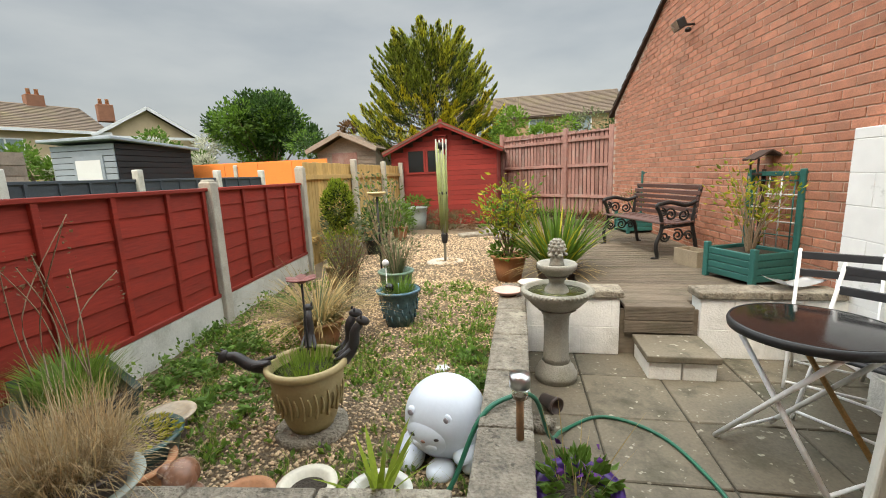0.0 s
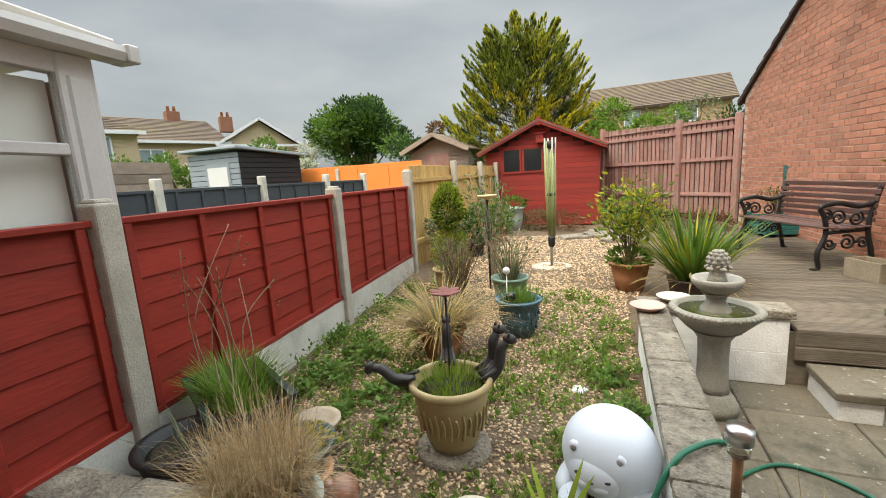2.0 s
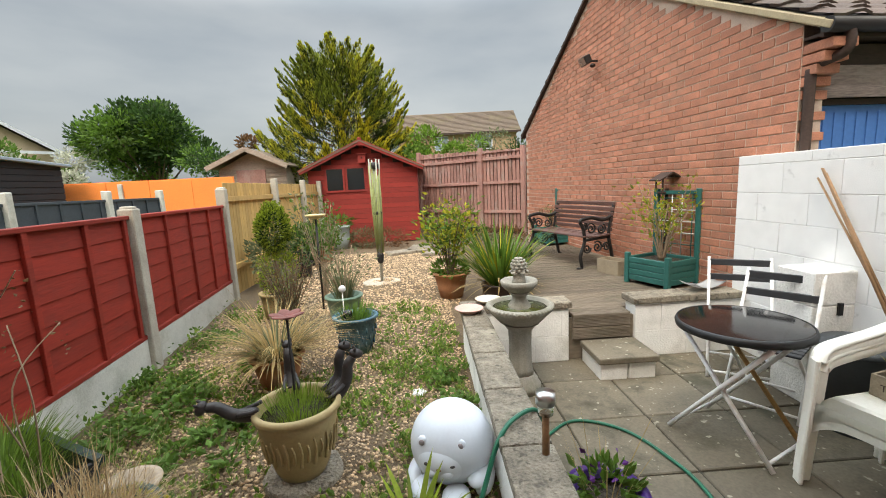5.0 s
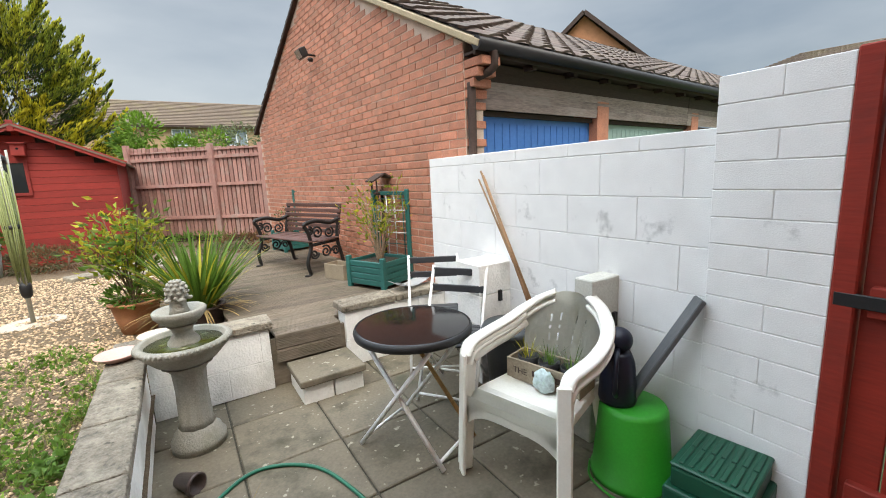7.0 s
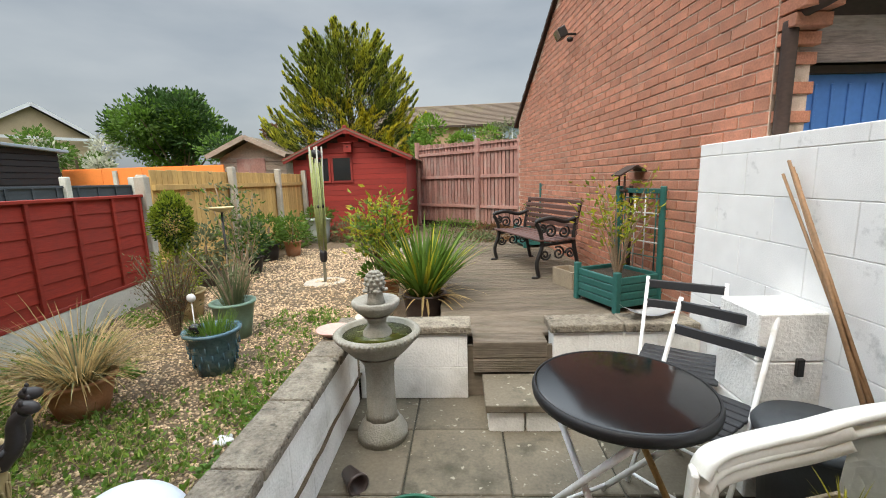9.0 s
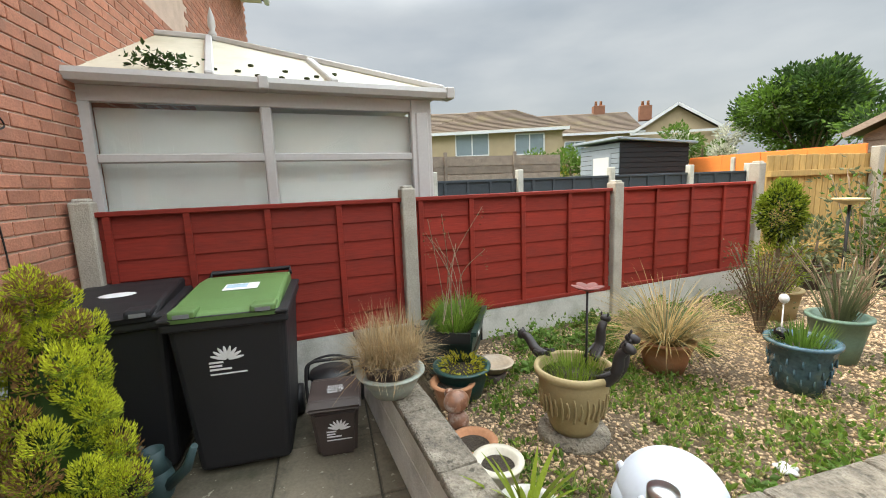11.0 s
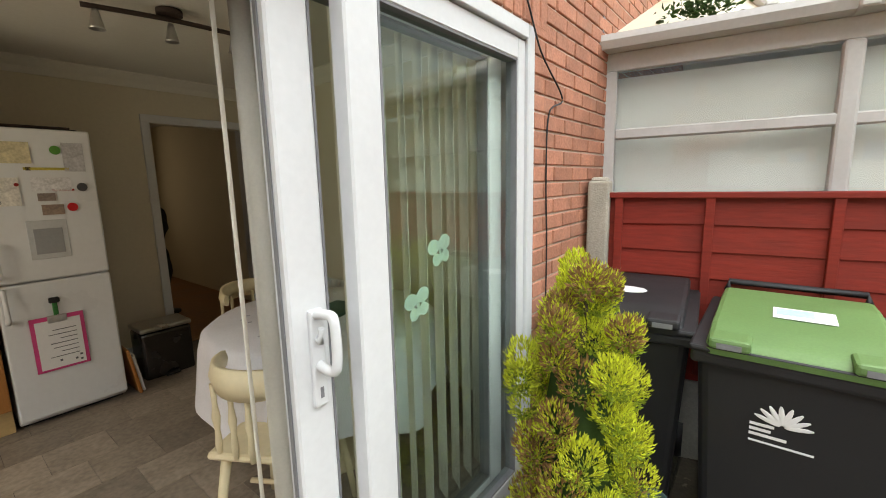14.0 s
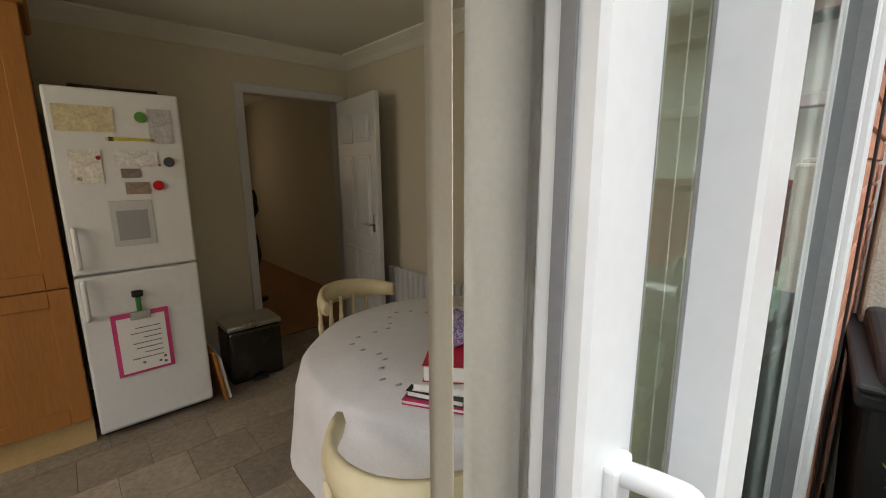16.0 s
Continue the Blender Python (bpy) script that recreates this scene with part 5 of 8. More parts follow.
for k in range(16):
    u, v = rnd.uniform(0.03, 0.75), rnd.uniform(0.02, 0.5)
    y = CY0 + 0.2 + u * 2.0
    x = CX + 0.04 + (RXc - CX) * v * 0.6
    ball((x, y, eave + (RZc - eave) * v * 0.6 + 0.005), (0.03, 0.025, 0.012), b, 1)
part("moss_clumps", b, MOSS, cons, "dark moss clumps")

FOLIAGE = {}


def leafmat(name, c, spread=0.35):
    m = mat(name, c, 0.6, 0.15, 30, 120, 0.0, per="island", spread=spread, spec=0.3)
    b = m.node_tree.nodes["Principled BSDF"]
    n, l = m.node_tree.nodes, m.node_tree.links
    through_light, both = n.new("ShaderNodeBsdfTranslucent"), n.new("ShaderNodeMixShader")
    both.inputs[0].default_value = 0.4
    l.new(b.inputs["Base Color"].links[0].from_socket, through_light.inputs["Color"])
    l.new(b.outputs[0], both.inputs[1])
    l.new(through_light.outputs[0], both.inputs[2])
    l.new(both.outputs[0], n["Material Output"].inputs["Surface"])
    return m


L_LIME = leafmat("lime_foliage", (0.20, 0.26, 0.028), 0.45)
L_GREEN = leafmat("green_foliage", (0.09, 0.17, 0.025))
# Dark leaves; also used for shade put inside the small conifers.
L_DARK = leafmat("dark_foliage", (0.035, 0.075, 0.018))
L_GOLD = leafmat("golden_foliage", (0.34, 0.31, 0.03), 0.4)
L_STRAW = leafmat("straw", (0.40, 0.29, 0.13), 0.35)
L_BROWN = leafmat("dead_foliage", (0.16, 0.085, 0.04))
L_GREY = leafmat("grey_green_foliage", (0.14, 0.16, 0.08))
TWIG = mat("twig", (0.12, 0.085, 0.055), 0.9, 0.3, 20, 90, 0.4)
PALE_TWIG = mat("pale_twig", (0.30, 0.22, 0.15), 0.9, 0.3, 20, 90, 0.4)

moss_tuft = thing("roof_weed", pose(CX - 0.1, -0.2, eave + 0.10), "dark green weed growing on the conservatory gutter", "weed")
leaves("leaves", [((rnd.gauss(0, 0.05), rnd.gauss(0, 0.09), rnd.uniform(-0.03, 0.07)), (rnd.uniform(-1, 1), rnd.uniform(-1, 1), 0.6)) for _ in range(220)], 0.045, L_DARK, moss_tuft, rnd)

# ---- wheeled bins ----
BINBODY = mat("charcoal_bin_plastic", (0.016, 0.016, 0.018), 0.55, 0.15, 6, 300, 0.3, 0.001)
BINGREEN = mat("green_bin_lid", (0.11, 0.21, 0.07), 0.5, 0.12, 4, 120, 0.2, 0.001)
WHITEINK = mat("white_print", (0.75, 0.75, 0.75), 0.6, 0.03)


def wheelie(name, m, lidmat, label):
    """Front faces +x; width along y."""
    o = thing(name, m @ Matrix.Diagonal((1, 1, 0.955, 1)), label, "bin", "wheeled bins")
    b = bmesh.new()
    lo = [(-0.30, -0.23), (0.22, -0.23), (0.22, 0.23), (-0.30, 0.23)]
    hi = [(-0.36, -0.275), (0.30, -0.275), (0.30, 0.275), (-0.36, 0.275)]
    vs = [b.verts.new((x, y, 0.03)) for x, y in lo] + [b.verts.new((x, y, 0.91)) for x, y in hi]
    b.faces.new(vs[:4][::-1])
    b.faces.new(vs[4:])
    for i in range(4):
        b.faces.new((vs[i], vs[(i + 1) % 4], vs[4 + (i + 1) % 4], vs[4 + i]))
    bmesh.ops.bevel(b, geom=b.edges[:], offset=0.035, segments=3, affect="EDGES", profile=0.5)
    part("body", b, BINBODY, o)
    part("rim", box(-0.38, 0.325, -0.292, 0.292, 0.885, 0.935, 0.014, seg=2), BINBODY, o)
    b = bmesh.new()
    outline = [(-0.39, 0.94), (0.34, 0.94), (0.345, 0.955), (0.30, 0.98), (0.16, 1.005), (-0.2, 1.03), (-0.36, 1.025), (-0.40, 0.985)]
    prism(outline, 0.50, "y", -0.25, b)
    bmesh.ops.bevel(b, geom=b.edges[:], offset=0.02, segments=2, affect="EDGES", profile=0.5)
    lid = part("lid", b, lidmat, o)
    part("lid_edge", box(-0.39, 0.342, -0.297, 0.297, 0.937, 0.962, 0.01, seg=2), BINBODY, lid)
    for sy in (-1, 1):
        part("lid_grip", box(0.24, 0.352, sy * 0.18 - 0.06, sy * 0.18 + 0.06, 0.96, 1.0, 0.012, None, 2), lidmat, lid)
    part("lid_grip_hollow", box(0.33, 0.354, -0.215, -0.145, 0.965, 0.985), SEAL, lid)
    part("lid_grip_hollow", box(0.33, 0.354, 0.145, 0.215, 0.965, 0.985), SEAL, lid)
    part("handle", tube([(-0.41, -0.24, 1.0), (-0.46, -0.24, 1.03), (-0.46, 0.24, 1.03), (-0.41, 0.24, 1.0)], 0.016), BINBODY, o)
    for sy in (-1, 1):
        wh = part("wheel", lathe([(0.03, -0.025), (0.1, -0.025), (0.105, 0), (0.1, 0.025), (0.03, 0.025)], 24), BINBODY, o)
        wh.matrix_basis = pose(-0.34, sy * 0.24, 0.1, 90)
    return o


def sunburst(parent, m, s):
    """A plain fan mark with bars for its small print."""
    b = bmesh.new()
    for k in range(8):
        a = radians(10 + 150 * k / 7)
        moved(ball((0, 0, 0), (0.05 * s, 0.011 * s, 0.0012), None, 2), Matrix.Translation((0.055 * s * math.cos(a), 0.055 * s * math.sin(a), 0)) @ pose(0, 0, 0, 0, 0, math.degrees(a)), b)
    for k, w_ in enumerate((0.085, 0.075, 0.13)):
        box(-0.11 * s, (-0.11 + w_) * s, (-0.02 - 0.026 * k) * s, (-0.006 - 0.026 * k) * s, 0, 0.0012, 0, b)
    box(-0.11 * s, 0.11 * s, -0.105 * s, -0.095 * s, 0, 0.0012, 0, b)
    p = part("printed_mark", b, WHITEINK, parent, "white fan mark with small print")
    p.matrix_basis = m
    return p


bin1 = wheelie("wheeled_bin", pose(-1.745, 0.28, 0), BINGREEN, "black wheeled bin with a green lid by the fence")
sunburst(bin1, pose(0.283, -0.02, 0.70, 90, 0, 90) @ pose(0, 0, 0.002, 5), 0.78)
lab = part("lid_label", moved(box(-0.06, 0.06, -0.09, 0.09, 0, 0.0015), pose(-0.02, 0.02, 1.021, 0, 4, 0)), PAPER, bin1, "white and blue printed label")
part("print_bars", moved(box(-0.045, 0.02, -0.08, 0.03, 0.0015, 0.0025), pose(-0.02, 0.02, 1.021, 0, 4, 0)), mat("blue_print", (0.35, 0.5, 0.6), 0.6), lab)
bin2 = wheelie("wheeled_bin", pose(-1.83, -0.335, 0, 0, 0, 6), BINBODY, "black wheeled bin with a black lid by the house")
p_ = part("lid_number", moved(ball((0, 0, 0), (0.05, 0.09, 0.003), None, 2), pose(0.0, 0.0, 1.019, 0, 4, 0)), WHITEINK, bin2, "white sticker on the lid")

CADDY = mat("brown_caddy_plastic", (0.06, 0.045, 0.04), 0.45, 0.12, 6, 200, 0.2, 0.001)


def lettering(text, size, m, parent, material):
    cu = bpy.data.curves.new("lettering", "FONT")
    cu.body, cu.size, cu.extrude, cu.align_x, cu.space_line = text, size, 0.0006, "CENTER", 0.9
    tmp = bpy.data.objects.new("tmp", cu)
    me = bpy.data.meshes.new_from_object(tmp)
    bpy.data.objects.remove(tmp)
    me.materials.append(material)
    ob = new("lettering", me)
    ob.parent, ob.matrix_basis = parent, m
    return ob


caddy = thing("food_caddy", pose(-1.60, 0.765, 0, 0, 0, -4) @ Matrix.Scale(0.88, 4), "brown food waste caddy with its handle raised", "caddy")
b = bmesh.new()
lo = [(-0.14, -0.12), (0.12, -0.12), (0.12, 0.12), (-0.14, 0.12)]
hi = [(-0.17, -0.15), (0.15, -0.15), (0.15, 0.15), (-0.17, 0.15)]
vs = [b.verts.new((x, y, 0)) for x, y in lo] + [b.verts.new((x, y, 0.33)) for x, y in hi]
b.faces.new(vs[:4][::-1])
b.faces.new(vs[4:])
for i in range(4):
    b.faces.new((vs[i], vs[(i + 1) % 4], vs[4 + (i + 1) % 4], vs[4 + i]))
bmesh.ops.bevel(b, geom=b.edges[:], offset=0.025, segments=3, affect="EDGES")
part("body", b, CADDY, caddy)
b = prism([(-0.19, 0.335), (0.17, 0.335), (0.175, 0.36), (0.10, 0.385), (-0.15, 0.41), (-0.19, 0.40)], 0.33, "y", -0.165)
bmesh.ops.bevel(b, geom=b.edges[:], offset=0.012, segments=2, affect="EDGES")
cl = part("lid", b, CADDY, caddy)
lettering("FOOD\nWASTE\nONLY", 0.034, pose(0.02, 0, 0.399, 0, 5.5, 0) @ pose(-0.045, 0, 0.003, 0, 0, 90), cl, WHITEINK)
part("handle", tube(curve([(-0.02, -0.175, 0.30), (-0.04, -0.18, 0.5), (-0.06, -0.15, 0.575), (-0.065, 0, 0.585), (-0.06, 0.15, 0.575), (-0.04, 0.18, 0.5), (-0.02, 0.175, 0.30)], 6), 0.011), BLACK_PLASTIC, caddy)
sunburst(caddy, pose(0.141, 0.02, 0.2, 90, 0, 90) @ pose(0, 0, 0.002, 5), 0.7)
caddy2 = thing("kitchen_caddy", pose(-1.90, 0.74, 0), "small grey kitchen caddy behind the food caddy", "caddy")
part("body", lathe([(0.10, 0), (0.13, 0.3), (0.135, 0.32)], 20), mat("grey_plastic", (0.25, 0.25, 0.26), 0.5, 0.1), caddy2)
part("lid", lathe([(0.137, 0.32), (0.13, 0.345), (0.0, 0.36)], 20), BLACK_PLASTIC, caddy2)
part("handle", tube(curve([(0, -0.14, 0.3), (0.03, -0.12, 0.42), (0.04, 0, 0.46), (0.03, 0.12, 0.42), (0, 0.14, 0.3)], 6), 0.008), BLACK_PLASTIC, caddy2)

CANMAT = mat("teal_grey_plastic", (0.03, 0.062, 0.065), 0.5, 0.1, 6, 90, 0.1)
can = thing("watering_can", pose(-1.40, -0.14, 0, 0, 0, 60), "dark teal plastic watering can on the paving", "watering can")
b = ball((0, 0, 0.13), (0.15, 0.09, 0.14), None, 3)
for v in b.verts:
    v.co.z = max(0.0, v.co.z)
part("body", b, CANMAT, can)
part("neck", lathe([(0.07, 0), (0.045, 0.05), (0.05, 0.1), (0.042, 0.1), (0.03, 0.03)], 20, at=(0.06, 0, 0.2)), CANMAT, can)
part("handle", tube(curve([(0.02, 0, 0.26), (-0.08, 0, 0.33), (-0.17, 0, 0.26), (-0.14, 0, 0.1)], 6), 0.014), CANMAT, can)
part("spout", tube([(0.1, 0, 0.1), (0.26, 0, 0.24), (0.32, 0, 0.36)], 0.03, taper=0.016), CANMAT, can)


def lean_pot(name, x, y, z, r0, r1, h, material, label, rim=0.02, group="", rz=0, soil=True, wave=0.0, waves=12, thick=0.02, tilt=0, cat="pot"):
    o = thing(name, pose(x, y, z, tilt, 0, rz), label, cat, group)
    prof = [(r0, 0), (r0 + (r1 - r0) * 0.55, h * 0.5), (r1, h * 0.93), (r1 + rim, h * 0.94), (r1 + rim, h), (r1 - thick, h), (r1 - thick - 0.01, h * 0.8), (0.0, h * 0.78)]
    part("pot", lathe(prof, 40, None, wave, waves), material, o)
    if soil:
        b = lathe([(r1 - thick - 0.004, h * 0.80), (0.6 * r1, h * 0.84), (0.0, h * 0.86)], 24)
        part("soil", b, SOIL, o)
    return o


def blade_rows(n, r, length, width, spread, bend, z=0.0, jitter=0.4):
    rows = []
    for _ in range(n):
        a = rnd.uniform(0, 2 * math.pi)
        q = r * math.sqrt(rnd.random())
        tilt = spread * rnd.uniform(0.1, 1.0)
        rows.append(((q * math.cos(a), q * math.sin(a), z), (math.cos(a) * tilt, math.sin(a) * tilt, 1.0), length * rnd.uniform(1 - jitter, 1 + jitter * 0.5), width * rnd.uniform(0.7, 1.2), bend * rnd.uniform(0.5, 1.4)))
    return rows


def clump(center, radii, n, up=0.4, shell=0.55):
    """Spots in an uneven cloud, most near its skin."""
    out = []
    while len(out) < n:
        d = Vector((rnd.gauss(0, 1), rnd.gauss(0, 1), rnd.gauss(0, 1))).normalized()
        k = (shell + (1 - shell) * rnd.random()) * (1 + 0.28 * noise.noise(d * 2.3 + Vector(center) * 3))
        out.append((Vector((center[0] + d.x * radii[0] * k, center[1] + d.y * radii[1] * k, center[2] + d.z * radii[2] * k)), (d.x, d.y, d.z + up)))
    return out


# ---- dwarf conifer by the door ----
bush = thing("dwarf_conifer", pose(-1.11, -0.29, 0), "yellow-green dwarf conifer with browning patches in a black pot", "conifer")
part("pot", lathe([(0.17, 0), (0.22, 0.2), (0.235, 0.2), (0.235, 0.23), (0.21, 0.23), (0.2, 0.19), (0, 0.19)], 28), BLACK_PLASTIC, bush)
part("trunk", tube([(0, 0, 0.18), (0.01, 0, 0.6), (0, 0.01, 1.1)], 0.025, taper=0.008), TWIG, bush)
lime, mid, brown = [], [], []
for k in range(64):
    u = (k + rnd.random()) / 64
    a = k * 2.39996 + rnd.uniform(-0.3, 0.3)
    r = 0.26 * (1 - u) ** 0.42 * (0.55 + 0.65 * rnd.random()) * (0.86 if u < 0.12 else 1.0)
    top = 0.20 + 1.0 * u
    lean = Vector((0.05, 0.02, 0)) if k % 2 and u > 0.7 else Vector((-0.06, -0.03, 0)) if u > 0.7 else Vector((0, 0, 0))
    c = Vector((math.cos(a) * r, math.sin(a) * r, top)) + lean
    size = rnd.uniform(0.055, 0.09) * (1 - 0.3 * u)
    dead = noise.noise(c * 3.4 + Vector((4, 1, 0))) > 0.2
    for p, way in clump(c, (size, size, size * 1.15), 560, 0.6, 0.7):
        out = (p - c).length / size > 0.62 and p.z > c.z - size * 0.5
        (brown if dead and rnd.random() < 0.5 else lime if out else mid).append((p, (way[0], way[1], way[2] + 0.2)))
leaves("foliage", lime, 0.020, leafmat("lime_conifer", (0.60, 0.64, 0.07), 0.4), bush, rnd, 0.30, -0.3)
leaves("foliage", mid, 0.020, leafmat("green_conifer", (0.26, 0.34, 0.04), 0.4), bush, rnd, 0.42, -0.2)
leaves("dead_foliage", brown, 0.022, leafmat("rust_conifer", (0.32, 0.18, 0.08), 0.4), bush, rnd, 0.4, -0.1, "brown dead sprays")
# Ball added in a dark colour to stand for the crown's inner shade.
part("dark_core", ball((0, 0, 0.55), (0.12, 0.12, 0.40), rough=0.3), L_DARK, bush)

for o in house_front + [o for o in scene.collection.objects if o not in before_door]:
    if o.parent is None and o is not cons:
        rests = o.get("kind") != "structure" and o.matrix_basis.translation.z < 0.001 and o.matrix_basis.translation.y > -0.6
        o.matrix_basis = Matrix.Translation((0, 0, 0.02 if rests else 0)) @ pose(*HOUSE_AT) @ Matrix.Translation((0, SETBACK, 0)) @ o.matrix_basis
cons.matrix_basis = pose(-1.84, -1.09, 0, 0, 0, 7.96) @ Matrix.Translation((2.42, 0.66, 0))

# ---- patio and deck furniture ----
IRON = mat("black_cast_iron", (0.012, 0.011, 0.011), 0.5, 0.2, 12, 90, 0.3, metal=0.0)
SLATWOOD = mat("brown_bench_slat", (0.10, 0.05, 0.042), 0.55, 0.3, 6, 50, 0.3, stretch=(1, 0.3, 1), per="object", spread=0.2)
WHITE_METAL = mat("white_painted_steel", (0.74, 0.74, 0.73), 0.4, 0.06, 6, 60, 0.1, stain=(0.35, 0.18, 0.06), stain_amount=0.3, stain_scale=9)
RUST = mat("rusted_steel", (0.30, 0.17, 0.06), 0.8, 0.3, 12, 90, 0.4)
BLACKGLASS = mat("black_tempered_glass", (0.006, 0.006, 0.007), 0.08, 0.1, 3, 30, 0.0, spec=0.5)
DARKSLAT = mat("dark_grey_slat", (0.035, 0.037, 0.042), 0.5, 0.15, 6, 60, 0.1)
PLASTIC_W = mat("cream_white_plastic", (0.84, 0.82, 0.75), 0.35, 0.04, 4, 90, 0.1, stain=(0.55, 0.50, 0.36), stain_amount=0.4, stain_scale=3)
TEAL = mat("teal_painted_wood", (0.016, 0.105, 0.095), 0.5, 0.15, 5, 50, 0.2, per="object", spread=0.12)
STONE = mat("cast_stone", (0.30, 0.285, 0.245), 0.9, 0.22, 9, 110, 0.7, 0.006, stain=(0.15, 0.15, 0.10), stain_amount=0.55, stain_scale=5)
ALGAE = mat("green_algae_water", (0.055, 0.065, 0.008), 0.25, 0.5, 8, 40, 0.1)
TERRA = mat("terracotta", (0.38, 0.17, 0.085), 0.85, 0.18, 7, 80, 0.3, stain=(0.42, 0.33, 0.24), stain_amount=0.5, stain_scale=4)
BUFF = mat("buff_stoneware", (0.34, 0.26, 0.13), 0.6, 0.12, 6, 70, 0.2)
BLUEGLAZE = mat("blue_glaze", (0.06, 0.13, 0.17), 0.25, 0.35, 9, 50, 0.1, stain=(0.10, 0.16, 0.12), stain_amount=0.7, stain_scale=6)
CERAMIC = mat("pale_blue_ceramic", (0.62, 0.67, 0.74), 0.35, 0.03, 4, 60, 0.05)
BROWNPOT = mat("brown_glaze", (0.07, 0.05, 0.045), 0.4, 0.25, 7, 60, 0.2)

# fountain
ft = thing("stone_fountain", pose(0.87, 2.60, 0), "two-tier cast stone fountain with green water and a pinecone top", "fountain")
part("foot", lathe([(0.145, 0), (0.145, 0.05), (0.13, 0.07), (0.125, 0.09), (0.105, 0.11), (0.10, 0.13)], 40), STONE, ft)
part("column", lathe([(0.095, 0.13), (0.085, 0.17), (0.08, 0.35), (0.085, 0.46), (0.11, 0.5), (0.14, 0.52)], 40, None, 0.035, 10), STONE, ft)
part("basin", lathe([(0.09, 0.5), (0.16, 0.54), (0.215, 0.60), (0.235, 0.62), (0.24, 0.645), (0.225, 0.66), (0.205, 0.655), (0.195, 0.63), (0.10, 0.61), (0.0, 0.6)], 48), STONE, ft)
b = bmesh.new()
for k in range(52):
    a = 2 * math.pi * k / 52
    ball((0.236 * math.cos(a), 0.236 * math.sin(a), 0.642), (0.012, 0.012, 0.014), b, 1)
tagged(part("beading", b, STONE, ft), kind="stuff")
part("water", lathe([(0.2, 0.632), (0.0, 0.634)], 32), ALGAE, ft, "still green water with algae")
part("stem", lathe([(0.085, 0.61), (0.08, 0.65), (0.05, 0.69), (0.055, 0.72), (0.08, 0.745)], 32), STONE, ft)
part("upper_bowl", lathe([(0.06, 0.74), (0.10, 0.765), (0.13, 0.80), (0.135, 0.825), (0.125, 0.835), (0.11, 0.825), (0.05, 0.81), (0.0, 0.805)], 40), STONE, ft)
part("neck", lathe([(0.055, 0.80), (0.045, 0.84), (0.04, 0.88), (0.05, 0.885)], 24), STONE, ft)
b = ball((0, 0, 0.93), (0.052, 0.052, 0.062), None, 3)
for r_ in range(6):
    for k in range(9):
        a = 2 * math.pi * (k + 0.5 * (r_ % 2)) / 9
        th = radians(-50 + 23 * r_)
        ball((0.052 * math.cos(th) * math.cos(a), 0.052 * math.cos(th) * math.sin(a), 0.93 + 0.062 * math.sin(th)), (0.013, 0.013, 0.012), b, 1)
part("pinecone", b, STONE, ft, "carved pinecone finial")
lv = bmesh.new()
for k in range(5):
    a = 2 * math.pi * k / 5
    ball((0.055 * math.cos(a), 0.055 * math.sin(a), 0.89), (0.02, 0.02, 0.012), lv, 2)
part("leaf_collar", lv, STONE, ft)

for x, y, z, c, lab_ in ((0.53, 2.88, 0.522, (0.55, 0.33, 0.28), "shallow pink dish on the wall coping"), (0.72, 3.12, 0.522, (0.58, 0.48, 0.38), "shallow cream dish on the wall coping")):
    o = thing("dish", pose(x, y, z), lab_, "dish", "dishes on the coping")
    part("dish", lathe([(0.06, 0), (0.075, 0.008), (0.11, 0.035), (0.115, 0.04), (0.105, 0.04), (0.07, 0.018), (0.0, 0.015)], 32), mat("dish_glaze", c, 0.5, 0.12, 9, 60), o)

# bistro table
bt = thing("bistro_table", pose(1.94, 1.84, 0, 0, 0, 25), "round black glass bistro table on white folding legs", "table")
part("tabletop", lathe([(0.0, 0.68), (0.305, 0.68), (0.315, 0.685), (0.32, 0.695), (0.315, 0.705), (0.30, 0.708), (0.0, 0.708)], 64), BLACKGLASS, bt)
part("rim", lathe([(0.30, 0.665), (0.322, 0.668), (0.326, 0.69), (0.319, 0.707), (0.312, 0.708), (0.317, 0.69), (0.312, 0.676)], 64), BLACK_PLASTIC, bt)
for sx in (-1, 1):
    x = sx * 0.19
    part("leg", tube([(x, -0.24, 0.66), (x * 1.02, 0.27, 0.012)], 0.0135), WHITE_METAL, bt)
    part("leg", tube([(x * 0.86, 0.24, 0.66), (x * 0.88, -0.27, 0.012)], 0.0135), RUST if sx > 0 else WHITE_METAL, bt, "rust-stained leg" if sx > 0 else "")
for y, z, k in ((0.245, 0.05, 1.02), (-0.245, 0.05, 0.88), (0.235, 0.655, 0.86), (-0.235, 0.655, 1.02)):
    part("crossbar", tube([(-0.19 * k, y, z), (0.19 * k, y, z)], 0.009), WHITE_METAL, bt)


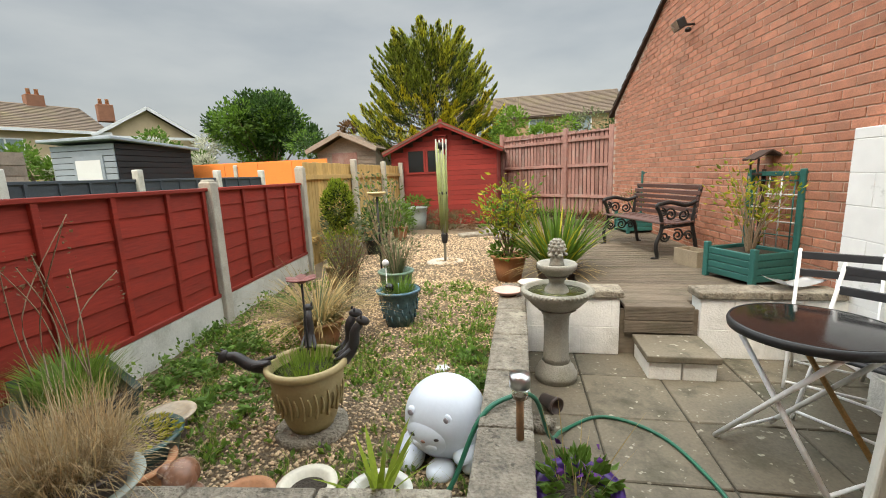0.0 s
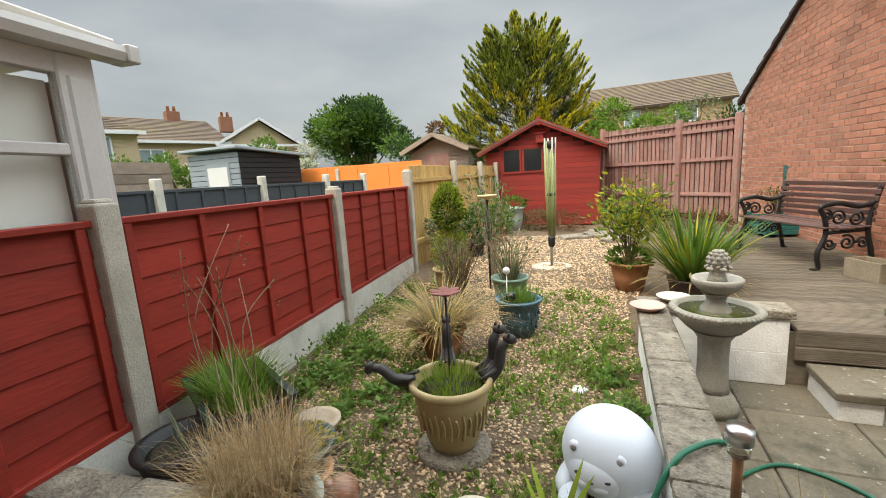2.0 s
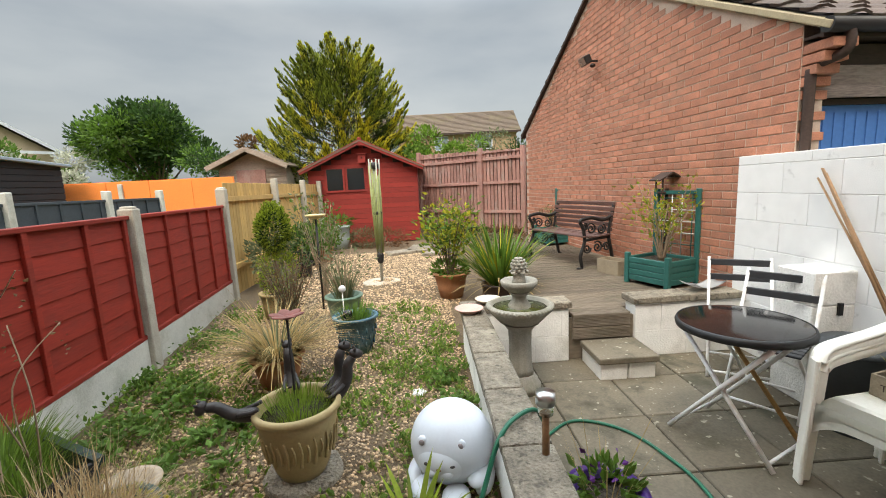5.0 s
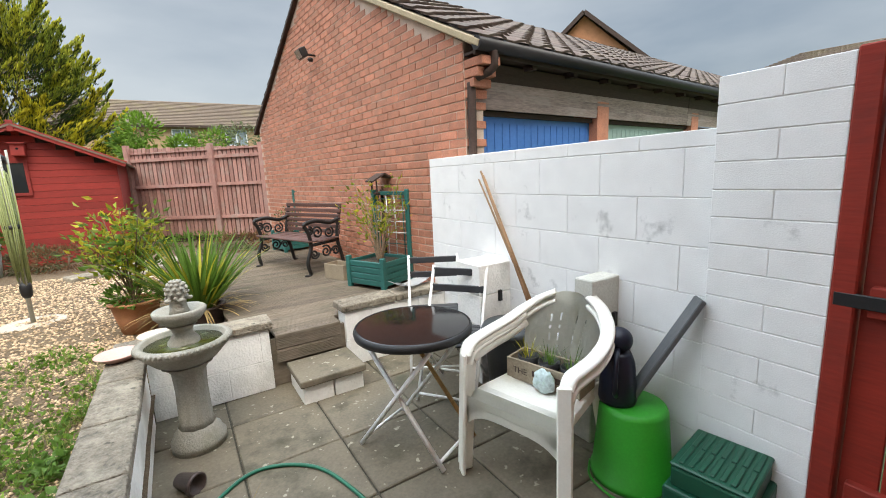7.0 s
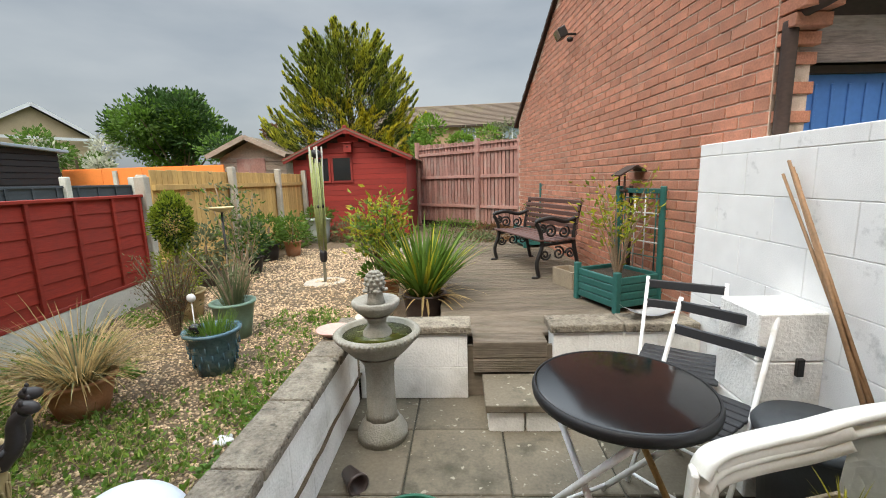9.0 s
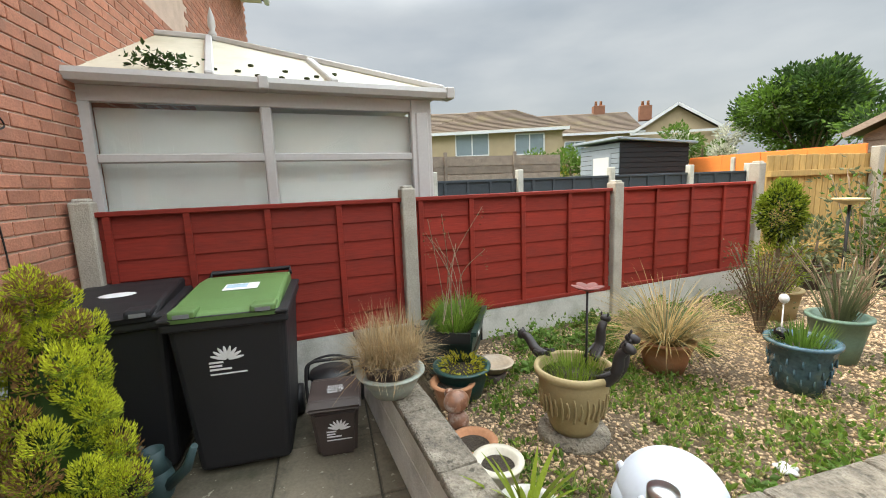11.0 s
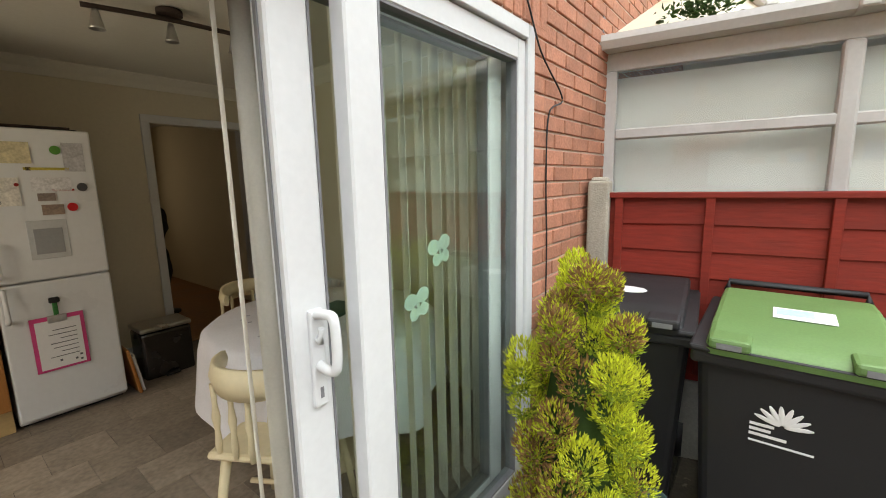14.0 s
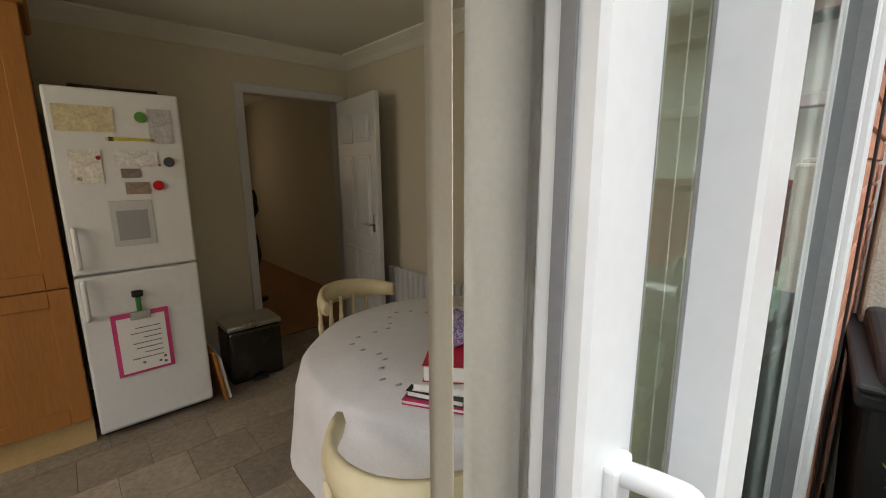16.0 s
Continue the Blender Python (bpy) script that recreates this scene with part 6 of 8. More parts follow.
def folding_chair(x, y, rz):
    c = thing("folding_chair", pose(x, y, 0, 0, 0, rz), "white steel folding chair with dark slats", "chair", "folding chairs")
    for sx in (-1, 1):
        part("leg", tube([(sx * 0.2, -0.22, 0.86), (sx * 0.2, 0.02, 0.3), (sx * 0.2, 0.18, 0.01)], 0.011), WHITE_METAL, c)
        part("leg", tube([(sx * 0.18, 0.2, 0.43), (sx * 0.18, -0.02, 0.25), (sx * 0.18, -0.24, 0.01)], 0.011), WHITE_METAL, c)
    for z, y_ in ((0.82, -0.21), (0.71, -0.165)):
        part("back_slat", box(-0.205, 0.205, y_ - 0.008, y_ + 0.008, z - 0.025, z + 0.025, 0.004), DARKSLAT, c)
    for k in range(7):
        part("seat_slat", box(-0.195, 0.195, -0.17 + k * 0.058, -0.125 + k * 0.058, 0.435, 0.45, 0.004), DARKSLAT, c)
    part("crossbar", tube([(-0.2, 0.16, 0.05), (0.2, 0.16, 0.05)], 0.008), WHITE_METAL, c)
    part("crossbar", tube([(-0.18, -0.2, 0.06), (0.18, -0.2, 0.06)], 0.008), WHITE_METAL, c)
    return c


folding_chair(2.40, 2.16, 126)
folding_chair(2.55, 2.62, 148)

# plastic armchair
def flat_tube(pts, w, h, ring=10):
    f = tube(pts, 1.0, seg=ring)
    f.verts.ensure_lookup_table()
    for i, p in enumerate(pts):
        a_, c_ = pts[max(0, i - 1)], pts[min(len(pts) - 1, i + 1)]
        d = (c_ - a_).normalized()
        side = d.cross(Vector((0, 0, 1)))
        side = side.normalized() if side.length > 0.25 else Vector((1, 0, 0))
        top = side.cross(d)
        for k_ in range(ring):
            th = 2 * math.pi * k_ / ring
            cs, sn = math.cos(th), math.sin(th)
            f.verts[i * ring + k_].co = p + side * w * math.copysign(abs(cs) ** 0.5, cs) + top * h * math.copysign(abs(sn) ** 0.5, sn)
    return f


def shell(cols, rows, place, holes, thick):
    """A moulded sheet on a grid, with cells left out for slots."""
    b = bmesh.new()
    g = [[b.verts.new(place(u, v)) for v in rows] for u in cols]
    for i in range(len(cols) - 1):
        for j in range(len(rows) - 1):
            if not holes((cols[i] + cols[i + 1]) / 2, (rows[j] + rows[j + 1]) / 2):
                b.faces.new((g[i][j], g[i + 1][j], g[i + 1][j + 1], g[i][j + 1]))
    bmesh.ops.solidify(b, geom=b.faces[:], thickness=thick)
    bmesh.ops.recalc_face_normals(b, faces=b.faces)
    return b


def armchair(m):
    """Front towards +y."""
    c = thing("plastic_armchair", m, "white moulded plastic garden armchair, yellowed, in a stack of two", "chair", "stacked armchairs")
    us = [-1, -0.9, -0.75, -0.62, -0.47, -0.39, -0.24, -0.16, 0, 0.16, 0.24, 0.39, 0.47, 0.62, 0.75, 0.9, 1]
    vs = [0, 0.08, 0.30, 0.36, 0.56, 0.62, 0.82, 0.90, 1.0]
    top = lambda u: 0.385 - 0.14 * abs(u) ** 2.4
    part("backrest", shell(us, vs, lambda u, v: (u * (0.17 + 0.075 * v), -0.20 - 0.11 * v - 0.05 * v * v + 0.075 * u * u, 0.42 + v * top(u)),
                           lambda u, v: (0.16 < abs(u) < 0.24 or 0.39 < abs(u) < 0.47) and any(p < v < q for p, q in ((0.08, 0.30), (0.36, 0.56), (0.62, 0.82))), 0.012), PLASTIC_W, c)
    part("seat", shell([k / 10 - 1 for k in range(21)], [k / 12 for k in range(13)],
                       lambda u, v: (u * (0.205 + 0.045 * v), -0.215 + 0.475 * v, 0.415 - 0.022 * (1 - u * u) * math.sin(math.pi * min(1, v * 1.1)) + 0.008 * v - (0.055 * ((v - 0.88) / 0.12) ** 2 if v > 0.88 else 0) - (0.03 * ((abs(u) - 0.85) / 0.15) ** 2 if abs(u) > 0.85 else 0)),
                       lambda u, v: False, 0.012), PLASTIC_W, c)
    part("apron", shell([k / 8 - 1 for k in range(17)], [0, 0.5, 1], lambda u, v: (u * 0.255, 0.262 + 0.004 * (1 - u * u), 0.385 - v * (0.035 + 0.075 * u ** 4)), lambda u, v: False, 0.012), PLASTIC_W, c)
    for sx in (-1, 1):
        part("armrest", flat_tube(curve([(sx * 0.10, -0.345, 0.795), (sx * 0.175, -0.305, 0.755), (sx * 0.235, -0.235, 0.705), (sx * 0.27, -0.13, 0.662), (sx * 0.285, 0.02, 0.642), (sx * 0.28, 0.15, 0.635), (sx * 0.270, 0.215, 0.622), (sx * 0.266, 0.243, 0.58)], 7), 0.034, 0.013), PLASTIC_W, c)
        part("arm_flange", flat_tube(curve([(sx * 0.215, -0.225, 0.675), (sx * 0.25, -0.13, 0.628), (sx * 0.266, 0.02, 0.61), (sx * 0.262, 0.15, 0.602), (sx * 0.256, 0.2, 0.585)], 7), 0.011, 0.022), PLASTIC_W, c)
        b = bmesh.new()
        for y0, y1, w in ((0.262, 0.288, 0.014), (0.205, 0.245, 0.010)):
            bar((sx * 0.266, y0, 0.60), (sx * 0.282, y1, 0.0), 0.062 if y0 > 0.25 else 0.02, 0.02 if y0 > 0.25 else 0.05, b, bevel=0.006)
        part("front_leg", b, PLASTIC_W, c)
        b = bar((sx * 0.21, -0.215, 0.43), (sx * 0.255, -0.285, 0.0), 0.06, 0.02, None, bevel=0.006)
        bar((sx * 0.20, -0.19, 0.41), (sx * 0.24, -0.25, 0.0), 0.018, 0.05, b, bevel=0.005)
        part("rear_leg", b, PLASTIC_W, c)
    return c


ac = armchair(pose(2.33, 1.27, 0, 0, 0, 104))
ac2 = copy_thing(ac, pose(2.325, 1.268, 0.046, 0, 0, 104))
wb = thing("wooden_planter_box", pose(2.40, 1.275, 0.450, 0, 0, 104), "small grey wooden crate with seedlings on the chair seat", "planter")
OLDWOOD = mat("grey_crate_wood", (0.26, 0.21, 0.15), 0.9, 0.25, 8, 70, 0.4)
for e in ((-0.2, 0.2, 0.07, 0.082, 0, 0.11), (-0.2, 0.2, -0.082, -0.07, 0, 0.11), (-0.2, -0.188, -0.07, 0.07, 0, 0.11), (0.188, 0.2, -0.07, 0.07, 0, 0.11), (-0.19, 0.19, -0.07, 0.07, 0, 0.01)):
    part("board", box(*e, 0.002), OLDWOOD, wb)
lettering("THE", 0.045, pose(0.12, 0.0835, 0.04, 90, 0, 180), wb, DARK_WOOD)
part("print_bar", box(-0.16, 0.05, 0.082, 0.0832, 0.045, 0.075), DARK_WOOD, wb)
for x in (-0.12, 0.0, 0.12):
    sp_ = thing("seedling_pot", Matrix.Translation((0, 0, 0.012)) @ wb.matrix_basis @ pose(x, 0, 0), "small black nursery pot with a seedling", "pot", "pots in the crate")
    part("pot", lathe([(0.04, 0), (0.055, 0.1), (0.05, 0.1), (0.045, 0.085), (0, 0.085)], 18), BLACK_PLASTIC, sp_)
    blades("seedling", blade_rows(26, 0.03, 0.11, 0.006, 0.7, 0.5, 0.085), L_GREEN if x < 0.1 else L_GOLD, sp_)
pk = thing("seed_packet", wb.matrix_basis @ pose(-0.03, 0.115, 0.0, 8, 0, 4), "crumpled pale blue and green plastic bag", "packet")
part("bag", ball((0, 0, 0.055), (0.055, 0.022, 0.056), rough=0.35, seed=2), mat("printed_film", (0.45, 0.55, 0.55), 0.35, 0.4, 20, 60, 0.3, stain=(0.15, 0.3, 0.1), stain_amount=0.7, stain_scale=18), pk)

# things along the white wall
butt = thing("dark_tub", pose(2.68, 1.86, 0), "dark grey lidded plastic tub by the wall", "tub")
GREYTUB = mat("slate_plastic", (0.045, 0.05, 0.055), 0.5, 0.12, 5, 90, 0.1)
part("tub", lathe([(0.15, 0), (0.18, 0.48), (0.185, 0.49)], 36), GREYTUB, butt)
part("lid", lathe([(0.20, 0.48), (0.205, 0.5), (0.19, 0.525), (0.12, 0.53), (0.11, 0.545), (0.0, 0.548)], 36), GREYTUB, butt)
for y0, y1, z1, x0 in ((2.12, 2.40, 0.88, 2.62), (1.24, 1.36, 0.93, 2.68)):
    st = thing("block_stub", pose(0, 0, 0), "grey rendered block stub wall against the boundary wall", "wall", kind="structure")
    for k in range(4):
        part("block", box(x0, WALL_X + 0.005, y0, y1, z1 * k / 4 + 0.002, z1 * (k + 1) / 4 - 0.002, 0.006), WHITE_OLD if y0 > 2 else GRAVELBOARD, st)
    part("iron_cleat", box(x0 + 0.16, x0 + 0.19, y0 - 0.02, y0, z1 - 0.28, z1 - 0.2, 0.003), IRON, st)
bro = thing("bamboo_canes", pose(0, 0, 0), "bundle of bamboo canes leaning on the white wall", "canes")
CANE = mat("bamboo", (0.27, 0.15, 0.075), 0.6, 0.25, 8, 60, 0.2)
for k in range(6):
    part("cane", tube([(2.765 + 0.01 * k, 1.74 + 0.01 * (k % 3), 0.552), (2.868 - 0.004 * k, 2.34 + 0.02 * (k % 4), 1.46 + 0.03 * (k % 3))], 0.009, taper=0.006), CANE, bro)
gt = thing("green_bucket", pose(2.66, 0.98, 0), "bright green upturned plastic bucket", "bucket")
GREENPL = mat("bright_green_plastic", (0.02, 0.30, 0.025), 0.4, 0.1, 5, 90, 0.08)
part("bucket", lathe([(0.185, 0.0), (0.19, 0.0), (0.19, 0.03), (0.182, 0.035), (0.155, 0.36), (0.145, 0.38), (0.13, 0.385), (0.0, 0.38)], 48), GREENPL, gt)
part("handle", tube(curve([(-0.12, -0.15, 0.02), (-0.22, -0.1, 0.015), (-0.2, 0.08, 0.012), (-0.1, 0.165, 0.02)], 6), 0.006), GREENPL, gt)
wc = thing("watering_can", pose(2.62, 1.04, 0.385, 0, 0, 30), "navy plastic watering can standing on the bucket", "watering can")
NAVY = mat("navy_plastic", (0.008, 0.010, 0.022), 0.45, 0.15, 5, 90, 0.1)
part("body", lathe([(0.085, 0), (0.09, 0.02), (0.075, 0.2), (0.06, 0.24), (0.055, 0.25), (0, 0.25)], 28), NAVY, wc)
part("rose", ball((0.02, 0.0, 0.30), (0.062, 0.062, 0.062)), NAVY, wc)
part("handle", tube(curve([(-0.07, 0, 0.05), (-0.15, 0, 0.12), (-0.12, 0, 0.25), (-0.04, 0, 0.27)], 6), 0.012), NAVY, wc)
pl = thing("grey_plank", pose(0, 0, 0), "grey plastic board leaning on the white wall", "board")
part("board", bar((2.66, 1.0, 0.40), (2.862, 0.80, 0.90), 0.09, 0.025, bevel=0.004), mat("grey_board", (0.10, 0.105, 0.11), 0.5, 0.15), pl)
gb = thing("green_step_box", pose(2.70, 0.60, 0, 0, 0, 8), "dark green ribbed plastic storage step", "step box")
DGREEN = mat("dark_green_plastic", (0.006, 0.075, 0.042), 0.42, 0.12, 5, 90, 0.08)
b = bmesh.new()
for z0, z1, e in ((0.0, 0.03, 0.21), (0.03, 0.18, 0.19), (0.18, 0.27, 0.165)):
    box(-e, e, -e * 0.85, e * 0.85, z0, z1, 0.012, b, 2)
part("body", b, DGREEN, gb)
part("lid", box(-0.165, 0.165, -0.145, 0.145, 0.27, 0.285, 0.006), DGREEN, gb)
for r_ in range(2):
    for k in range(7):
        part("rib", box(-0.145 + 0.15 * r_, -0.005 + 0.15 * r_, -0.125 + 0.037 * k, -0.104 + 0.037 * k, 0.285, 0.293, 0.003), DGREEN, gb)

# bench
bn = thing("garden_bench", pose(2.22, 5.42, DECK_Z, 0, 0, 108), "cast iron garden bench with brown timber slats", "bench")


def scroll(cx, cz, r, turns, y, start=0.0, sgn=1):
    return [(y, cx + r * (1 - 0.8 * k / 26) * math.cos(start + sgn * turns * 2 * math.pi * k / 26), cz + r * (1 - 0.8 * k / 26) * math.sin(start + sgn * turns * 2 * math.pi * k / 26)) for k in range(27)]


for sx in (-0.58, 0.58):
    end = bmesh.new()
    tube(curve([(sx, -0.30, 0.0), (sx, -0.26, 0.02), (sx, -0.22, 0.2), (sx, -0.18, 0.38), (sx, -0.2, 0.55), (sx, -0.26, 0.80)], 6), 0.023, end)
    tube(curve([(sx, 0.30, 0.0), (sx, 0.24, 0.02), (sx, 0.26, 0.16), (sx, 0.20, 0.34), (sx, 0.22, 0.5), (sx, 0.27, 0.60), (sx, 0.22, 0.63)], 6), 0.023, end)
    tube(curve([(sx, 0.25, 0.62), (sx, 0.1, 0.64), (sx, -0.08, 0.60), (sx, -0.22, 0.64)], 6), 0.024, end)
    tube([(sx, 0.2, 0.36), (sx, -0.19, 0.38)], 0.02, end)
    part("iron_end", end, IRON, bn)
    for cx, cz, r, st_ in ((0.10, 0.50, 0.075, 0.4), (-0.06, 0.49, 0.07, 2.0), (0.0, 0.26, 0.075, 1.0), (0.16, 0.25, 0.06, 3.0), (-0.14, 0.25, 0.06, 0.0), (0.2, 0.53, 0.05, 1.5)):
        part("iron_scroll", tube(scroll(cx, cz, r, 1.6, sx, st_), 0.012, seg=6), IRON, bn)
    part("iron_foot", ball((sx, 0.29, 0.012), (0.02, 0.03, 0.014)), IRON, bn)
for k in range(6):
    y = 0.22 - 0.075 * k
    part("seat_slat", box(-0.62, 0.62, y - 0.028, y + 0.028, 0.385 + 0.006 * abs(k - 2.5), 0.405 + 0.006 * abs(k - 2.5), 0.005), SLATWOOD, bn)
for k in range(6):
    z = 0.47 + 0.065 * k
    y = -0.195 - 0.1 * (z - 0.45) - (0.02 if k == 5 else 0)
    part("back_slat", box(-0.62, 0.62, y - 0.008, y + 0.012, z - 0.024, z + 0.024, 0.005), SLATWOOD, bn)


# teal planters with trellis
def teal_planter(x, y, rz, label):
    o = thing("trellis_planter", pose(x, y, DECK_Z, 0, 0, rz), label, "planter", "teal planters")
    for sx in (-1, 1):
        part("post", box(sx * 0.24 - 0.025, sx * 0.24 + 0.025, 0.19, 0.24, 0, 0.98, 0.006), TEAL, o)
        part("post", box(sx * 0.24 - 0.025, sx * 0.24 + 0.025, -0.24, -0.19, 0, 0.33, 0.006), TEAL, o)
    for k in range(4):
        z = 0.04 + k * 0.062
        part("board", box(-0.215, 0.215, -0.228, -0.205, z, z + 0.058, 0.006), TEAL, o)
        part("board", box(-0.252, -0.23, -0.19, 0.19, z, z + 0.058, 0.006), TEAL, o)
        part("board", box(0.23, 0.252, -0.19, 0.19, z, z + 0.058, 0.006), TEAL, o)
        part("board", box(-0.215, 0.215, 0.2, 0.22, z, z + 0.058, 0.006), TEAL, o)
    part("soil", box(-0.225, 0.225, -0.2, 0.2, 0.05, 0.25), SOIL, o)
    part("rail", box(-0.215, 0.215, 0.2, 0.23, 0.92, 0.96, 0.004), TEAL, o)
    for k in range(4):
        part("lattice_bar", tube([(-0.17 + 0.113 * k, 0.215, 0.28), (-0.17 + 0.113 * k, 0.215, 0.93)], 0.006, seg=6), WHITE_PVC if k in (1, 2) else TEAL, o)
    for k in range(5):
        part("lattice_bar", tube([(-0.215, 0.215, 0.4 + 0.12 * k), (0.215, 0.215, 0.4 + 0.12 * k)], 0.006, seg=6), WHITE_PVC if k in (1, 2, 3) else TEAL, o)
    return o


tp1 = teal_planter(2.665, 3.88, -68, "teal wooden planter with a trellis back and thin shrub")
tp2 = teal_planter(2.50, 7.05, -80, "teal wooden planter with a trellis behind the bench")


def shrub(name, m, height, spread, stems, leafmats, leaf, n, label, wood=TWIG, bare=0.35, narrow=0.45, cat="shrub", droop=0.1, up=0.5):
    o = thing(name, m, label, cat)
    wood_b = bmesh.new()
    tips = []
    for k in range(stems):
        a = 2 * math.pi * (k + rnd.random() * 0.6) / stems
        s = spread * rnd.uniform(0.35, 1.0)
        h = height * rnd.uniform(0.65, 1.0)
        pts = curve([(0.02 * math.cos(a), 0.02 * math.sin(a), 0), (s * 0.35 * math.cos(a), s * 0.35 * math.sin(a), h * 0.45), (s * math.cos(a) + rnd.gauss(0, 0.02), s * math.sin(a) + rnd.gauss(0, 0.02), h)], 5)
        tube(pts, 0.009, wood_b, 5, taper=0.003)
        for p, q in zip(pts, pts[1:]):
            if p.z > h * bare:
                tips += [(p, q - p, h)]
    tagged(part("stem", wood_b, wood, o), kind="stuff")
    for i, lm in enumerate(leafmats):
        spots = []
        for _ in range(n // len(leafmats)):
            p, d, h = rnd.choice(tips)
            off = Vector((rnd.gauss(0, 1), rnd.gauss(0, 1), rnd.gauss(0, 0.8))) * 0.05 * (spread / 0.3)
            spots.append((p + d * rnd.random() + off, (off.x * 6, off.y * 6, up)))
        leaves("leaves", spots, leaf, lm, o, rnd, narrow, droop)
    return o


shrub("thin_shrub", tp1.matrix_basis @ pose(0, 0, 0.25), 0.85, 0.45, 13, (L_LIME, L_GOLD), 0.055, 420, "sparse yellow-green shrub growing in the teal planter", PALE_TWIG, 0.35)
shrub("small_shrub", tp2.matrix_basis @ pose(0, 0, 0.25), 0.45, 0.25, 8, (L_BROWN, L_GREEN), 0.04, 260, "small reddish shrub in the far planter", TWIG, 0.3)
bf = thing("bird_feeder", pose(2.86, 4.15, DECK_Z), "dark wooden bird table on a slim pole", "bird table")
part("pole", tube([(0, 0, 0), (0, 0, 0.98)], 0.018), DARK_WOOD, bf)
part("tray", box(-0.1, 0.1, -0.08, 0.08, 0.93, 0.95, 0.004), DARK_WOOD, bf)
for sx in (-1, 1):
    for sy in (-1, 1):
        part("post", box(sx * 0.085 - 0.007, sx * 0.085 + 0.007, sy * 0.065 - 0.007, sy * 0.065 + 0.007, 0.95, 1.08), DARK_WOOD, bf)
    part("roof", bar((0, 0, 1.15), (sx * 0.14, 0, 1.07), 0.22, 0.014), DARK_WOOD, bf)
lb = thing("wooden_trough", pose(2.43, 4.48, DECK_Z, 0, 0, -68), "low weathered wooden trough on the deck", "trough")
for e in ((-0.16, 0.16, -0.1, -0.085, 0, 0.17), (-0.16, 0.16, 0.085, 0.1, 0, 0.17), (-0.16, -0.145, -0.085, 0.085, 0, 0.17), (0.145, 0.16, -0.085, 0.085, 0, 0.17), (-0.145, 0.145, -0.085, 0.085, 0, 0.1)):
    part("board", box(*e, 0.003), OLDWOOD, lb)
bagw = thing("white_plastic_tray", pose(2.62, 3.16, 0.523, 0, 0, 20), "bent white plastic tray lying on the coping", "tray")
b = bmesh.new()
grid_ = [[b.verts.new((0.2 * (i / 8 - 0.5) * 2, 0.08 * (j / 6 - 0.5) * 2, 0.012 + 0.07 * abs(i / 8 - 0.5) ** 2 * 4 * (0.5 + 0.5 * (i < 4)) + 0.02 * abs(j / 6 - 0.5))) for j in range(7)] for i in range(9)]
for i in range(8):
    for j in range(6):
        b.faces.new((grid_[i][j], grid_[i + 1][j], grid_[i + 1][j + 1], grid_[i][j + 1])).smooth = True
bmesh.ops.solidify(b, geom=b.faces[:], thickness=0.006)
part("tray", b, WHITE_PVC, bagw)

# floodlight on the gable
fl = thing("floodlight", GARAGE @ pose(-0.0, 3.05, 3.17, 0, 0, -90), "black floodlight with sensor on the brick gable", "floodlight")
part("bracket", tube([(0, 0.0, 0), (0, -0.12, 0.0), (0, -0.16, -0.01)], 0.014), IRON, fl)
part("housing", moved(box(-0.09, 0.09, -0.05, 0.05, -0.06, 0.06, 0.012, seg=2), pose(0.02, -0.2, 0.0, 25, 0, 0)), IRON, fl)
part("lens", moved(box(-0.078, 0.078, -0.056, -0.05, -0.05, 0.05), pose(0.02, -0.2, 0.0, 25, 0, 0)), STEEL, fl)
part("sensor", ball((0.0, -0.08, -0.06), (0.03, 0.04, 0.03)), IRON, fl)

# hose
hose = thing("garden_hose", pose(0, 0, 0), "green garden hose looped over the wall and paving", "hose")
part("hose", tube(curve([(0.20, 1.05, BED + 0.03), (0.34, 1.12, BED + 0.06), (0.46, 1.22, 0.50), (0.56, 1.32, 0.545), (0.68, 1.42, 0.50), (0.76, 1.60, 0.2), (0.85, 1.92, 0.03), (1.05, 2.10, 0.012), (1.22, 2.08, 0.012), (1.38, 1.94, 0.012),
                         (1.47, 1.7, 0.012), (1.5, 1.45, 0.012), (1.42, 1.05, 0.012), (1.2, 0.8, 0.012), (0.95, 0.9, 0.012), (0.9, 1.15, 0.012), (1.1, 1.35, 0.012)], 8), 0.010), mat("green_hose", (0.01, 0.13, 0.075), 0.4, 0.1), hose)

# ---- pots and plants of the garden bed ----
def on_bed(x, y):
    v = Vector((x, y, 0))
    return BED + 0.035 * noise.noise(v * 1.4) + 0.012 * noise.noise(v * 7)


# buff pot with carved flutes on a stone plinth
bp = thing("buff_planter", pose(-0.42, 1.53, on_bed(-0.42, 1.53)), "buff stoneware planter with carved flutes and young grass", "planter")
b = lathe([(0.16, -0.03), (0.18, 0.0), (0.18, 0.03), (0.165, 0.04), (0, 0.04)], 32, None, 0.02, 7)
part("plinth", b, CAP, bp, "round worn stone plinth")
b = lathe([(0.105, 0.04), (0.125, 0.08), (0.15, 0.17), (0.172, 0.28), (0.178, 0.325), (0.172, 0.335), (0.182, 0.34), (0.198, 0.35), (0.2, 0.365), (0.195, 0.378), (0.178, 0.38), (0.172, 0.365), (0.165, 0.32), (0, 0.32)], 56)
part("pot", b, BUFF, bp)
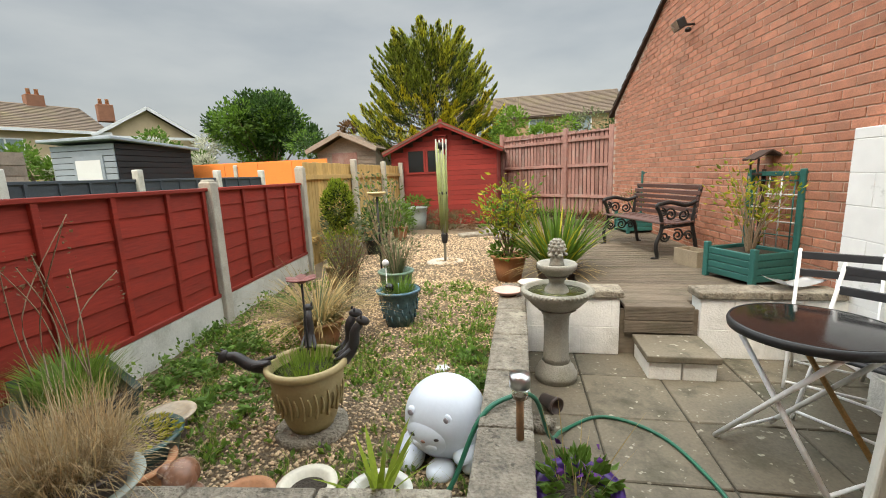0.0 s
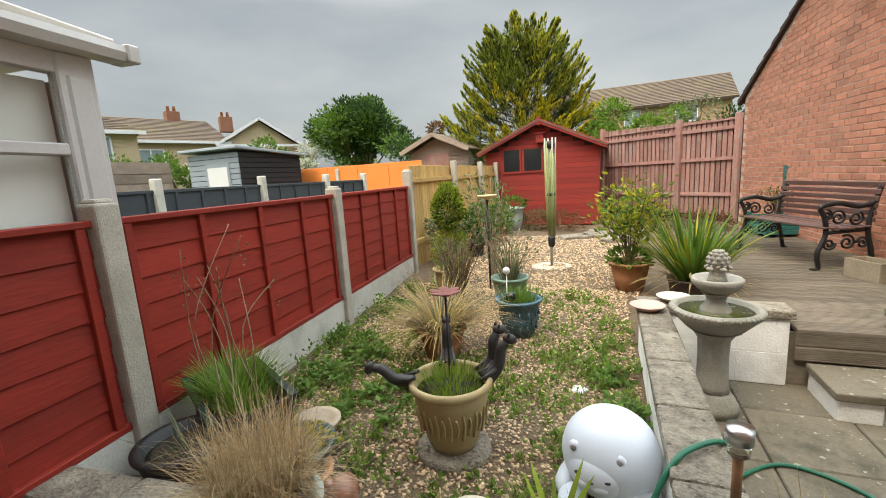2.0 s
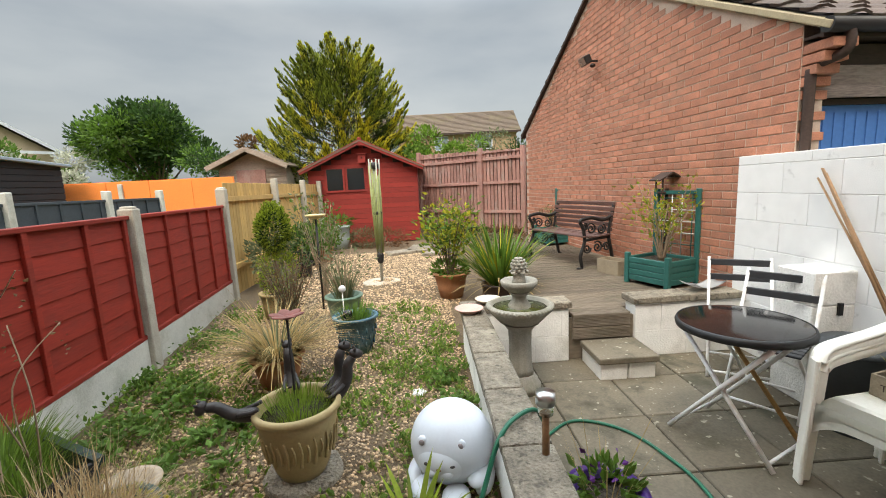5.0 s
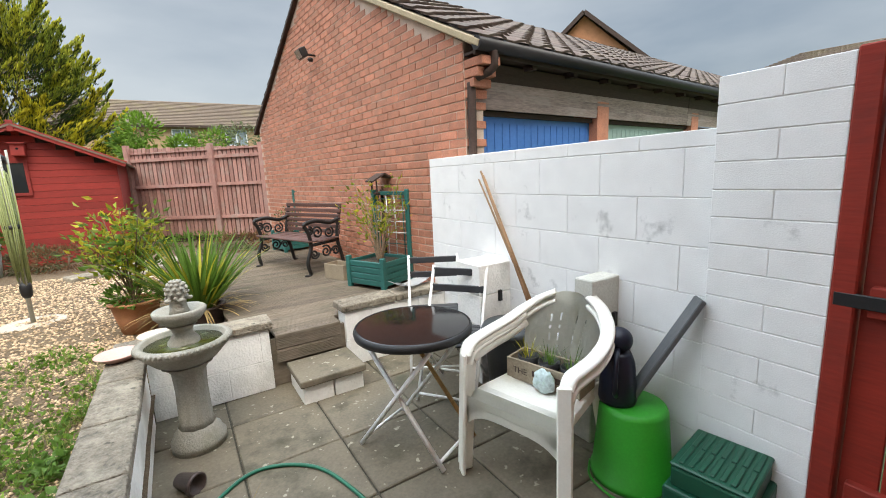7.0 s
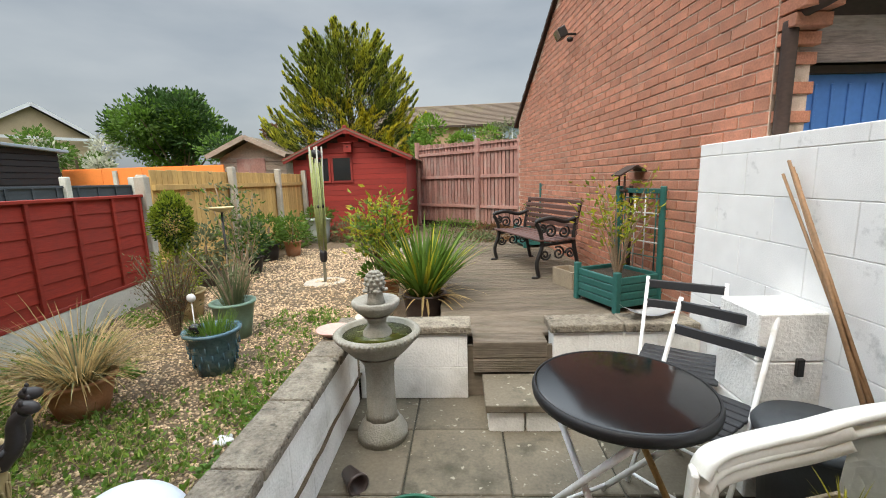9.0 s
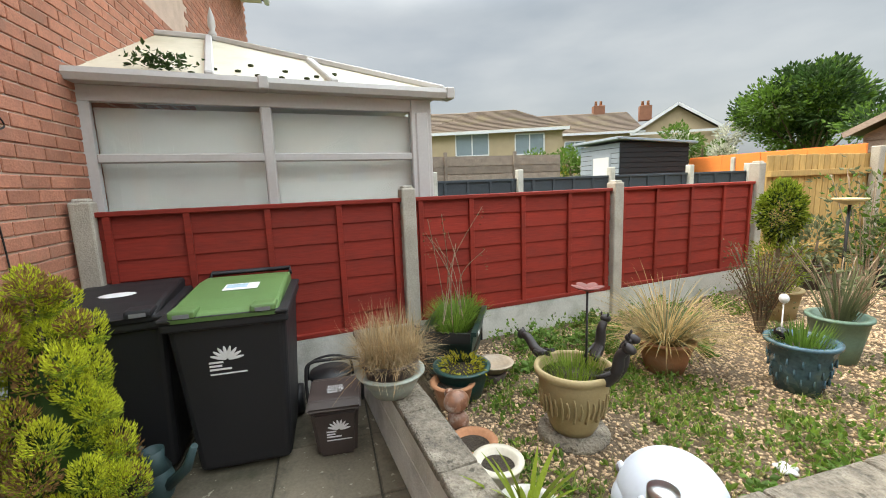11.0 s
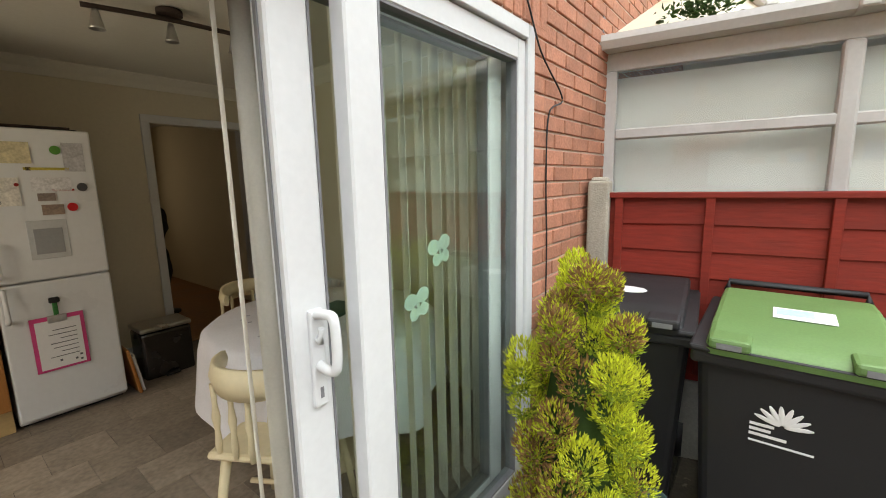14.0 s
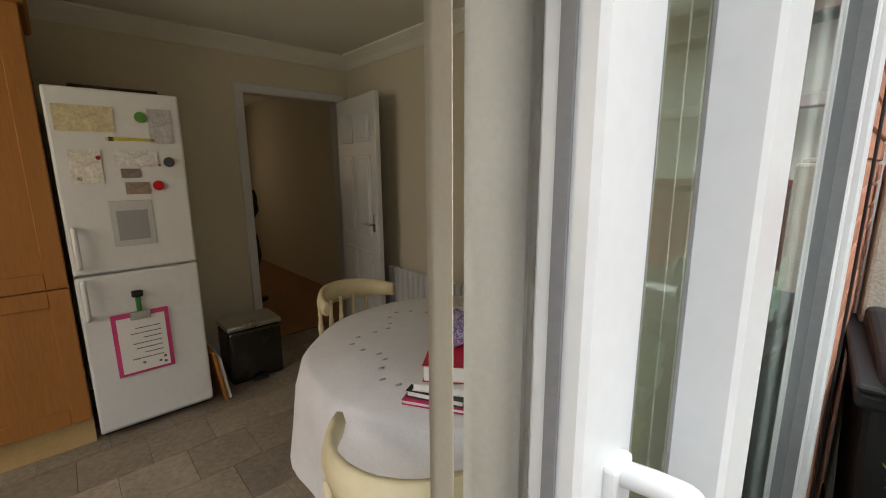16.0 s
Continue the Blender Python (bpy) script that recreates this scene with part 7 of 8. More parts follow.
for k in range(34):
    a = 2 * math.pi * k / 34
    zz = 0.02 * (k % 2)
    pts = [(0.155 * math.cos(a), 0.155 * math.sin(a), 0.165 - zz), (0.166 * math.cos(a + 0.05), 0.166 * math.sin(a + 0.05), 0.21), (0.172 * math.cos(a), 0.172 * math.sin(a), 0.255 + zz)]
    part("flute", tube(curve(pts, 3), 0.008, seg=6, taper=0.004), BUFF, bp)
part("soil", lathe([(0.168, 0.322), (0, 0.335)], 24), SOIL, bp)
blades("grass", blade_rows(420, 0.15, 0.09, 0.006, 0.6, 0.4, 0.325), leafmat("pot_grass", (0.16, 0.24, 0.03)), bp, "fresh green grass")
GRASSY = leafmat("young_grass", (0.16, 0.24, 0.03))
DARKMETAL = mat("dark_bronze", (0.025, 0.021, 0.021), 0.5, 0.25, 12, 70, 0.3)


def climber(x, y, z, rz, tilt):
    """A sleek animal ornament hooked on the rim: one plain mesh."""
    o = thing("rim_ornament", pose(x, y, z, 0, tilt, rz) @ Matrix.Scale(1.0, 4), "dark resin animal figure clinging to the planter rim", "ornament", "figures on the planter rim")
    b = tube(curve([(0, 0, -0.02), (0.03, 0, 0.06), (0.02, 0, 0.14), (0.035, 0, 0.18)], 6), 0.033, seg=12, taper=0.02)
    ball((0.045, 0, 0.20), (0.036, 0.026, 0.024), b, 2)
    for sy in (-1, 1):
        ball((0.03, sy * 0.02, 0.222), (0.008, 0.006, 0.014), b, 1)
        tube([(0.02, sy * 0.02, 0.05), (-0.02, sy * 0.035, 0.0), (-0.045, sy * 0.035, -0.02)], 0.01, b, 8)
    me = part("figure", b, DARKMETAL, o)
    return o


PZ = on_bed(-0.42, 1.53) + 0.375
climber(-0.60, 1.46, PZ, 190, 62)
climber(-0.50, 1.71, PZ, 110, 14)
climber(-0.28, 1.66, PZ, 40, 10)
climber(-0.25, 1.60, PZ, 20, 18)
mf = thing("metal_flower", pose(-0.46, 1.63, on_bed(-0.46, 1.63) + 0.33), "rusty metal flower dish on a thin stake", "garden stake")
part("stake", tube([(0, 0, -0.3), (0, 0, 0.42)], 0.006), IRON, mf)
b = bmesh.new()
for k in range(6):
    a = 2 * math.pi * k / 6
    moved(ball((0.045, 0, 0), (0.042, 0.032, 0.006), None, 2), pose(0, 0, 0.425, 0, -14, math.degrees(a)), b)
ball((0, 0, 0.425), (0.025, 0.025, 0.01), b, 2)
part("flower_head", b, mat("pink_rust_metal", (0.17, 0.05, 0.04), 0.6, 0.3, 20, 80, 0.2), mf)

# ceramic cat
cat_ = thing("ceramic_cat", pose(0.28, 1.45, on_bed(0.28, 1.45) - 0.01, 0, 0, -16), "round pale blue glazed ceramic cat on the gravel", "ornament")
b = ball((0, 0.02, 0.19), (0.19, 0.185, 0.185), None, 4)
ball((-0.01, -0.045, 0.175), (0.135, 0.135, 0.115), b, 4)
for v in b.verts:
    v.co.z = max(0.0, v.co.z)
for x, y, z, r in ((-0.10, -0.135, 0.045, (0.055, 0.075, 0.045)), (0.05, -0.15, 0.04, (0.062, 0.07, 0.04)), (0.135, -0.07, 0.10, (0.05, 0.085, 0.035)), (0.155, -0.02, 0.05, (0.045, 0.11, 0.05)), (-0.15, -0.02, 0.05, (0.05, 0.12, 0.055)),
                   (-0.04, -0.160, 0.152, (0.034, 0.02, 0.022)), (0.012, -0.160, 0.152, (0.034, 0.02, 0.022))):
    ball((x, y, z), r, b, 3)
for sx in (-1, 1):
    ball((-0.012 + sx * 0.085, -0.118, 0.262), (0.024, 0.016, 0.026), b, 2)
for f in b.faces:
    f.smooth = True
figure = part("figure", b, CERAMIC, cat_)
GLAZE = mat("dark_glaze", (0.03, 0.025, 0.03), 0.4, 0.1)
for sx in (-1, 1):
    part("eye", ball((-0.014 + sx * 0.052, -0.163, 0.188), (0.017, 0.009, 0.008), None, 2), GLAZE, cat_)
    part("ear_lining", ball((-0.012 + sx * 0.085, -0.131, 0.262), (0.013, 0.007, 0.014), None, 2), mat("grey_glaze", (0.22, 0.19, 0.20), 0.4, 0.1), cat_)
part("nose", ball((-0.014, -0.177, 0.175), (0.012, 0.008, 0.008), None, 2), mat("brown_nose_glaze", (0.20, 0.10, 0.08), 0.4, 0.1), cat_)

# blue pot, teal pot, terracotta pot
bl = lean_pot("blue_pot", -0.40, 3.08, on_bed(-0.4, 3.08) - 0.01, 0.115, 0.175, 0.33, BLUEGLAZE, "blue glazed pot with green seedlings", 0.015)
blades("foliage", blade_rows(240, 0.14, 0.16, 0.010, 0.5, 0.5, 0.27), L_GREEN, bl)
b = bmesh.new()
for r_ in range(3):
    for k in range(14):
        a = 2 * math.pi * (k + 0.5 * (r_ % 2)) / 14
        z = 0.10 + 0.06 * r_
        r = 0.115 + (0.175 - 0.115) * (z / 0.31) * 1.02 + 0.004
        tube([(r * math.cos(a), r * math.sin(a), z - 0.02), (r * 1.01 * math.cos(a), r * 1.01 * math.sin(a), z), (r * 1.015 * math.cos(a), r * 1.015 * math.sin(a), z + 0.025)], 0.008, b, 5, taper=0.004)
tagged(part("glaze_relief", b, BLUEGLAZE, bl), kind="stuff")
ornb = thing("garden_stake_bird", pose(-0.48, 3.02, on_bed(-0.48, 3.02) + 0.27), "white bird ornament on a thin stake", "garden stake")
part("stake", tube([(0, 0, -0.1), (0, 0, 0.27)], 0.004), WHITE_METAL, ornb)
part("bird", ball((0, 0, 0.29), (0.03, 0.022, 0.03)), WHITE_PVC, ornb)
gl = thing("glass_globe", pose(-0.44, 2.96, on_bed(-0.44, 2.96) + 0.31), "dark glass globe resting in the pot", "globe")
part("globe", ball((0, 0, 0.04), (0.04, 0.04, 0.04)), BLACKGLASS, gl)
tl = lean_pot("teal_pot", -0.62, 3.75, on_bed(-0.62, 3.75), 0.12, 0.17, 0.32, mat("sage_glaze", (0.13, 0.22, 0.17), 0.35, 0.2, 8, 50), "sage green glazed pot with spiky silver plant", 0.015)
blades("spiky_leaves", blade_rows(90, 0.08, 0.42, 0.016, 0.55, 0.35, 0.26), L_GREY, tl)
shrub("twiggy_shrub", tl.matrix_basis @ pose(0, 0, 0.26), 0.62, 0.36, 11, (L_GREY,), 0.05, 130, "bare pale-stemmed shrub in the pot", PALE_TWIG, 0.5)
tc = lean_pot("terracotta_pot", 0.50, 4.68, BED - 0.01, 0.14, 0.2, 0.30, TERRA, "large terracotta pot with a golden-leaved shrub", 0.02)
shrub("golden_shrub", tc.matrix_basis @ pose(0, 0, 0.24), 0.92, 0.42, 16, (L_GOLD, L_LIME, L_GREEN), 0.075, 900, "golden-green laurel shrub growing in the pot", TWIG, 0.35)
leaves("underplanting", clump((0, 0, 0.34), (0.24, 0.24, 0.12), 420), 0.06, L_GREEN, tc, rnd, 0.5)
ph = lean_pot("phormium_pot", 1.00, 4.10, BED - 0.01, 0.16, 0.2, 0.28, BROWNPOT, "dark pot beneath a large sword-leaved plant", 0.01)
blades("sword_leaves", blade_rows(150, 0.10, 0.78, 0.042, 0.85, 0.62, 0.22, 0.35), L_GREEN, ph, "long striped green sword leaves")
blades("sword_leaves", blade_rows(60, 0.08, 0.70, 0.036, 0.9, 0.7, 0.22, 0.3), L_GOLD, ph)
blades("dead_leaves", blade_rows(70, 0.16, 0.5, 0.02, 1.6, 2.6, 0.24, 0.4), L_STRAW, ph, "dry hanging dead leaves")

# ornamental straw grass
og = lean_pot("terracotta_pot", -0.86, 2.52, on_bed(-0.86, 2.52), 0.12, 0.17, 0.22, TERRA, "terracotta pot hidden by arching straw-coloured grass", 0.015)
blades("arching_grass", blade_rows(480, 0.12, 0.52, 0.010, 1.0, 1.9, 0.18, 0.4), L_STRAW, og)
blades("arching_grass", blade_rows(130, 0.10, 0.45, 0.010, 0.8, 1.5, 0.18, 0.4), L_GREY, og)

# clipped conifer and neighbours
tp = lean_pot("barrel_pot", -1.42, 4.25, on_bed(-1.42, 4.25), 0.16, 0.2, 0.28, BUFF, "buff pot with a clipped round conifer", 0.015)
part("trunk", tube([(0, 0, 0.22), (0, 0, 0.8)], 0.02), TWIG, tp)
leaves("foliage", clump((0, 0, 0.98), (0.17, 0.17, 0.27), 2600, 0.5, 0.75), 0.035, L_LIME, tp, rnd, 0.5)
# Inner shade of the lime crown, put in as a smaller dark clump.
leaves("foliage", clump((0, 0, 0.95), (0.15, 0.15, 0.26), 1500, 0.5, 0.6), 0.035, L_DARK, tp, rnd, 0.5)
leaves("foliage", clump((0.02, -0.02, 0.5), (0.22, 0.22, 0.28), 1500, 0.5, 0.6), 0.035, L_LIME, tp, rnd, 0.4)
shrub("grey_heather", pose(-1.15, 3.75, on_bed(-1.15, 3.75)), 0.75, 0.3, 30, (L_GREY, L_BROWN), 0.03, 1500, "grey twiggy heather bush in the bed", TWIG, 0.25, 0.3)
shrub("tall_twiggy_shrub", pose(-1.05, 4.75, on_bed(-1.05, 4.75)), 1.35, 0.36, 14, (L_GREY, L_GREEN), 0.06, 420, "tall twiggy shrub with tufts of grey leaves", PALE_TWIG, 0.55)
bt2 = thing("bird_table_dish", pose(-0.98, 4.35, on_bed(-0.98, 4.35)), "cream dish on a slim garden pole", "bird dish")
part("pole", tube([(0, 0, 0), (0, 0, 1.05)], 0.012), IRON, bt2)
part("dish", lathe([(0.03, 1.03), (0.10, 1.06), (0.115, 1.08), (0.1, 1.075), (0, 1.05)], 24), mat("cream_dish", (0.6, 0.48, 0.25), 0.5), bt2)

# far pots along the golden fence
for x, y, r, h, mt, lb_, lm, n_ in ((-1.95, 7.3, 0.17, 0.3, BLACK_PLASTIC, "black plastic pot with a leafy shrub", L_GREEN, 500), (-1.72, 7.75, 0.15, 0.28, TERRA, "terracotta pot with a leafy shrub", L_GREEN, 450),
                                    (-1.75, 6.3, 0.16, 0.26, BLACK_PLASTIC, "black pot of dark shrubs by the fence", L_DARK, 500), (-2.0, 5.6, 0.16, 0.3, BROWNPOT, "brown pot with an upright shrub", L_GREY, 500)):
    o = lean_pot("plant_pot", x, y, BED - 0.01, r * 0.75, r, h, mt, lb_, 0.01, "pots along the fence")
    leaves("leaves", clump((0, 0, h + 0.22), (0.28, 0.28, 0.28), n_), 0.08, lm, o, rnd, 0.45)
    part("stem", tube([(0, 0, h * 0.8), (0.02, 0.02, h + 0.3)], 0.012), TWIG, o)
wbn = lean_pot("zinc_tub", -1.75, 9.3, BED - 0.01, 0.2, 0.25, 0.55, mat("pale_zinc", (0.35, 0.40, 0.38), 0.5, 0.15), "pale zinc tub with plants before the shed", 0.01)
leaves("leaves", clump((0, 0, 0.6), (0.3, 0.3, 0.2), 300), 0.09, L_GREEN, wbn, rnd)
for x, y, w_, h_, lm, nm in ((-0.75, 9.3, 0.6, 0.42, L_BROWN, "purple-brown heather mound before the shed"), (-2.0, 8.6, 0.35, 0.5, L_GREEN, "green shrub beside the fence"), (-1.2, 9.5, 0.5, 0.4, L_GREY, "grey-green grassy mound before the shed"),
                             (1.2, 10.4, 0.8, 0.3, L_GREEN, "low green ground cover by the far fence"), (2.0, 9.0, 0.55, 0.35, L_BROWN, "brown ferny plants by the brick wall"), (1.6, 8.0, 0.5, 0.3, L_GREY, "dry low plants behind the deck")):
    o = thing("low_shrub", pose(x, y, BED), nm, "shrub", "shrubs at the garden end")
    leaves("leaves", clump((0, 0, h_ * 0.45), (w_, w_ * 0.7, h_ * 0.6), 900), 0.07, lm, o, rnd, 0.35)
    part("stem", tube([(0, 0, 0), (0.05, 0, h_ * 0.5)], 0.015), TWIG, o)
for x, y, w_ in ((0.1, 8.5, 0.4), (-0.3, 8.1, 0.28), (0.4, 7.9, 0.3), (0.7, 8.6, 0.35)):
    o = thing("flat_stone", pose(x, y, BED, 0, 0, rnd.uniform(0, 90)), "flat grey stone slab lying on the gravel", "stone", "stones at the garden end")
    b = box(-w_, w_, -w_ * 0.6, w_ * 0.6, -0.02, 0.07, 0.02, seg=2)
    for v in b.verts:
        v.co += 0.03 * Vector((noise.noise(v.co * 5), noise.noise(v.co * 5 + Vector((3, 0, 0))), 0))
    part("stone", b, CAP, o)

# folded rotary airer
ra = thing("rotary_airer", pose(-0.44, 5.62, BED), "folded rotary washing line on a steel pole", "rotary airer")
part("base_plate", lathe([(0.27, -0.03), (0.27, 0.012), (0.25, 0.02), (0.0, 0.02)], 36), CONCRETE, ra, "round concrete footing")
AIRER = mat("dull_aluminium", (0.36, 0.36, 0.31), 0.6, 0.15)
part("pole", tube([(0, 0, 0), (0, 0, 1.66)], 0.02), AIRER, ra)
part("collar", lathe([(0.03, 0.28), (0.045, 0.31), (0.05, 0.4), (0.035, 0.44)], 16), BLACK_PLASTIC, ra)
part("collar", lathe([(0.03, 1.60), (0.06, 1.62), (0.06, 1.68), (0.03, 1.7)], 16), BLACK_PLASTIC, ra)
for k in range(4):
    a = math.pi / 2 * k + 0.5
    part("arm", tube([(0.035 * math.cos(a), 0.035 * math.sin(a), 0.4), (0.075 * math.cos(a), 0.075 * math.sin(a), 1.74)], 0.010), AIRER, ra)
CORD = mat("washing_line_cord", (0.30, 0.34, 0.14), 0.7, 0.2)
b = bmesh.new()
for k in range(34):
    a = rnd.uniform(0, 6.28)
    r0, r1 = rnd.uniform(0.03, 0.055), rnd.uniform(0.05, 0.085)
    z0, z1 = rnd.uniform(0.42, 0.6), rnd.uniform(1.3, 1.7)
    tube([(r0 * math.cos(a), r0 * math.sin(a), z0), (r1 * 0.9 * math.cos(a + 0.2), r1 * 0.9 * math.sin(a + 0.2), (z0 + z1) / 2), (r1 * math.cos(a + 0.1), r1 * math.sin(a + 0.1), z1)], 0.0055, b, 5)
tagged(part("line_cord", b, CORD, ra, "pale green line cord"), kind="stuff")
part("tie", lathe([(0.062, 0.98), (0.066, 1.0), (0.062, 1.02)], 16), BLACK_PLASTIC, ra)

# ---- pots at the front of the bed ----
rb = lean_pot("ribbed_bowl", -0.69, 0.635, 0.452, 0.10, 0.165, 0.12, mat("pale_striped_ceramic", (0.40, 0.45, 0.40), 0.4, 0.2, 6, 40, 0.1, stain=(0.20, 0.28, 0.28), stain_amount=0.7, stain_scale=9), "pale striped ceramic bowl holding a pot", 0.01, soil=False, cat="bowl")
ib = lean_pot("brown_bowl_pot", -0.69, 0.635, 0.52, 0.115, 0.14, 0.11, BROWNPOT, "brown pot of dried grasses standing in the bowl", 0.012)
wisps, pale = [], []
for k in range(2600):
    a, q = rnd.uniform(0, 6.283), 0.13 * math.sqrt(rnd.random())
    root = (q * math.cos(a), q * math.sin(a), 0.085 + 0.12 * rnd.random() ** 2)
    way = (math.cos(a) * 0.5 + rnd.gauss(0, 0.85), math.sin(a) * 0.5 + rnd.gauss(0, 0.85), 0.9)
    (wisps if k % 3 else pale).append((root, way, rnd.uniform(0.06, 0.28), rnd.uniform(0.0018, 0.0035), rnd.uniform(-2.2, 2.6)))
blades("dried_grass", wisps, leafmat("dry_grass", (0.42, 0.29, 0.15), 0.45), ib)
blades("pale_grass", pale, leafmat("pale_dry_grass", (0.50, 0.40, 0.25), 0.3), ib)
tr = thing("green_trough", pose(-1.44, 1.22, on_bed(-1.44, 1.22) + 0.06, 0, 0, 62), "dark green plastic trough full of grass and tall dry stems", "trough")
b = prism([(-0.13, 0.0), (0.13, 0.0), (0.17, 0.27), (0.19, 0.275), (0.19, 0.30), (0.155, 0.30), (0.15, 0.22), (-0.15, 0.22), (-0.155, 0.30), (-0.19, 0.30), (-0.19, 0.275), (-0.17, 0.27)], 0.62, "y", -0.31)
part("trough", b, mat("bottle_green_plastic", (0.008, 0.03, 0.026), 0.45, 0.15), tr)
part("end_wall", box(-0.15, 0.15, -0.31, -0.29, 0.02, 0.29), BLACK_PLASTIC, tr)
part("end_wall", box(-0.15, 0.15, 0.29, 0.31, 0.02, 0.29), BLACK_PLASTIC, tr)
part("label_sticker", moved(box(-0.03, 0.03, -0.002, 0.002, -0.018, 0.018), pose(0.163, 0.0, 0.19, 0, 0, 90)), PAPER, tr)
part("soil", box(-0.15, 0.15, -0.29, 0.29, 0.1, 0.24), SOIL, tr)
rows = [((q[0][0] * 0.9, q[0][1] * 2.0, 0.24), *q[1:]) for q in blade_rows(1000, 0.14, 0.19, 0.007, 0.8, 0.9, 0.24, 0.5)]
blades("grass", rows, leafmat("bright_grass", (0.14, 0.24, 0.035)), tr)
for k in range(9):
    x, y = rnd.uniform(-0.1, 0.1), rnd.uniform(-0.25, 0.25)
    pts = curve([(x, y, 0.22), (x + rnd.gauss(0, 0.06), y + rnd.gauss(0, 0.1), 0.6), (x + rnd.gauss(0, 0.1), y + rnd.gauss(0, 0.2), rnd.uniform(0.8, 1.1))], 6)
    st_ = part("dry_stem", tube(pts, 0.004, seg=5, taper=0.002), PALE_TWIG, tr)
    tagged(leaves("seed_head", [(pts[-1] + Vector((rnd.gauss(0, 0.012), rnd.gauss(0, 0.012), -0.02 * j)), (rnd.gauss(0, 1), rnd.gauss(0, 1), 0.5)) for j in range(8)], 0.022, L_BROWN, st_, rnd, 0.5), kind="stuff")
bk = lean_pot("black_tub", -1.40, 0.90, 0.26, 0.14, 0.18, 0.22, BLACK_PLASTIC, "black plastic tub with dead leaves", 0.015)
blades("dead_leaves", blade_rows(24, 0.13, 0.22, 0.012, 1.1, 1.2, 0.18, 0.5), L_GREY, bk)
tb2 = lean_pot("teal_bowl", -1.02, 1.12, on_bed(-1.02, 1.12), 0.12, 0.17, 0.2, mat("dark_teal_glaze", (0.012, 0.055, 0.05), 0.35, 0.2), "dark teal bowl of mossy plants", 0.012, cat="bowl")
leaves("moss_plant", clump((0, 0, 0.2), (0.15, 0.15, 0.05), 420), 0.03, L_GOLD, tb2, rnd, 0.4)
shl = lean_pot("shell_dish", -1.12, 1.38, on_bed(-1.12, 1.38) + 0.06, 0.06, 0.12, 0.07, mat("shell_glaze", (0.38, 0.30, 0.22), 0.4, 0.2), "oval shell-like dish on a dark pot", 0.01, soil=False, cat="dish")
part("stand", lathe([(0.06, -0.12), (0.08, 0.0)], 16), BROWNPOT, shl)
tpx = lean_pot("terracotta_pot", -0.92, 1.03, on_bed(-0.92, 1.03), 0.09, 0.125, 0.15, TERRA, "small terracotta pot with pebbles at the bed front", 0.012)
bo = thing("bird_ornament", pose(-0.66, 0.98, on_bed(-0.66, 0.98), 0, 0, -60), "brown and white glazed bird figure", "ornament")
b = ball((0, 0, 0.07), (0.05, 0.065, 0.06), None, 3)
ball((0, -0.01, 0.17), (0.075, 0.065, 0.06), b, 3)
ball((0, -0.06, 0.20), (0.03, 0.03, 0.028), b, 2)
part("figure", b, mat("bird_glaze", (0.22, 0.10, 0.06), 0.3, 0.35, 10, 40, 0.05, stain=(0.6, 0.55, 0.5), stain_amount=0.9, stain_scale=8), bo)
wp = lean_pot("white_pot", -0.16, 1.0, 0.20, 0.075, 0.10, 0.14, mat("cream_glaze", (0.55, 0.50, 0.40), 0.45, 0.12), "cream pot of bare soil at the bed front", 0.012)
sp2 = lean_pot("spiky_plant_pot", 0.12, 1.0, 0.19, 0.08, 0.11, 0.15, mat("white_glaze", (0.6, 0.58, 0.52), 0.4, 0.1), "white pot with upright sword leaves", 0.012)
blades("sword_leaves", blade_rows(20, 0.04, 0.27, 0.032, 0.8, 0.7, 0.12, 0.3), L_LIME, sp2)
tt = lean_pot("terracotta_saucer_pot", -0.42, 0.98, 0.15, 0.08, 0.11, 0.12, TERRA, "low terracotta pot at the bed front", 0.012)
pp = lean_pot("purple_pot", 0.80, 0.98, 0.28, 0.085, 0.13, 0.17, mat("purple_plastic", (0.045, 0.01, 0.13), 0.4, 0.1), "purple plastic pot of pansies in a buff planter", 0.012)
part("outer_pot", lathe([(0.11, -0.28), (0.13, -0.1), (0.145, 0.1), (0.15, 0.11), (0.135, 0.11), (0.12, -0.2), (0, -0.24)], 32), BUFF, pp)
leaves("pansy_leaves", clump((0, 0, 0.19), (0.11, 0.11, 0.07), 160), 0.05, L_GREEN, pp, rnd, 0.55)
tagged(leaves("blossom", clump((0.02, 0.03, 0.25), (0.08, 0.08, 0.04), 12), 0.035, mat("pansy_petal", (0.10, 0.02, 0.16), 0.7, 0.2), pp, rnd, 0.9), kind="stuff")
blades("dry_stems", blade_rows(14, 0.08, 0.28, 0.006, 0.8, 0.3, 0.15, 0.4), L_STRAW, pp)
sl_ = thing("solar_light", pose(0.62, 1.10, 0.522), "brushed steel solar stake light on the wall", "solar light")
part("stake", tube([(0, 0, 0.0), (0, 0, 0.17)], 0.014), CANE, sl_)
part("lens", lathe([(0.028, 0.16), (0.03, 0.20)], 20), SMOKED, sl_)
part("cap", lathe([(0.036, 0.20), (0.036, 0.245), (0.0, 0.247)], 24), STEEL, sl_)
tpt = thing("tipped_pot", pose(0.80, 2.18, 0.045, 90, 0, 40), "small terracotta pot lying on its side", "pot")
part("pot", lathe([(0.035, -0.06), (0.05, 0.04), (0.055, 0.04), (0.055, 0.06), (0.045, 0.06), (0.03, -0.04), (0, -0.04)], 24), BROWNPOT, tpt)
rock = thing("rock", pose(0.74, 1.95, 0.0), "small pale rock on the paving", "rock")
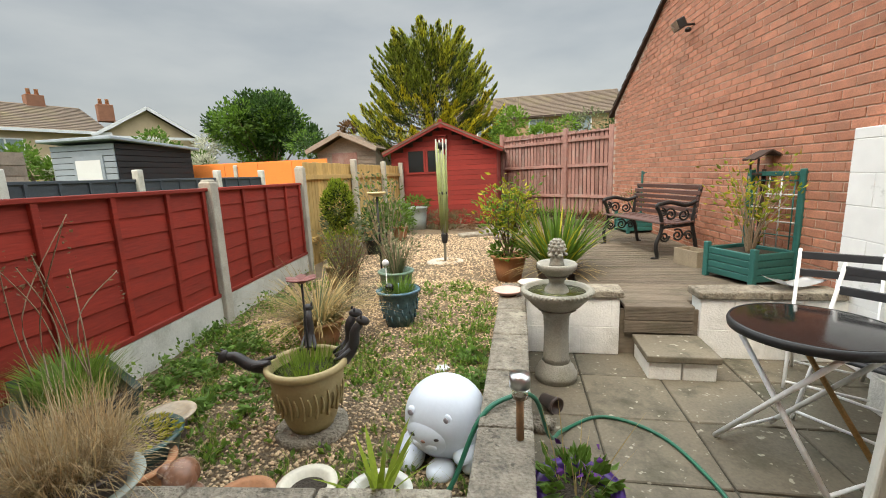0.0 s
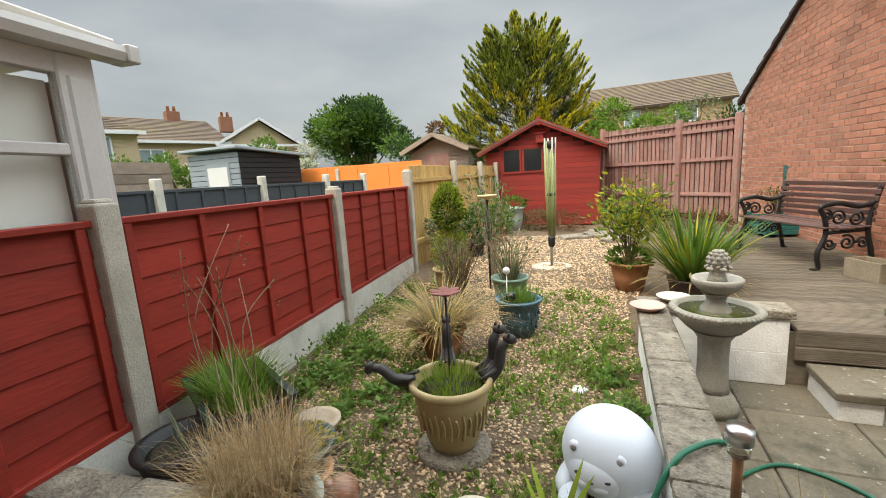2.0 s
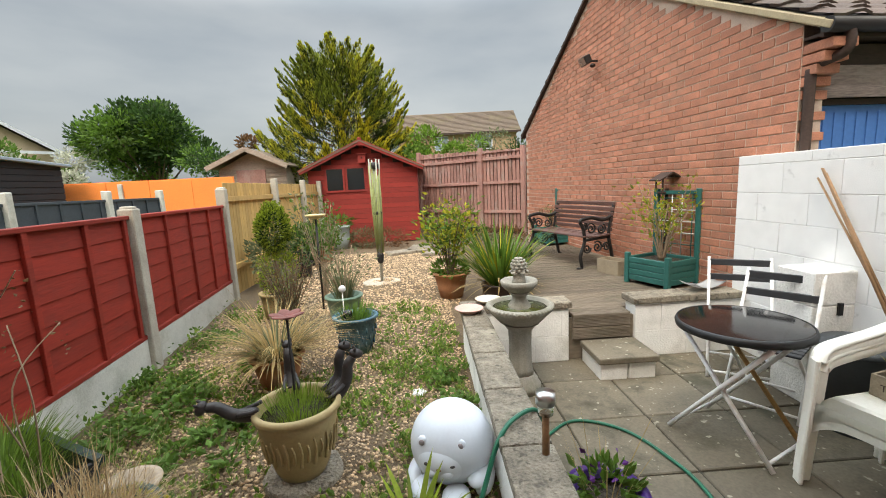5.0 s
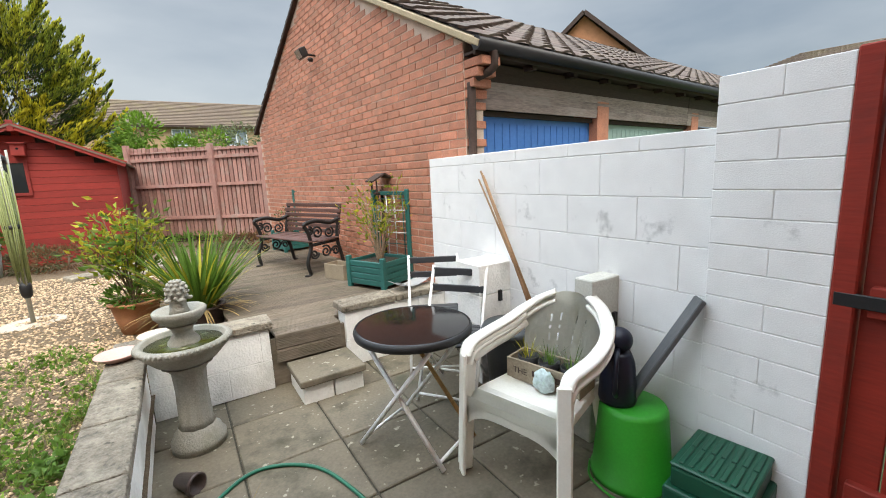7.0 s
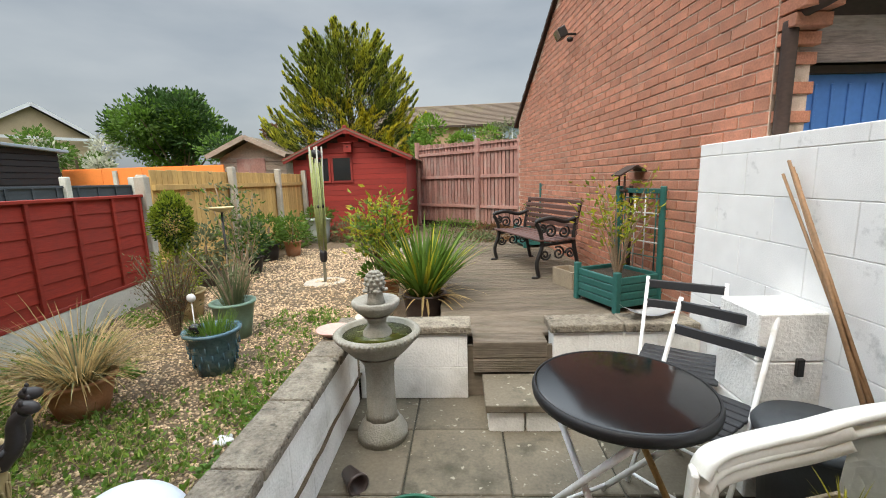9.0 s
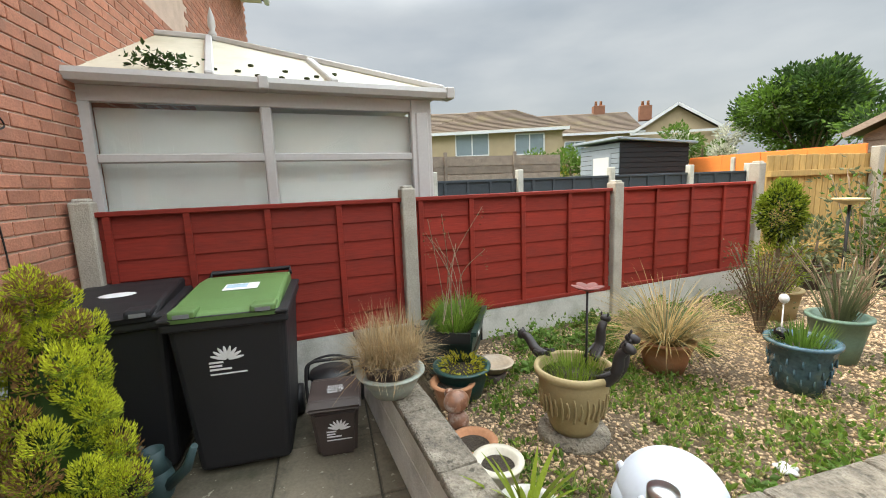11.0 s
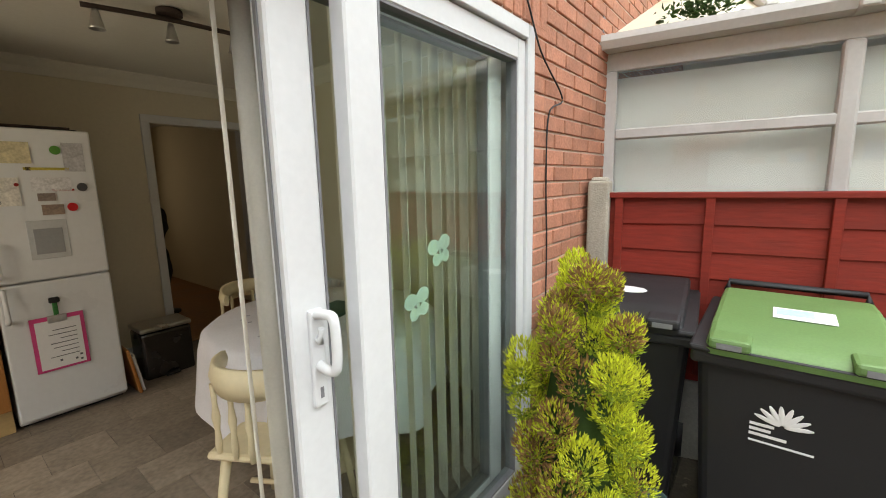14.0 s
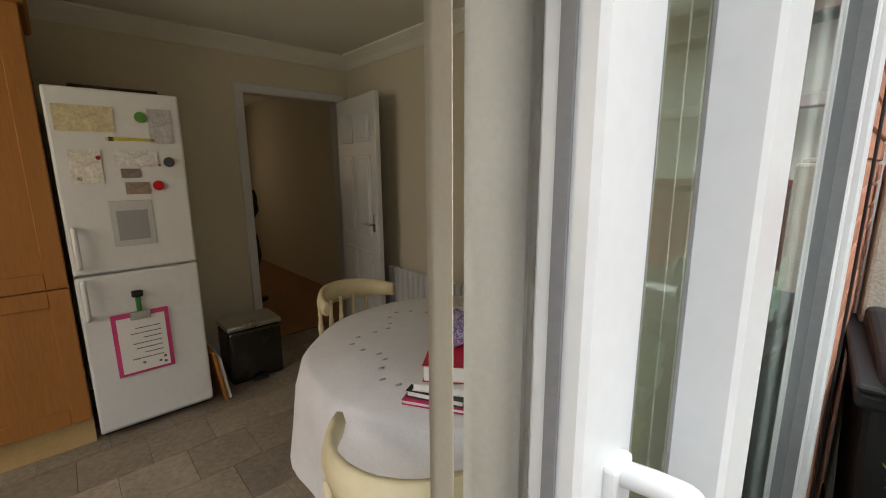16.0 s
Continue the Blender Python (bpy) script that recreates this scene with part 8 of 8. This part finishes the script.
part("rock", ball((0, 0, 0.04), (0.07, 0.05, 0.05), rough=0.4), CAP, rock)
wf = thing("white_plastic_flower", pose(0.12, 2.26, on_bed(0.12, 2.26) + 0.0), "white scrap shaped like a flower on the gravel", "litter")
b = bmesh.new()
for k in range(5):
    moved(ball((0.025, 0, 0.012), (0.028, 0.02, 0.012), None, 2), pose(0, 0, 0, 0, 0, 72 * k), b)
part("petal_shape", b, WHITE_PVC, wf)

# ---- weeds and pebbles on the bed ----
def weeds():
    g1, g2, tufts = [], [], []
    patches = [(0.15, 2.1, 0.5), (0.2, 1.5, 0.35), (-0.25, 2.4, 0.45), (0.1, 3.2, 0.5), (-0.9, 1.9, 0.45), (-1.5, 1.9, 0.4), (-1.3, 2.6, 0.4), (-1.75, 2.5, 0.3), (-1.8, 3.3, 0.35), (-0.1, 4.0, 0.4), (-0.9, 1.3, 0.3), (-0.65, 2.2, 0.4), (-1.75, 4.2, 0.3), (0.25, 2.7, 0.35), (-0.2, 1.1, 0.3)]
    for cx, cy, r in patches:
        for _ in range(int(230 * r)):
            a, q = rnd.uniform(0, 6.283), r * math.sqrt(rnd.random()) * (0.7 + 0.5 * rnd.random())
            x, y = cx + q * math.cos(a), cy + q * math.sin(a)
            if not (fence_line(y) + 0.03 < x < 0.45 and 0.95 < y < 9):
                continue
            z = on_bed(x, y)
            tall = 0.03 + 0.10 * max(0, noise.noise(Vector((x * 2.5, y * 2.5, 3)))) + (0.14 if x < -1.45 else 0) * rnd.random()
            for _k in range(5):
                zz = z + tall * rnd.random()
                (g1 if rnd.random() < 0.6 else g2).append(((x + rnd.gauss(0, 0.02), y + rnd.gauss(0, 0.02), zz), (rnd.gauss(0, 0.6), rnd.gauss(0, 0.6), 0.8)))
            if rnd.random() < 0.6:
                for _k in range(7):
                    tufts.append(((x, y, z - 0.005), (rnd.gauss(0, 0.4), rnd.gauss(0, 0.4), 1), rnd.uniform(0.04, 0.14), 0.004, 0.7))
    o = tagged(thing("weeds", pose(0, 0, 0), "green weeds and grass tufts spreading over the gravel", "weeds"), kind="stuff")
    leaves("weed_leaves", g1, 0.036, leafmat("weed_green", (0.10, 0.19, 0.03)), o, rnd, 0.6)
    leaves("weed_leaves", g2, 0.034, leafmat("fresh_weed", (0.17, 0.27, 0.04)), o, rnd, 0.6)
    blades("grass_blades", tufts, leafmat("pale_tuft_grass", (0.25, 0.27, 0.08), 0.5), o)


weeds()


def weed_clump(x, y, r, h, n, c, name):
    """A leafy weed: short stalks with broad toothed leaves in a mound."""
    o = thing("weed_plant", pose(x, y, on_bed(x, y) - 0.01), name, "weed", "leafy weeds in the bed")
    stalks, spots = [], []
    for k in range(max(10, n // 14)):
        a, q = rnd.uniform(0, 6.283), r * math.sqrt(rnd.random())
        top = h * (1 - 0.5 * (q / r) ** 2) * rnd.uniform(0.6, 1.05)
        stalks.append(((q * 0.7 * math.cos(a), q * 0.7 * math.sin(a), 0), (math.cos(a) * 0.35, math.sin(a) * 0.35, 1), top, 0.004, 0.3))
        for j in range(14):
            z = top * (0.3 + 0.7 * rnd.random())
            spots.append(((q * math.cos(a) + rnd.gauss(0, 0.03), q * math.sin(a) + rnd.gauss(0, 0.03), z), (rnd.gauss(0, 0.8), rnd.gauss(0, 0.8), 0.45)))
    blades("stalk", stalks, L_GREEN, o)
    tagged(leaves("foliage", spots, 0.05, leafmat("weed_plant_leaf", c, 0.4), o, rnd, 0.62, 0.15), kind="stuff")


for x, y, r, h, n in ((-1.56, 1.95, 0.22, 0.24, 420), (-1.42, 2.30, 0.22, 0.20, 380), (-1.70, 2.62, 0.2, 0.26, 380), (-1.02, 1.72, 0.22, 0.14, 330), (-0.92, 2.05, 0.2, 0.13, 260), (-1.12, 2.95, 0.2, 0.16, 260), (0.33, 1.92, 0.16, 0.17, 300), (-1.78, 3.45, 0.2, 0.2, 260), (0.30, 2.45, 0.15, 0.09, 180)):
    weed_clump(x, y, r, h * 0.85, int(n * 0.7), (0.105, 0.20, 0.038), "leafy green weed mound on the gravel")


def pebbles():
    """Loose stones on the near bed and the paler gravel behind."""
    verts, faces = [], []
    ico = [Vector(v) for v in ((1, 0, 0), (0, 1, 0), (-1, 0, 0), (0, -1, 0), (0, 0, 0.7), (0, 0, -0.7))]
    tri = [(0, 1, 4), (1, 2, 4), (2, 3, 4), (3, 0, 4), (1, 0, 5), (2, 1, 5), (3, 2, 5), (0, 3, 5)]
    for k in range(30000):
        if k < 20000:
            y = 0.95 + 3.6 * rnd.random() ** 1.2
            x = rnd.uniform(fence_line(y) + 0.03, 0.46)
            s = rnd.uniform(0.006, 0.013)
        else:
            x, y = rnd.uniform(-1.9, 0.6), rnd.uniform(4.2, 8.4)
            s = rnd.uniform(0.009, 0.018)
        z = on_bed(x, y) + s * 0.2
        a = rnd.uniform(0, 6.283)
        i = len(verts)
        for v in ico:
            w = Vector((v.x * s * 1.25, v.y * s * 0.9, v.z * s))
            verts.append((x + w.x * math.cos(a) - w.y * math.sin(a), y + w.x * math.sin(a) + w.y * math.cos(a), z + w.z))
        faces += [(i + p, i + q, i + r) for p, q, r in tri]
    o = tagged(mesh_part("pebbles", verts, faces, PEBBLE, None, smooth=True), "loose buff and brown pea gravel stones", "gravel", kind="stuff")


pebbles()

# ---- beyond the fences ----
DARKGREY = mat("dark_grey_fence_paint", (0.045, 0.055, 0.065), 0.8, 0.15, 4, 40, 0.3, per="object", spread=0.1)
GREYCLAD = mat("grey_painted_cladding", (0.25, 0.29, 0.33), 0.7, 0.12, 4, 40, 0.2, per="object", spread=0.08)
BLACKCLAD = mat("black_painted_cladding", (0.014, 0.015, 0.018), 0.75, 0.15, 4, 40, 0.3, per="object", spread=0.1)
RENDER_ = mat("buff_brick_render", (0.42, 0.32, 0.21), 0.9, 0.12, 2, 30, 0.3)
TANBRICK = mat("tan_brick", (0.36, 0.24, 0.14), 0.9, 0.15, 3, 40, 0.3)
DULLBRICK = mat("dull_chimney_brick", (0.22, 0.10, 0.06), 0.9, 0.2, 4, 50, 0.3)
ORANGEBRICK = mat("orange_brick", (0.42, 0.19, 0.10), 0.9, 0.2, 4, 50, 0.3)
SKYGLASS = mat("window_glass_far", (0.20, 0.25, 0.28), 0.08, 0.1, 3, 20, 0)

nf = tagged(part("fence_neighbour", box(-5.06, -5.03, -0.6, 8.3, 0, 1.5), DARKGREY), "dark grey painted fence with pale posts", "fence", kind="structure")
for k in range(12):
    z = 0.2 + k * 0.112
    part("plank", box(-5.03, -5.01, -0.6, 8.3, z, z + 0.12, 0.003), DARKGREY, nf)
part("rail", box(-5.05, -4.99, -0.6, 8.3, 1.52, 1.56, 0.004), DARKGREY, nf)
for k in range(24):
    part("batten", box(-5.01, -4.985, -0.5 + 0.38 * k, -0.46 + 0.38 * k, 0.2, 1.53, 0.003), DARKGREY, nf)
for y in (0.25, 2.0, 3.45, 5.2, 6.9, 8.3):
    part("concrete_post", box(-5.06, -4.94, y - 0.05, y + 0.05, 0, 1.70, 0.012), GRAVELBOARD, nf, "pale concrete post")
of = tagged(part("fence_old", box(-9.05, -9.0, -1, 6.6, 0, 2.2), GREY_WOOD), "weathered grey board fence", "fence", kind="structure")
for k in range(9):
    part("plank", box(-9.0, -8.985, -1, 6.6, 0.35 + 0.2 * k, 0.53 + 0.2 * k, 0.003), GREY_WOOD, of)
for k in range(4):
    part("post", box(-9.0, -8.93, -0.5 + 1.9 * k, -0.42 + 1.9 * k, 0, 2.3, 0.004), GREY_WOOD, of)

gs = thing("grey_shed", pose(0, 0, 0), "grey and black clad garden shed with white door", "shed")
part("body", box(-10.4, -8.6, 8.2, 10.5, 0, 2.45), BLACKCLAD, gs)
for k in range(17):
    part("cladding_board", box(-10.4, -8.6, 8.17, 8.2, 0.1 + 0.14 * k, 0.225 + 0.14 * k, 0.004), GREYCLAD, gs)
    part("cladding_board", box(-8.6, -8.57, 8.2, 10.5, 0.1 + 0.14 * k, 0.225 + 0.14 * k, 0.004), BLACKCLAD, gs)
part("roof", bar((-9.5, 8.0, 2.58), (-9.5, 10.7, 2.44), 2.1, 0.07, bevel=0.01), GREYCLAD, gs)
dd = part("door", box(-9.7, -9.0, 8.14, 8.17, 0.2, 2.1), WHITE_PVC, gs, "white door")
part("door_frame", box(-9.78, -8.92, 8.15, 8.168, 0.15, 2.2), GREYCLAD, dd)

orf = tagged(part("fence_orange", box(-9.0, -4.7, 11.0, 11.04, 0, 2.02), ORANGE), "bright orange painted board fence", "fence", kind="structure")
for k in range(4):
    part("panel", box(-9.0 + 1.08 * k, -7.93 + 1.08 * k, 10.97, 11.0, 0.1, 2.0 + 0.015 * (k % 2), 0.004), ORANGE, orf)
part("post", box(-7.6, -7.5, 10.9, 10.97, 0, 1.95, 0.008), GRAVELBOARD, orf)

os_ = thing("old_shed", pose(0, 0, 0), "weathered timber shed with faded doors", "shed")
xm, y0 = -5.2, 13.5
part("body", prism([(-6.2, 0), (-4.1, 0), (-4.1, 2.35), (xm, 2.85), (-6.2, 2.35)], 2.4, "y", y0), GREY_WOOD, os_)
for k in range(16):
    part("cladding_board", box(-6.2, -4.1, y0 - 0.03, y0, 0.1 + 0.14 * k, 0.225 + 0.14 * k, 0.004), GREY_WOOD, os_)
part("door", box(-5.65, -4.75, y0 - 0.06, y0 - 0.03, 0.2, 2.3, 0.004), PINK_WOOD, os_, "faded pink timber doors")
for sgn in (-1, 1):
    part("roof_sheet", bar((xm, y0 + 1.1, 2.95), (xm + sgn * 1.25, y0 + 1.1, 2.38), 2.9, 0.05), ROOF_FAR, os_)
    part("bargeboard", bar((xm, y0 - 0.36, 2.93), (xm + sgn * 1.25, y0 - 0.36, 2.36), 0.03, 0.14), GREY_WOOD, os_)


def conifer_tree():
    o = thing("large_conifer", pose(-2.75, 16.4, 0), "tall golden-green cypress with feathery upswept branches", "tree")
    part("trunk", tube([(0, 0, 0), (0.05, 0, 3), (0, 0, 6.2)], 0.22, taper=0.04), TWIG, o)
    br = bmesh.new()
    tip, lit, mid, deep, gold = [], [], [], [], []
    girth = lambda z: float(np.interp(z, (1.0, 2.2, 3.2, 4.2, 5.2, 6.0, 6.6, 7.0), (2.3, 2.65, 2.6, 2.3, 1.95, 1.55, 1.0, 0.5)))
    for k in range(440):
        t = (k + rnd.random()) / 440
        a = k * 2.39996 + rnd.uniform(-0.3, 0.3)
        z1 = 1.3 + 5.2 * t
        d = Vector((math.cos(a), math.sin(a), 0))
        side = Vector((-d.y, d.x, 0))
        reach = girth(z1) * rnd.uniform(0.66, 1.04) * (1.18 if d.x < -0.5 and z1 < 3.6 else 1.0)
        up = rnd.uniform(0.25, 0.65) + 0.45 * t
        end = d * reach + Vector((0, 0, z1))
        pts = curve([d * reach * 0.25 + Vector((0, 0, z1 - up * 0.95)), d * reach * 0.72 + Vector((0, 0, z1 - up * 0.55)), end, end + d * 0.28 + Vector((0, 0, 0.26 + 0.10 * t)) + side * rnd.gauss(0, 0.12)], 5)
        if k % 3 == 0:
            tube(pts, 0.025, br, 4, taper=0.005)
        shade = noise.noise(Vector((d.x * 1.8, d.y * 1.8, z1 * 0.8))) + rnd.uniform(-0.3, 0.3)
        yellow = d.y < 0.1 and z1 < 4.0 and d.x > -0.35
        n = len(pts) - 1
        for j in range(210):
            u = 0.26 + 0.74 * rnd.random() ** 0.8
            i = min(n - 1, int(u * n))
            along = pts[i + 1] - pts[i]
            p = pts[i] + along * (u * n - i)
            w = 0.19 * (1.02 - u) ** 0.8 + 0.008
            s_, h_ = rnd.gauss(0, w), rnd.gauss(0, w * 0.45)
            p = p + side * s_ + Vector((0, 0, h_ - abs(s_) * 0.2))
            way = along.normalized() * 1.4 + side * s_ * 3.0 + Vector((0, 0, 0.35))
            # Shade and light put into colour: inner and underside sprays dark, outer ones lit.
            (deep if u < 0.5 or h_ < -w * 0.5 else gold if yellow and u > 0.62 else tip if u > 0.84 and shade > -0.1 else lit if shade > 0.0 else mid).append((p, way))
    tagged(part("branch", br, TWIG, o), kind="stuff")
    for spots, name, c in ((gold, "yellow_cypress", (0.50, 0.43, 0.035)), (tip, "pale_gold_cypress", (0.44, 0.43, 0.05)), (lit, "gold_cypress", (0.33, 0.34, 0.04)), (mid, "green_cypress", (0.19, 0.23, 0.03)), (deep, "shaded_cypress", (0.04, 0.06, 0.012))):
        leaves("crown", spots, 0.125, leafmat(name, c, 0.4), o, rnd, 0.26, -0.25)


conifer_tree()


def broad_tree(name, x, y, top, width, low, lm, label, n, leaf, lobes=14, seed=1):
    o = thing(name, pose(x, y, 0), label, "tree")
    r2 = random.Random(seed)
    part("trunk", tube(curve([(0, 0, 0), (0.1, 0, low), (0, 0.1, (low + top) / 2)], 5), 0.05 * width + 0.03, taper=0.04), TWIG, o)
    limbs = bmesh.new()
    per = n // lobes
    for k in range(lobes):
        a = r2.uniform(0, 6.283)
        q = width * math.sqrt(r2.random()) * 0.75
        h = low + (top - low) * (0.25 + 0.6 * r2.random()) * (1 - 0.35 * (q / width) ** 2)
        c = (q * math.cos(a), q * math.sin(a), h)
        tube(curve([(0, 0, low * 0.7), (c[0] * 0.5, c[1] * 0.5, low + (h - low) * 0.4), c], 4), 0.05 + 0.01 * width, limbs, 5, taper=0.015)
        r = width * r2.uniform(0.26, 0.42)
        leaves("crown", clump(c, (r, r, r * 0.8), per, 0.4, 0.4), leaf, lm[k % len(lm)], o, rnd, 0.55, 0.1)
    tagged(part("limb", limbs, TWIG, o), kind="stuff")


broad_tree("broadleaf_tree", -15.2, 25.2, 7.4, 3.4, 2.2, (L_DARK, L_GREEN, L_DARK), "dense dark green broadleaf tree in a far garden", 16000, 0.26, 22, 3)
broad_tree("broadleaf_tree", -12.2, 29.0, 5.8, 2.2, 1.6, (L_GREY, L_BROWN), "brownish thinner tree beside the green one", 3500, 0.24, 9, 8)
FRESH = leafmat("fresh_bush", (0.13, 0.23, 0.03))
YELLOW = leafmat("yellow_bush", (0.32, 0.28, 0.02), 0.3)
WHITEFL = leafmat("white_blossom", (0.55, 0.55, 0.45), 0.3)
for x, y, top, w_, lm, lb_, n_ in ((0.7, 14.2, 3.7, 1.3, (FRESH, FRESH, L_GREEN), "bright green shrub behind the far fence", 5000), (2.6, 17.5, 4.2, 1.5, (L_GREY, FRESH), "spiky pale shrub behind the far fence", 2600), (4.6, 17.5, 4.2, 1.0, (L_DARK,), "dark shrub behind the far fence", 1800),
                                (-18.5, 21.5, 5.0, 2.2, (L_GREEN, WHITEFL), "flowering shrub in a far garden", 3500), (-12.0, 9.3, 2.9, 1.2, (L_GREEN, L_GREEN, WHITEFL), "white-flowered shrub behind the grey shed", 3000), (-14.0, 8.6, 2.9, 1.3, (YELLOW, L_GREEN), "yellow-green shrub in a neighbouring garden", 2200),
                                (-10.2, 22.5, 4.2, 2.6, (L_DARK, L_GREEN), "low green trees beyond the orange fence", 4000), (-7.4, 20.0, 3.6, 1.8, (L_DARK,), "dark hedge beyond the old shed", 2500), (-25.0, 27.0, 5.4, 3.0, (L_DARK, L_GREEN), "dark green trees in far gardens", 3000), (-20.5, 31.0, 6.0, 2.8, (L_GREEN, L_DARK), "far garden trees by the houses", 3000)):
    broad_tree("garden_shrub", x, y, top, w_, top * 0.3, lm, lb_, n_, 0.12 if y < 18 else 0.2, 9, int(abs(x * 7) + y))


def far_house(name, m, w, d, eave, ridge, wallmat, label, windows, hip=0.0, chimney=None, gable_x=False):
    """A house with its own x along the front, front facing -y."""
    o = thing(name, m, label, "house")
    part("wall", box(-w / 2, w / 2, 0, d, 0, eave), wallmat, o)
    b = bmesh.new()
    e = 0.35
    c = [(-w / 2 - e, -e, eave - 0.1), (w / 2 + e, -e, eave - 0.1), (w / 2 + e, d + e, eave - 0.1), (-w / 2 - e, d + e, eave - 0.1)]
    if gable_x:
        r = [(0, -e, ridge), (0, d + e, ridge)]
        fs = [(c[1], r[0], r[1], c[2]), (c[0], c[3], r[1], r[0])]
        gables = [(c[0], c[1], r[0]), (c[2], c[3], r[1])]
    else:
        r = [(-w / 2 - e + hip, d / 2, ridge), (w / 2 + e - hip, d / 2, ridge)]
        fs = [(c[0], c[1], r[1], r[0]), (c[2], c[3], r[0], r[1])]
        gables = [(c[1], c[2], r[1]), (c[3], c[0], r[0])]
    for f in fs + ([] if gable_x else gables):
        b.faces.new([b.verts.new(p) for p in f])
    roof = part("roof", b, ROOF_FAR, o, "brown tiled roof")
    for f in fs:
        p = [Vector(v) for v in f]
        nrm = (p[1] - p[0]).cross(p[2] - p[0]).normalized()
        nrm = nrm if nrm.z > 0 else -nrm
        lines = bmesh.new()
        lo0, lo1, hi1, hi0 = (p[0], p[1], p[2], p[3]) if abs(p[0].z - p[1].z) < 0.01 else (p[0], p[3], p[2], p[1])
        for k in range(1, 16):
            t = k / 16
            tube([lo0.lerp(hi0, t) + nrm * 0.015, lo1.lerp(hi1, t) + nrm * 0.015], 0.03, lines, 4)
        tagged(part("tile_course", lines, ROOF_FAR, roof), kind="stuff")
    part("fascia", box(-w / 2 - e, w / 2 + e, -e - 0.03, -e, eave - 0.25, eave - 0.08), WHITE_PVC if wallmat is RENDER_ else DARK_WOOD, o)
    if gable_x:
        g = prism([(-w / 2, eave - 0.1), (w / 2, eave - 0.1), (0, ridge - 0.15)], 0.2, "y", -0.01)
        part("gable", g, wallmat, o)
        for sgn in (-1, 1):
            part("bargeboard", bar((sgn * (w / 2 + e), -e - 0.02, eave - 0.15), (0, -e - 0.02, ridge - 0.03), 0.05, 0.2), WHITE_PVC if wallmat is RENDER_ else DARK_WOOD, o)
    for x, z, ww, wh in windows:
        g = part("window", box(x - ww / 2, x + ww / 2, -0.05, -0.01, z, z + wh), SKYGLASS, o)
        for e4 in ((x - ww / 2 - 0.05, x + ww / 2 + 0.05, z - 0.07, z), (x - ww / 2 - 0.05, x + ww / 2 + 0.05, z + wh, z + wh + 0.07), (x - ww / 2 - 0.07, x - ww / 2, z, z + wh), (x + ww / 2, x + ww / 2 + 0.07, z, z + wh), (x - 0.035, x + 0.035, z, z + wh)):
            part("window_frame", box(e4[0], e4[1], -0.09, -0.03, e4[2], e4[3]), WHITE_PVC, g)
    if chimney:
        ch = part("chimney", box(chimney - 0.45, chimney + 0.45, d / 2 - 0.35, d / 2 + 0.35, ridge - 0.6, ridge + 0.55, 0.02), DULLBRICK, o)
        for k in (-0.2, 0.2):
            part("chimney_pot", lathe([(0.12, 0), (0.1, 0.35), (0.12, 0.38)], 12, at=(chimney + k, d / 2, ridge + 0.55)), TERRA, ch)
    return o


def facing(x, y, tx=0.5, ty=0.5):
    """A pose at x, y whose -y side looks to a point."""
    return pose(x, y, 0, 0, 0, math.degrees(math.atan2(ty - y, tx - x)) + 90)


far_house("far_house", facing(-22.6, 10.2), 8.2, 7, 4.65, 6.3, RENDER_, "tan rendered house with hipped brown roof", [(-1.2, 3.2, 1.9, 1.2), (2.2, 3.15, 1.6, 1.1)], 3.0)
far_house("far_house", facing(-27.4, 4.5), 6.0, 8, 5.0, 7.1, RENDER_, "tan gabled house seen past the conservatory", [(0.6, 3.3, 1.6, 1.1)], 0, None, True)
far_house("far_house", facing(-26.6, 19.8, 4, 8), 6.8, 8, 5.0, 6.9, RENDER_, "pale gabled house with a brown roof", [(-1.2, 3.2, 1.4, 1.1)], 0, 1.5)
far_house("far_house", facing(-24.0, 25.0, 4, 8), 5.5, 7, 4.8, 6.6, RENDER_, "small far house with brick chimney", [(0, 3.0, 1.2, 1.0)], 0, -1.5, True)
far_house("far_house", facing(-30.0, 8.5, 1, 2), 7, 8, 5.2, 7.4, RENDER_, "far house with pale gable and tall chimney", [(0.5, 3.4, 1.4, 1.1)], 0, -2.0)
far_house("terrace_row", pose(1.2, 37.5, 0, 0, 0, -3), 15.0, 7, 6.1, 8.3, TANBRICK, "row of brick houses behind the far fence", [(0.9, 4.6, 1.1, 1.1), (4.6, 4.6, 1.4, 1.1), (-3.5, 4.6, 1.2, 1.1)], 0)
far_house("brick_house", facing(20.7, 15.9, 2, 2), 6.0, 9, 6.9, 9.7, ORANGEBRICK, "orange brick gabled house beyond the garages", [], 0, None, True)
far_house("brick_house", facing(26.2, 6.4, 2, 1), 7.5, 8, 5.6, 7.0, ORANGEBRICK, "brick house with a low tiled roof beyond the gate", [], 2.2, 2.6)
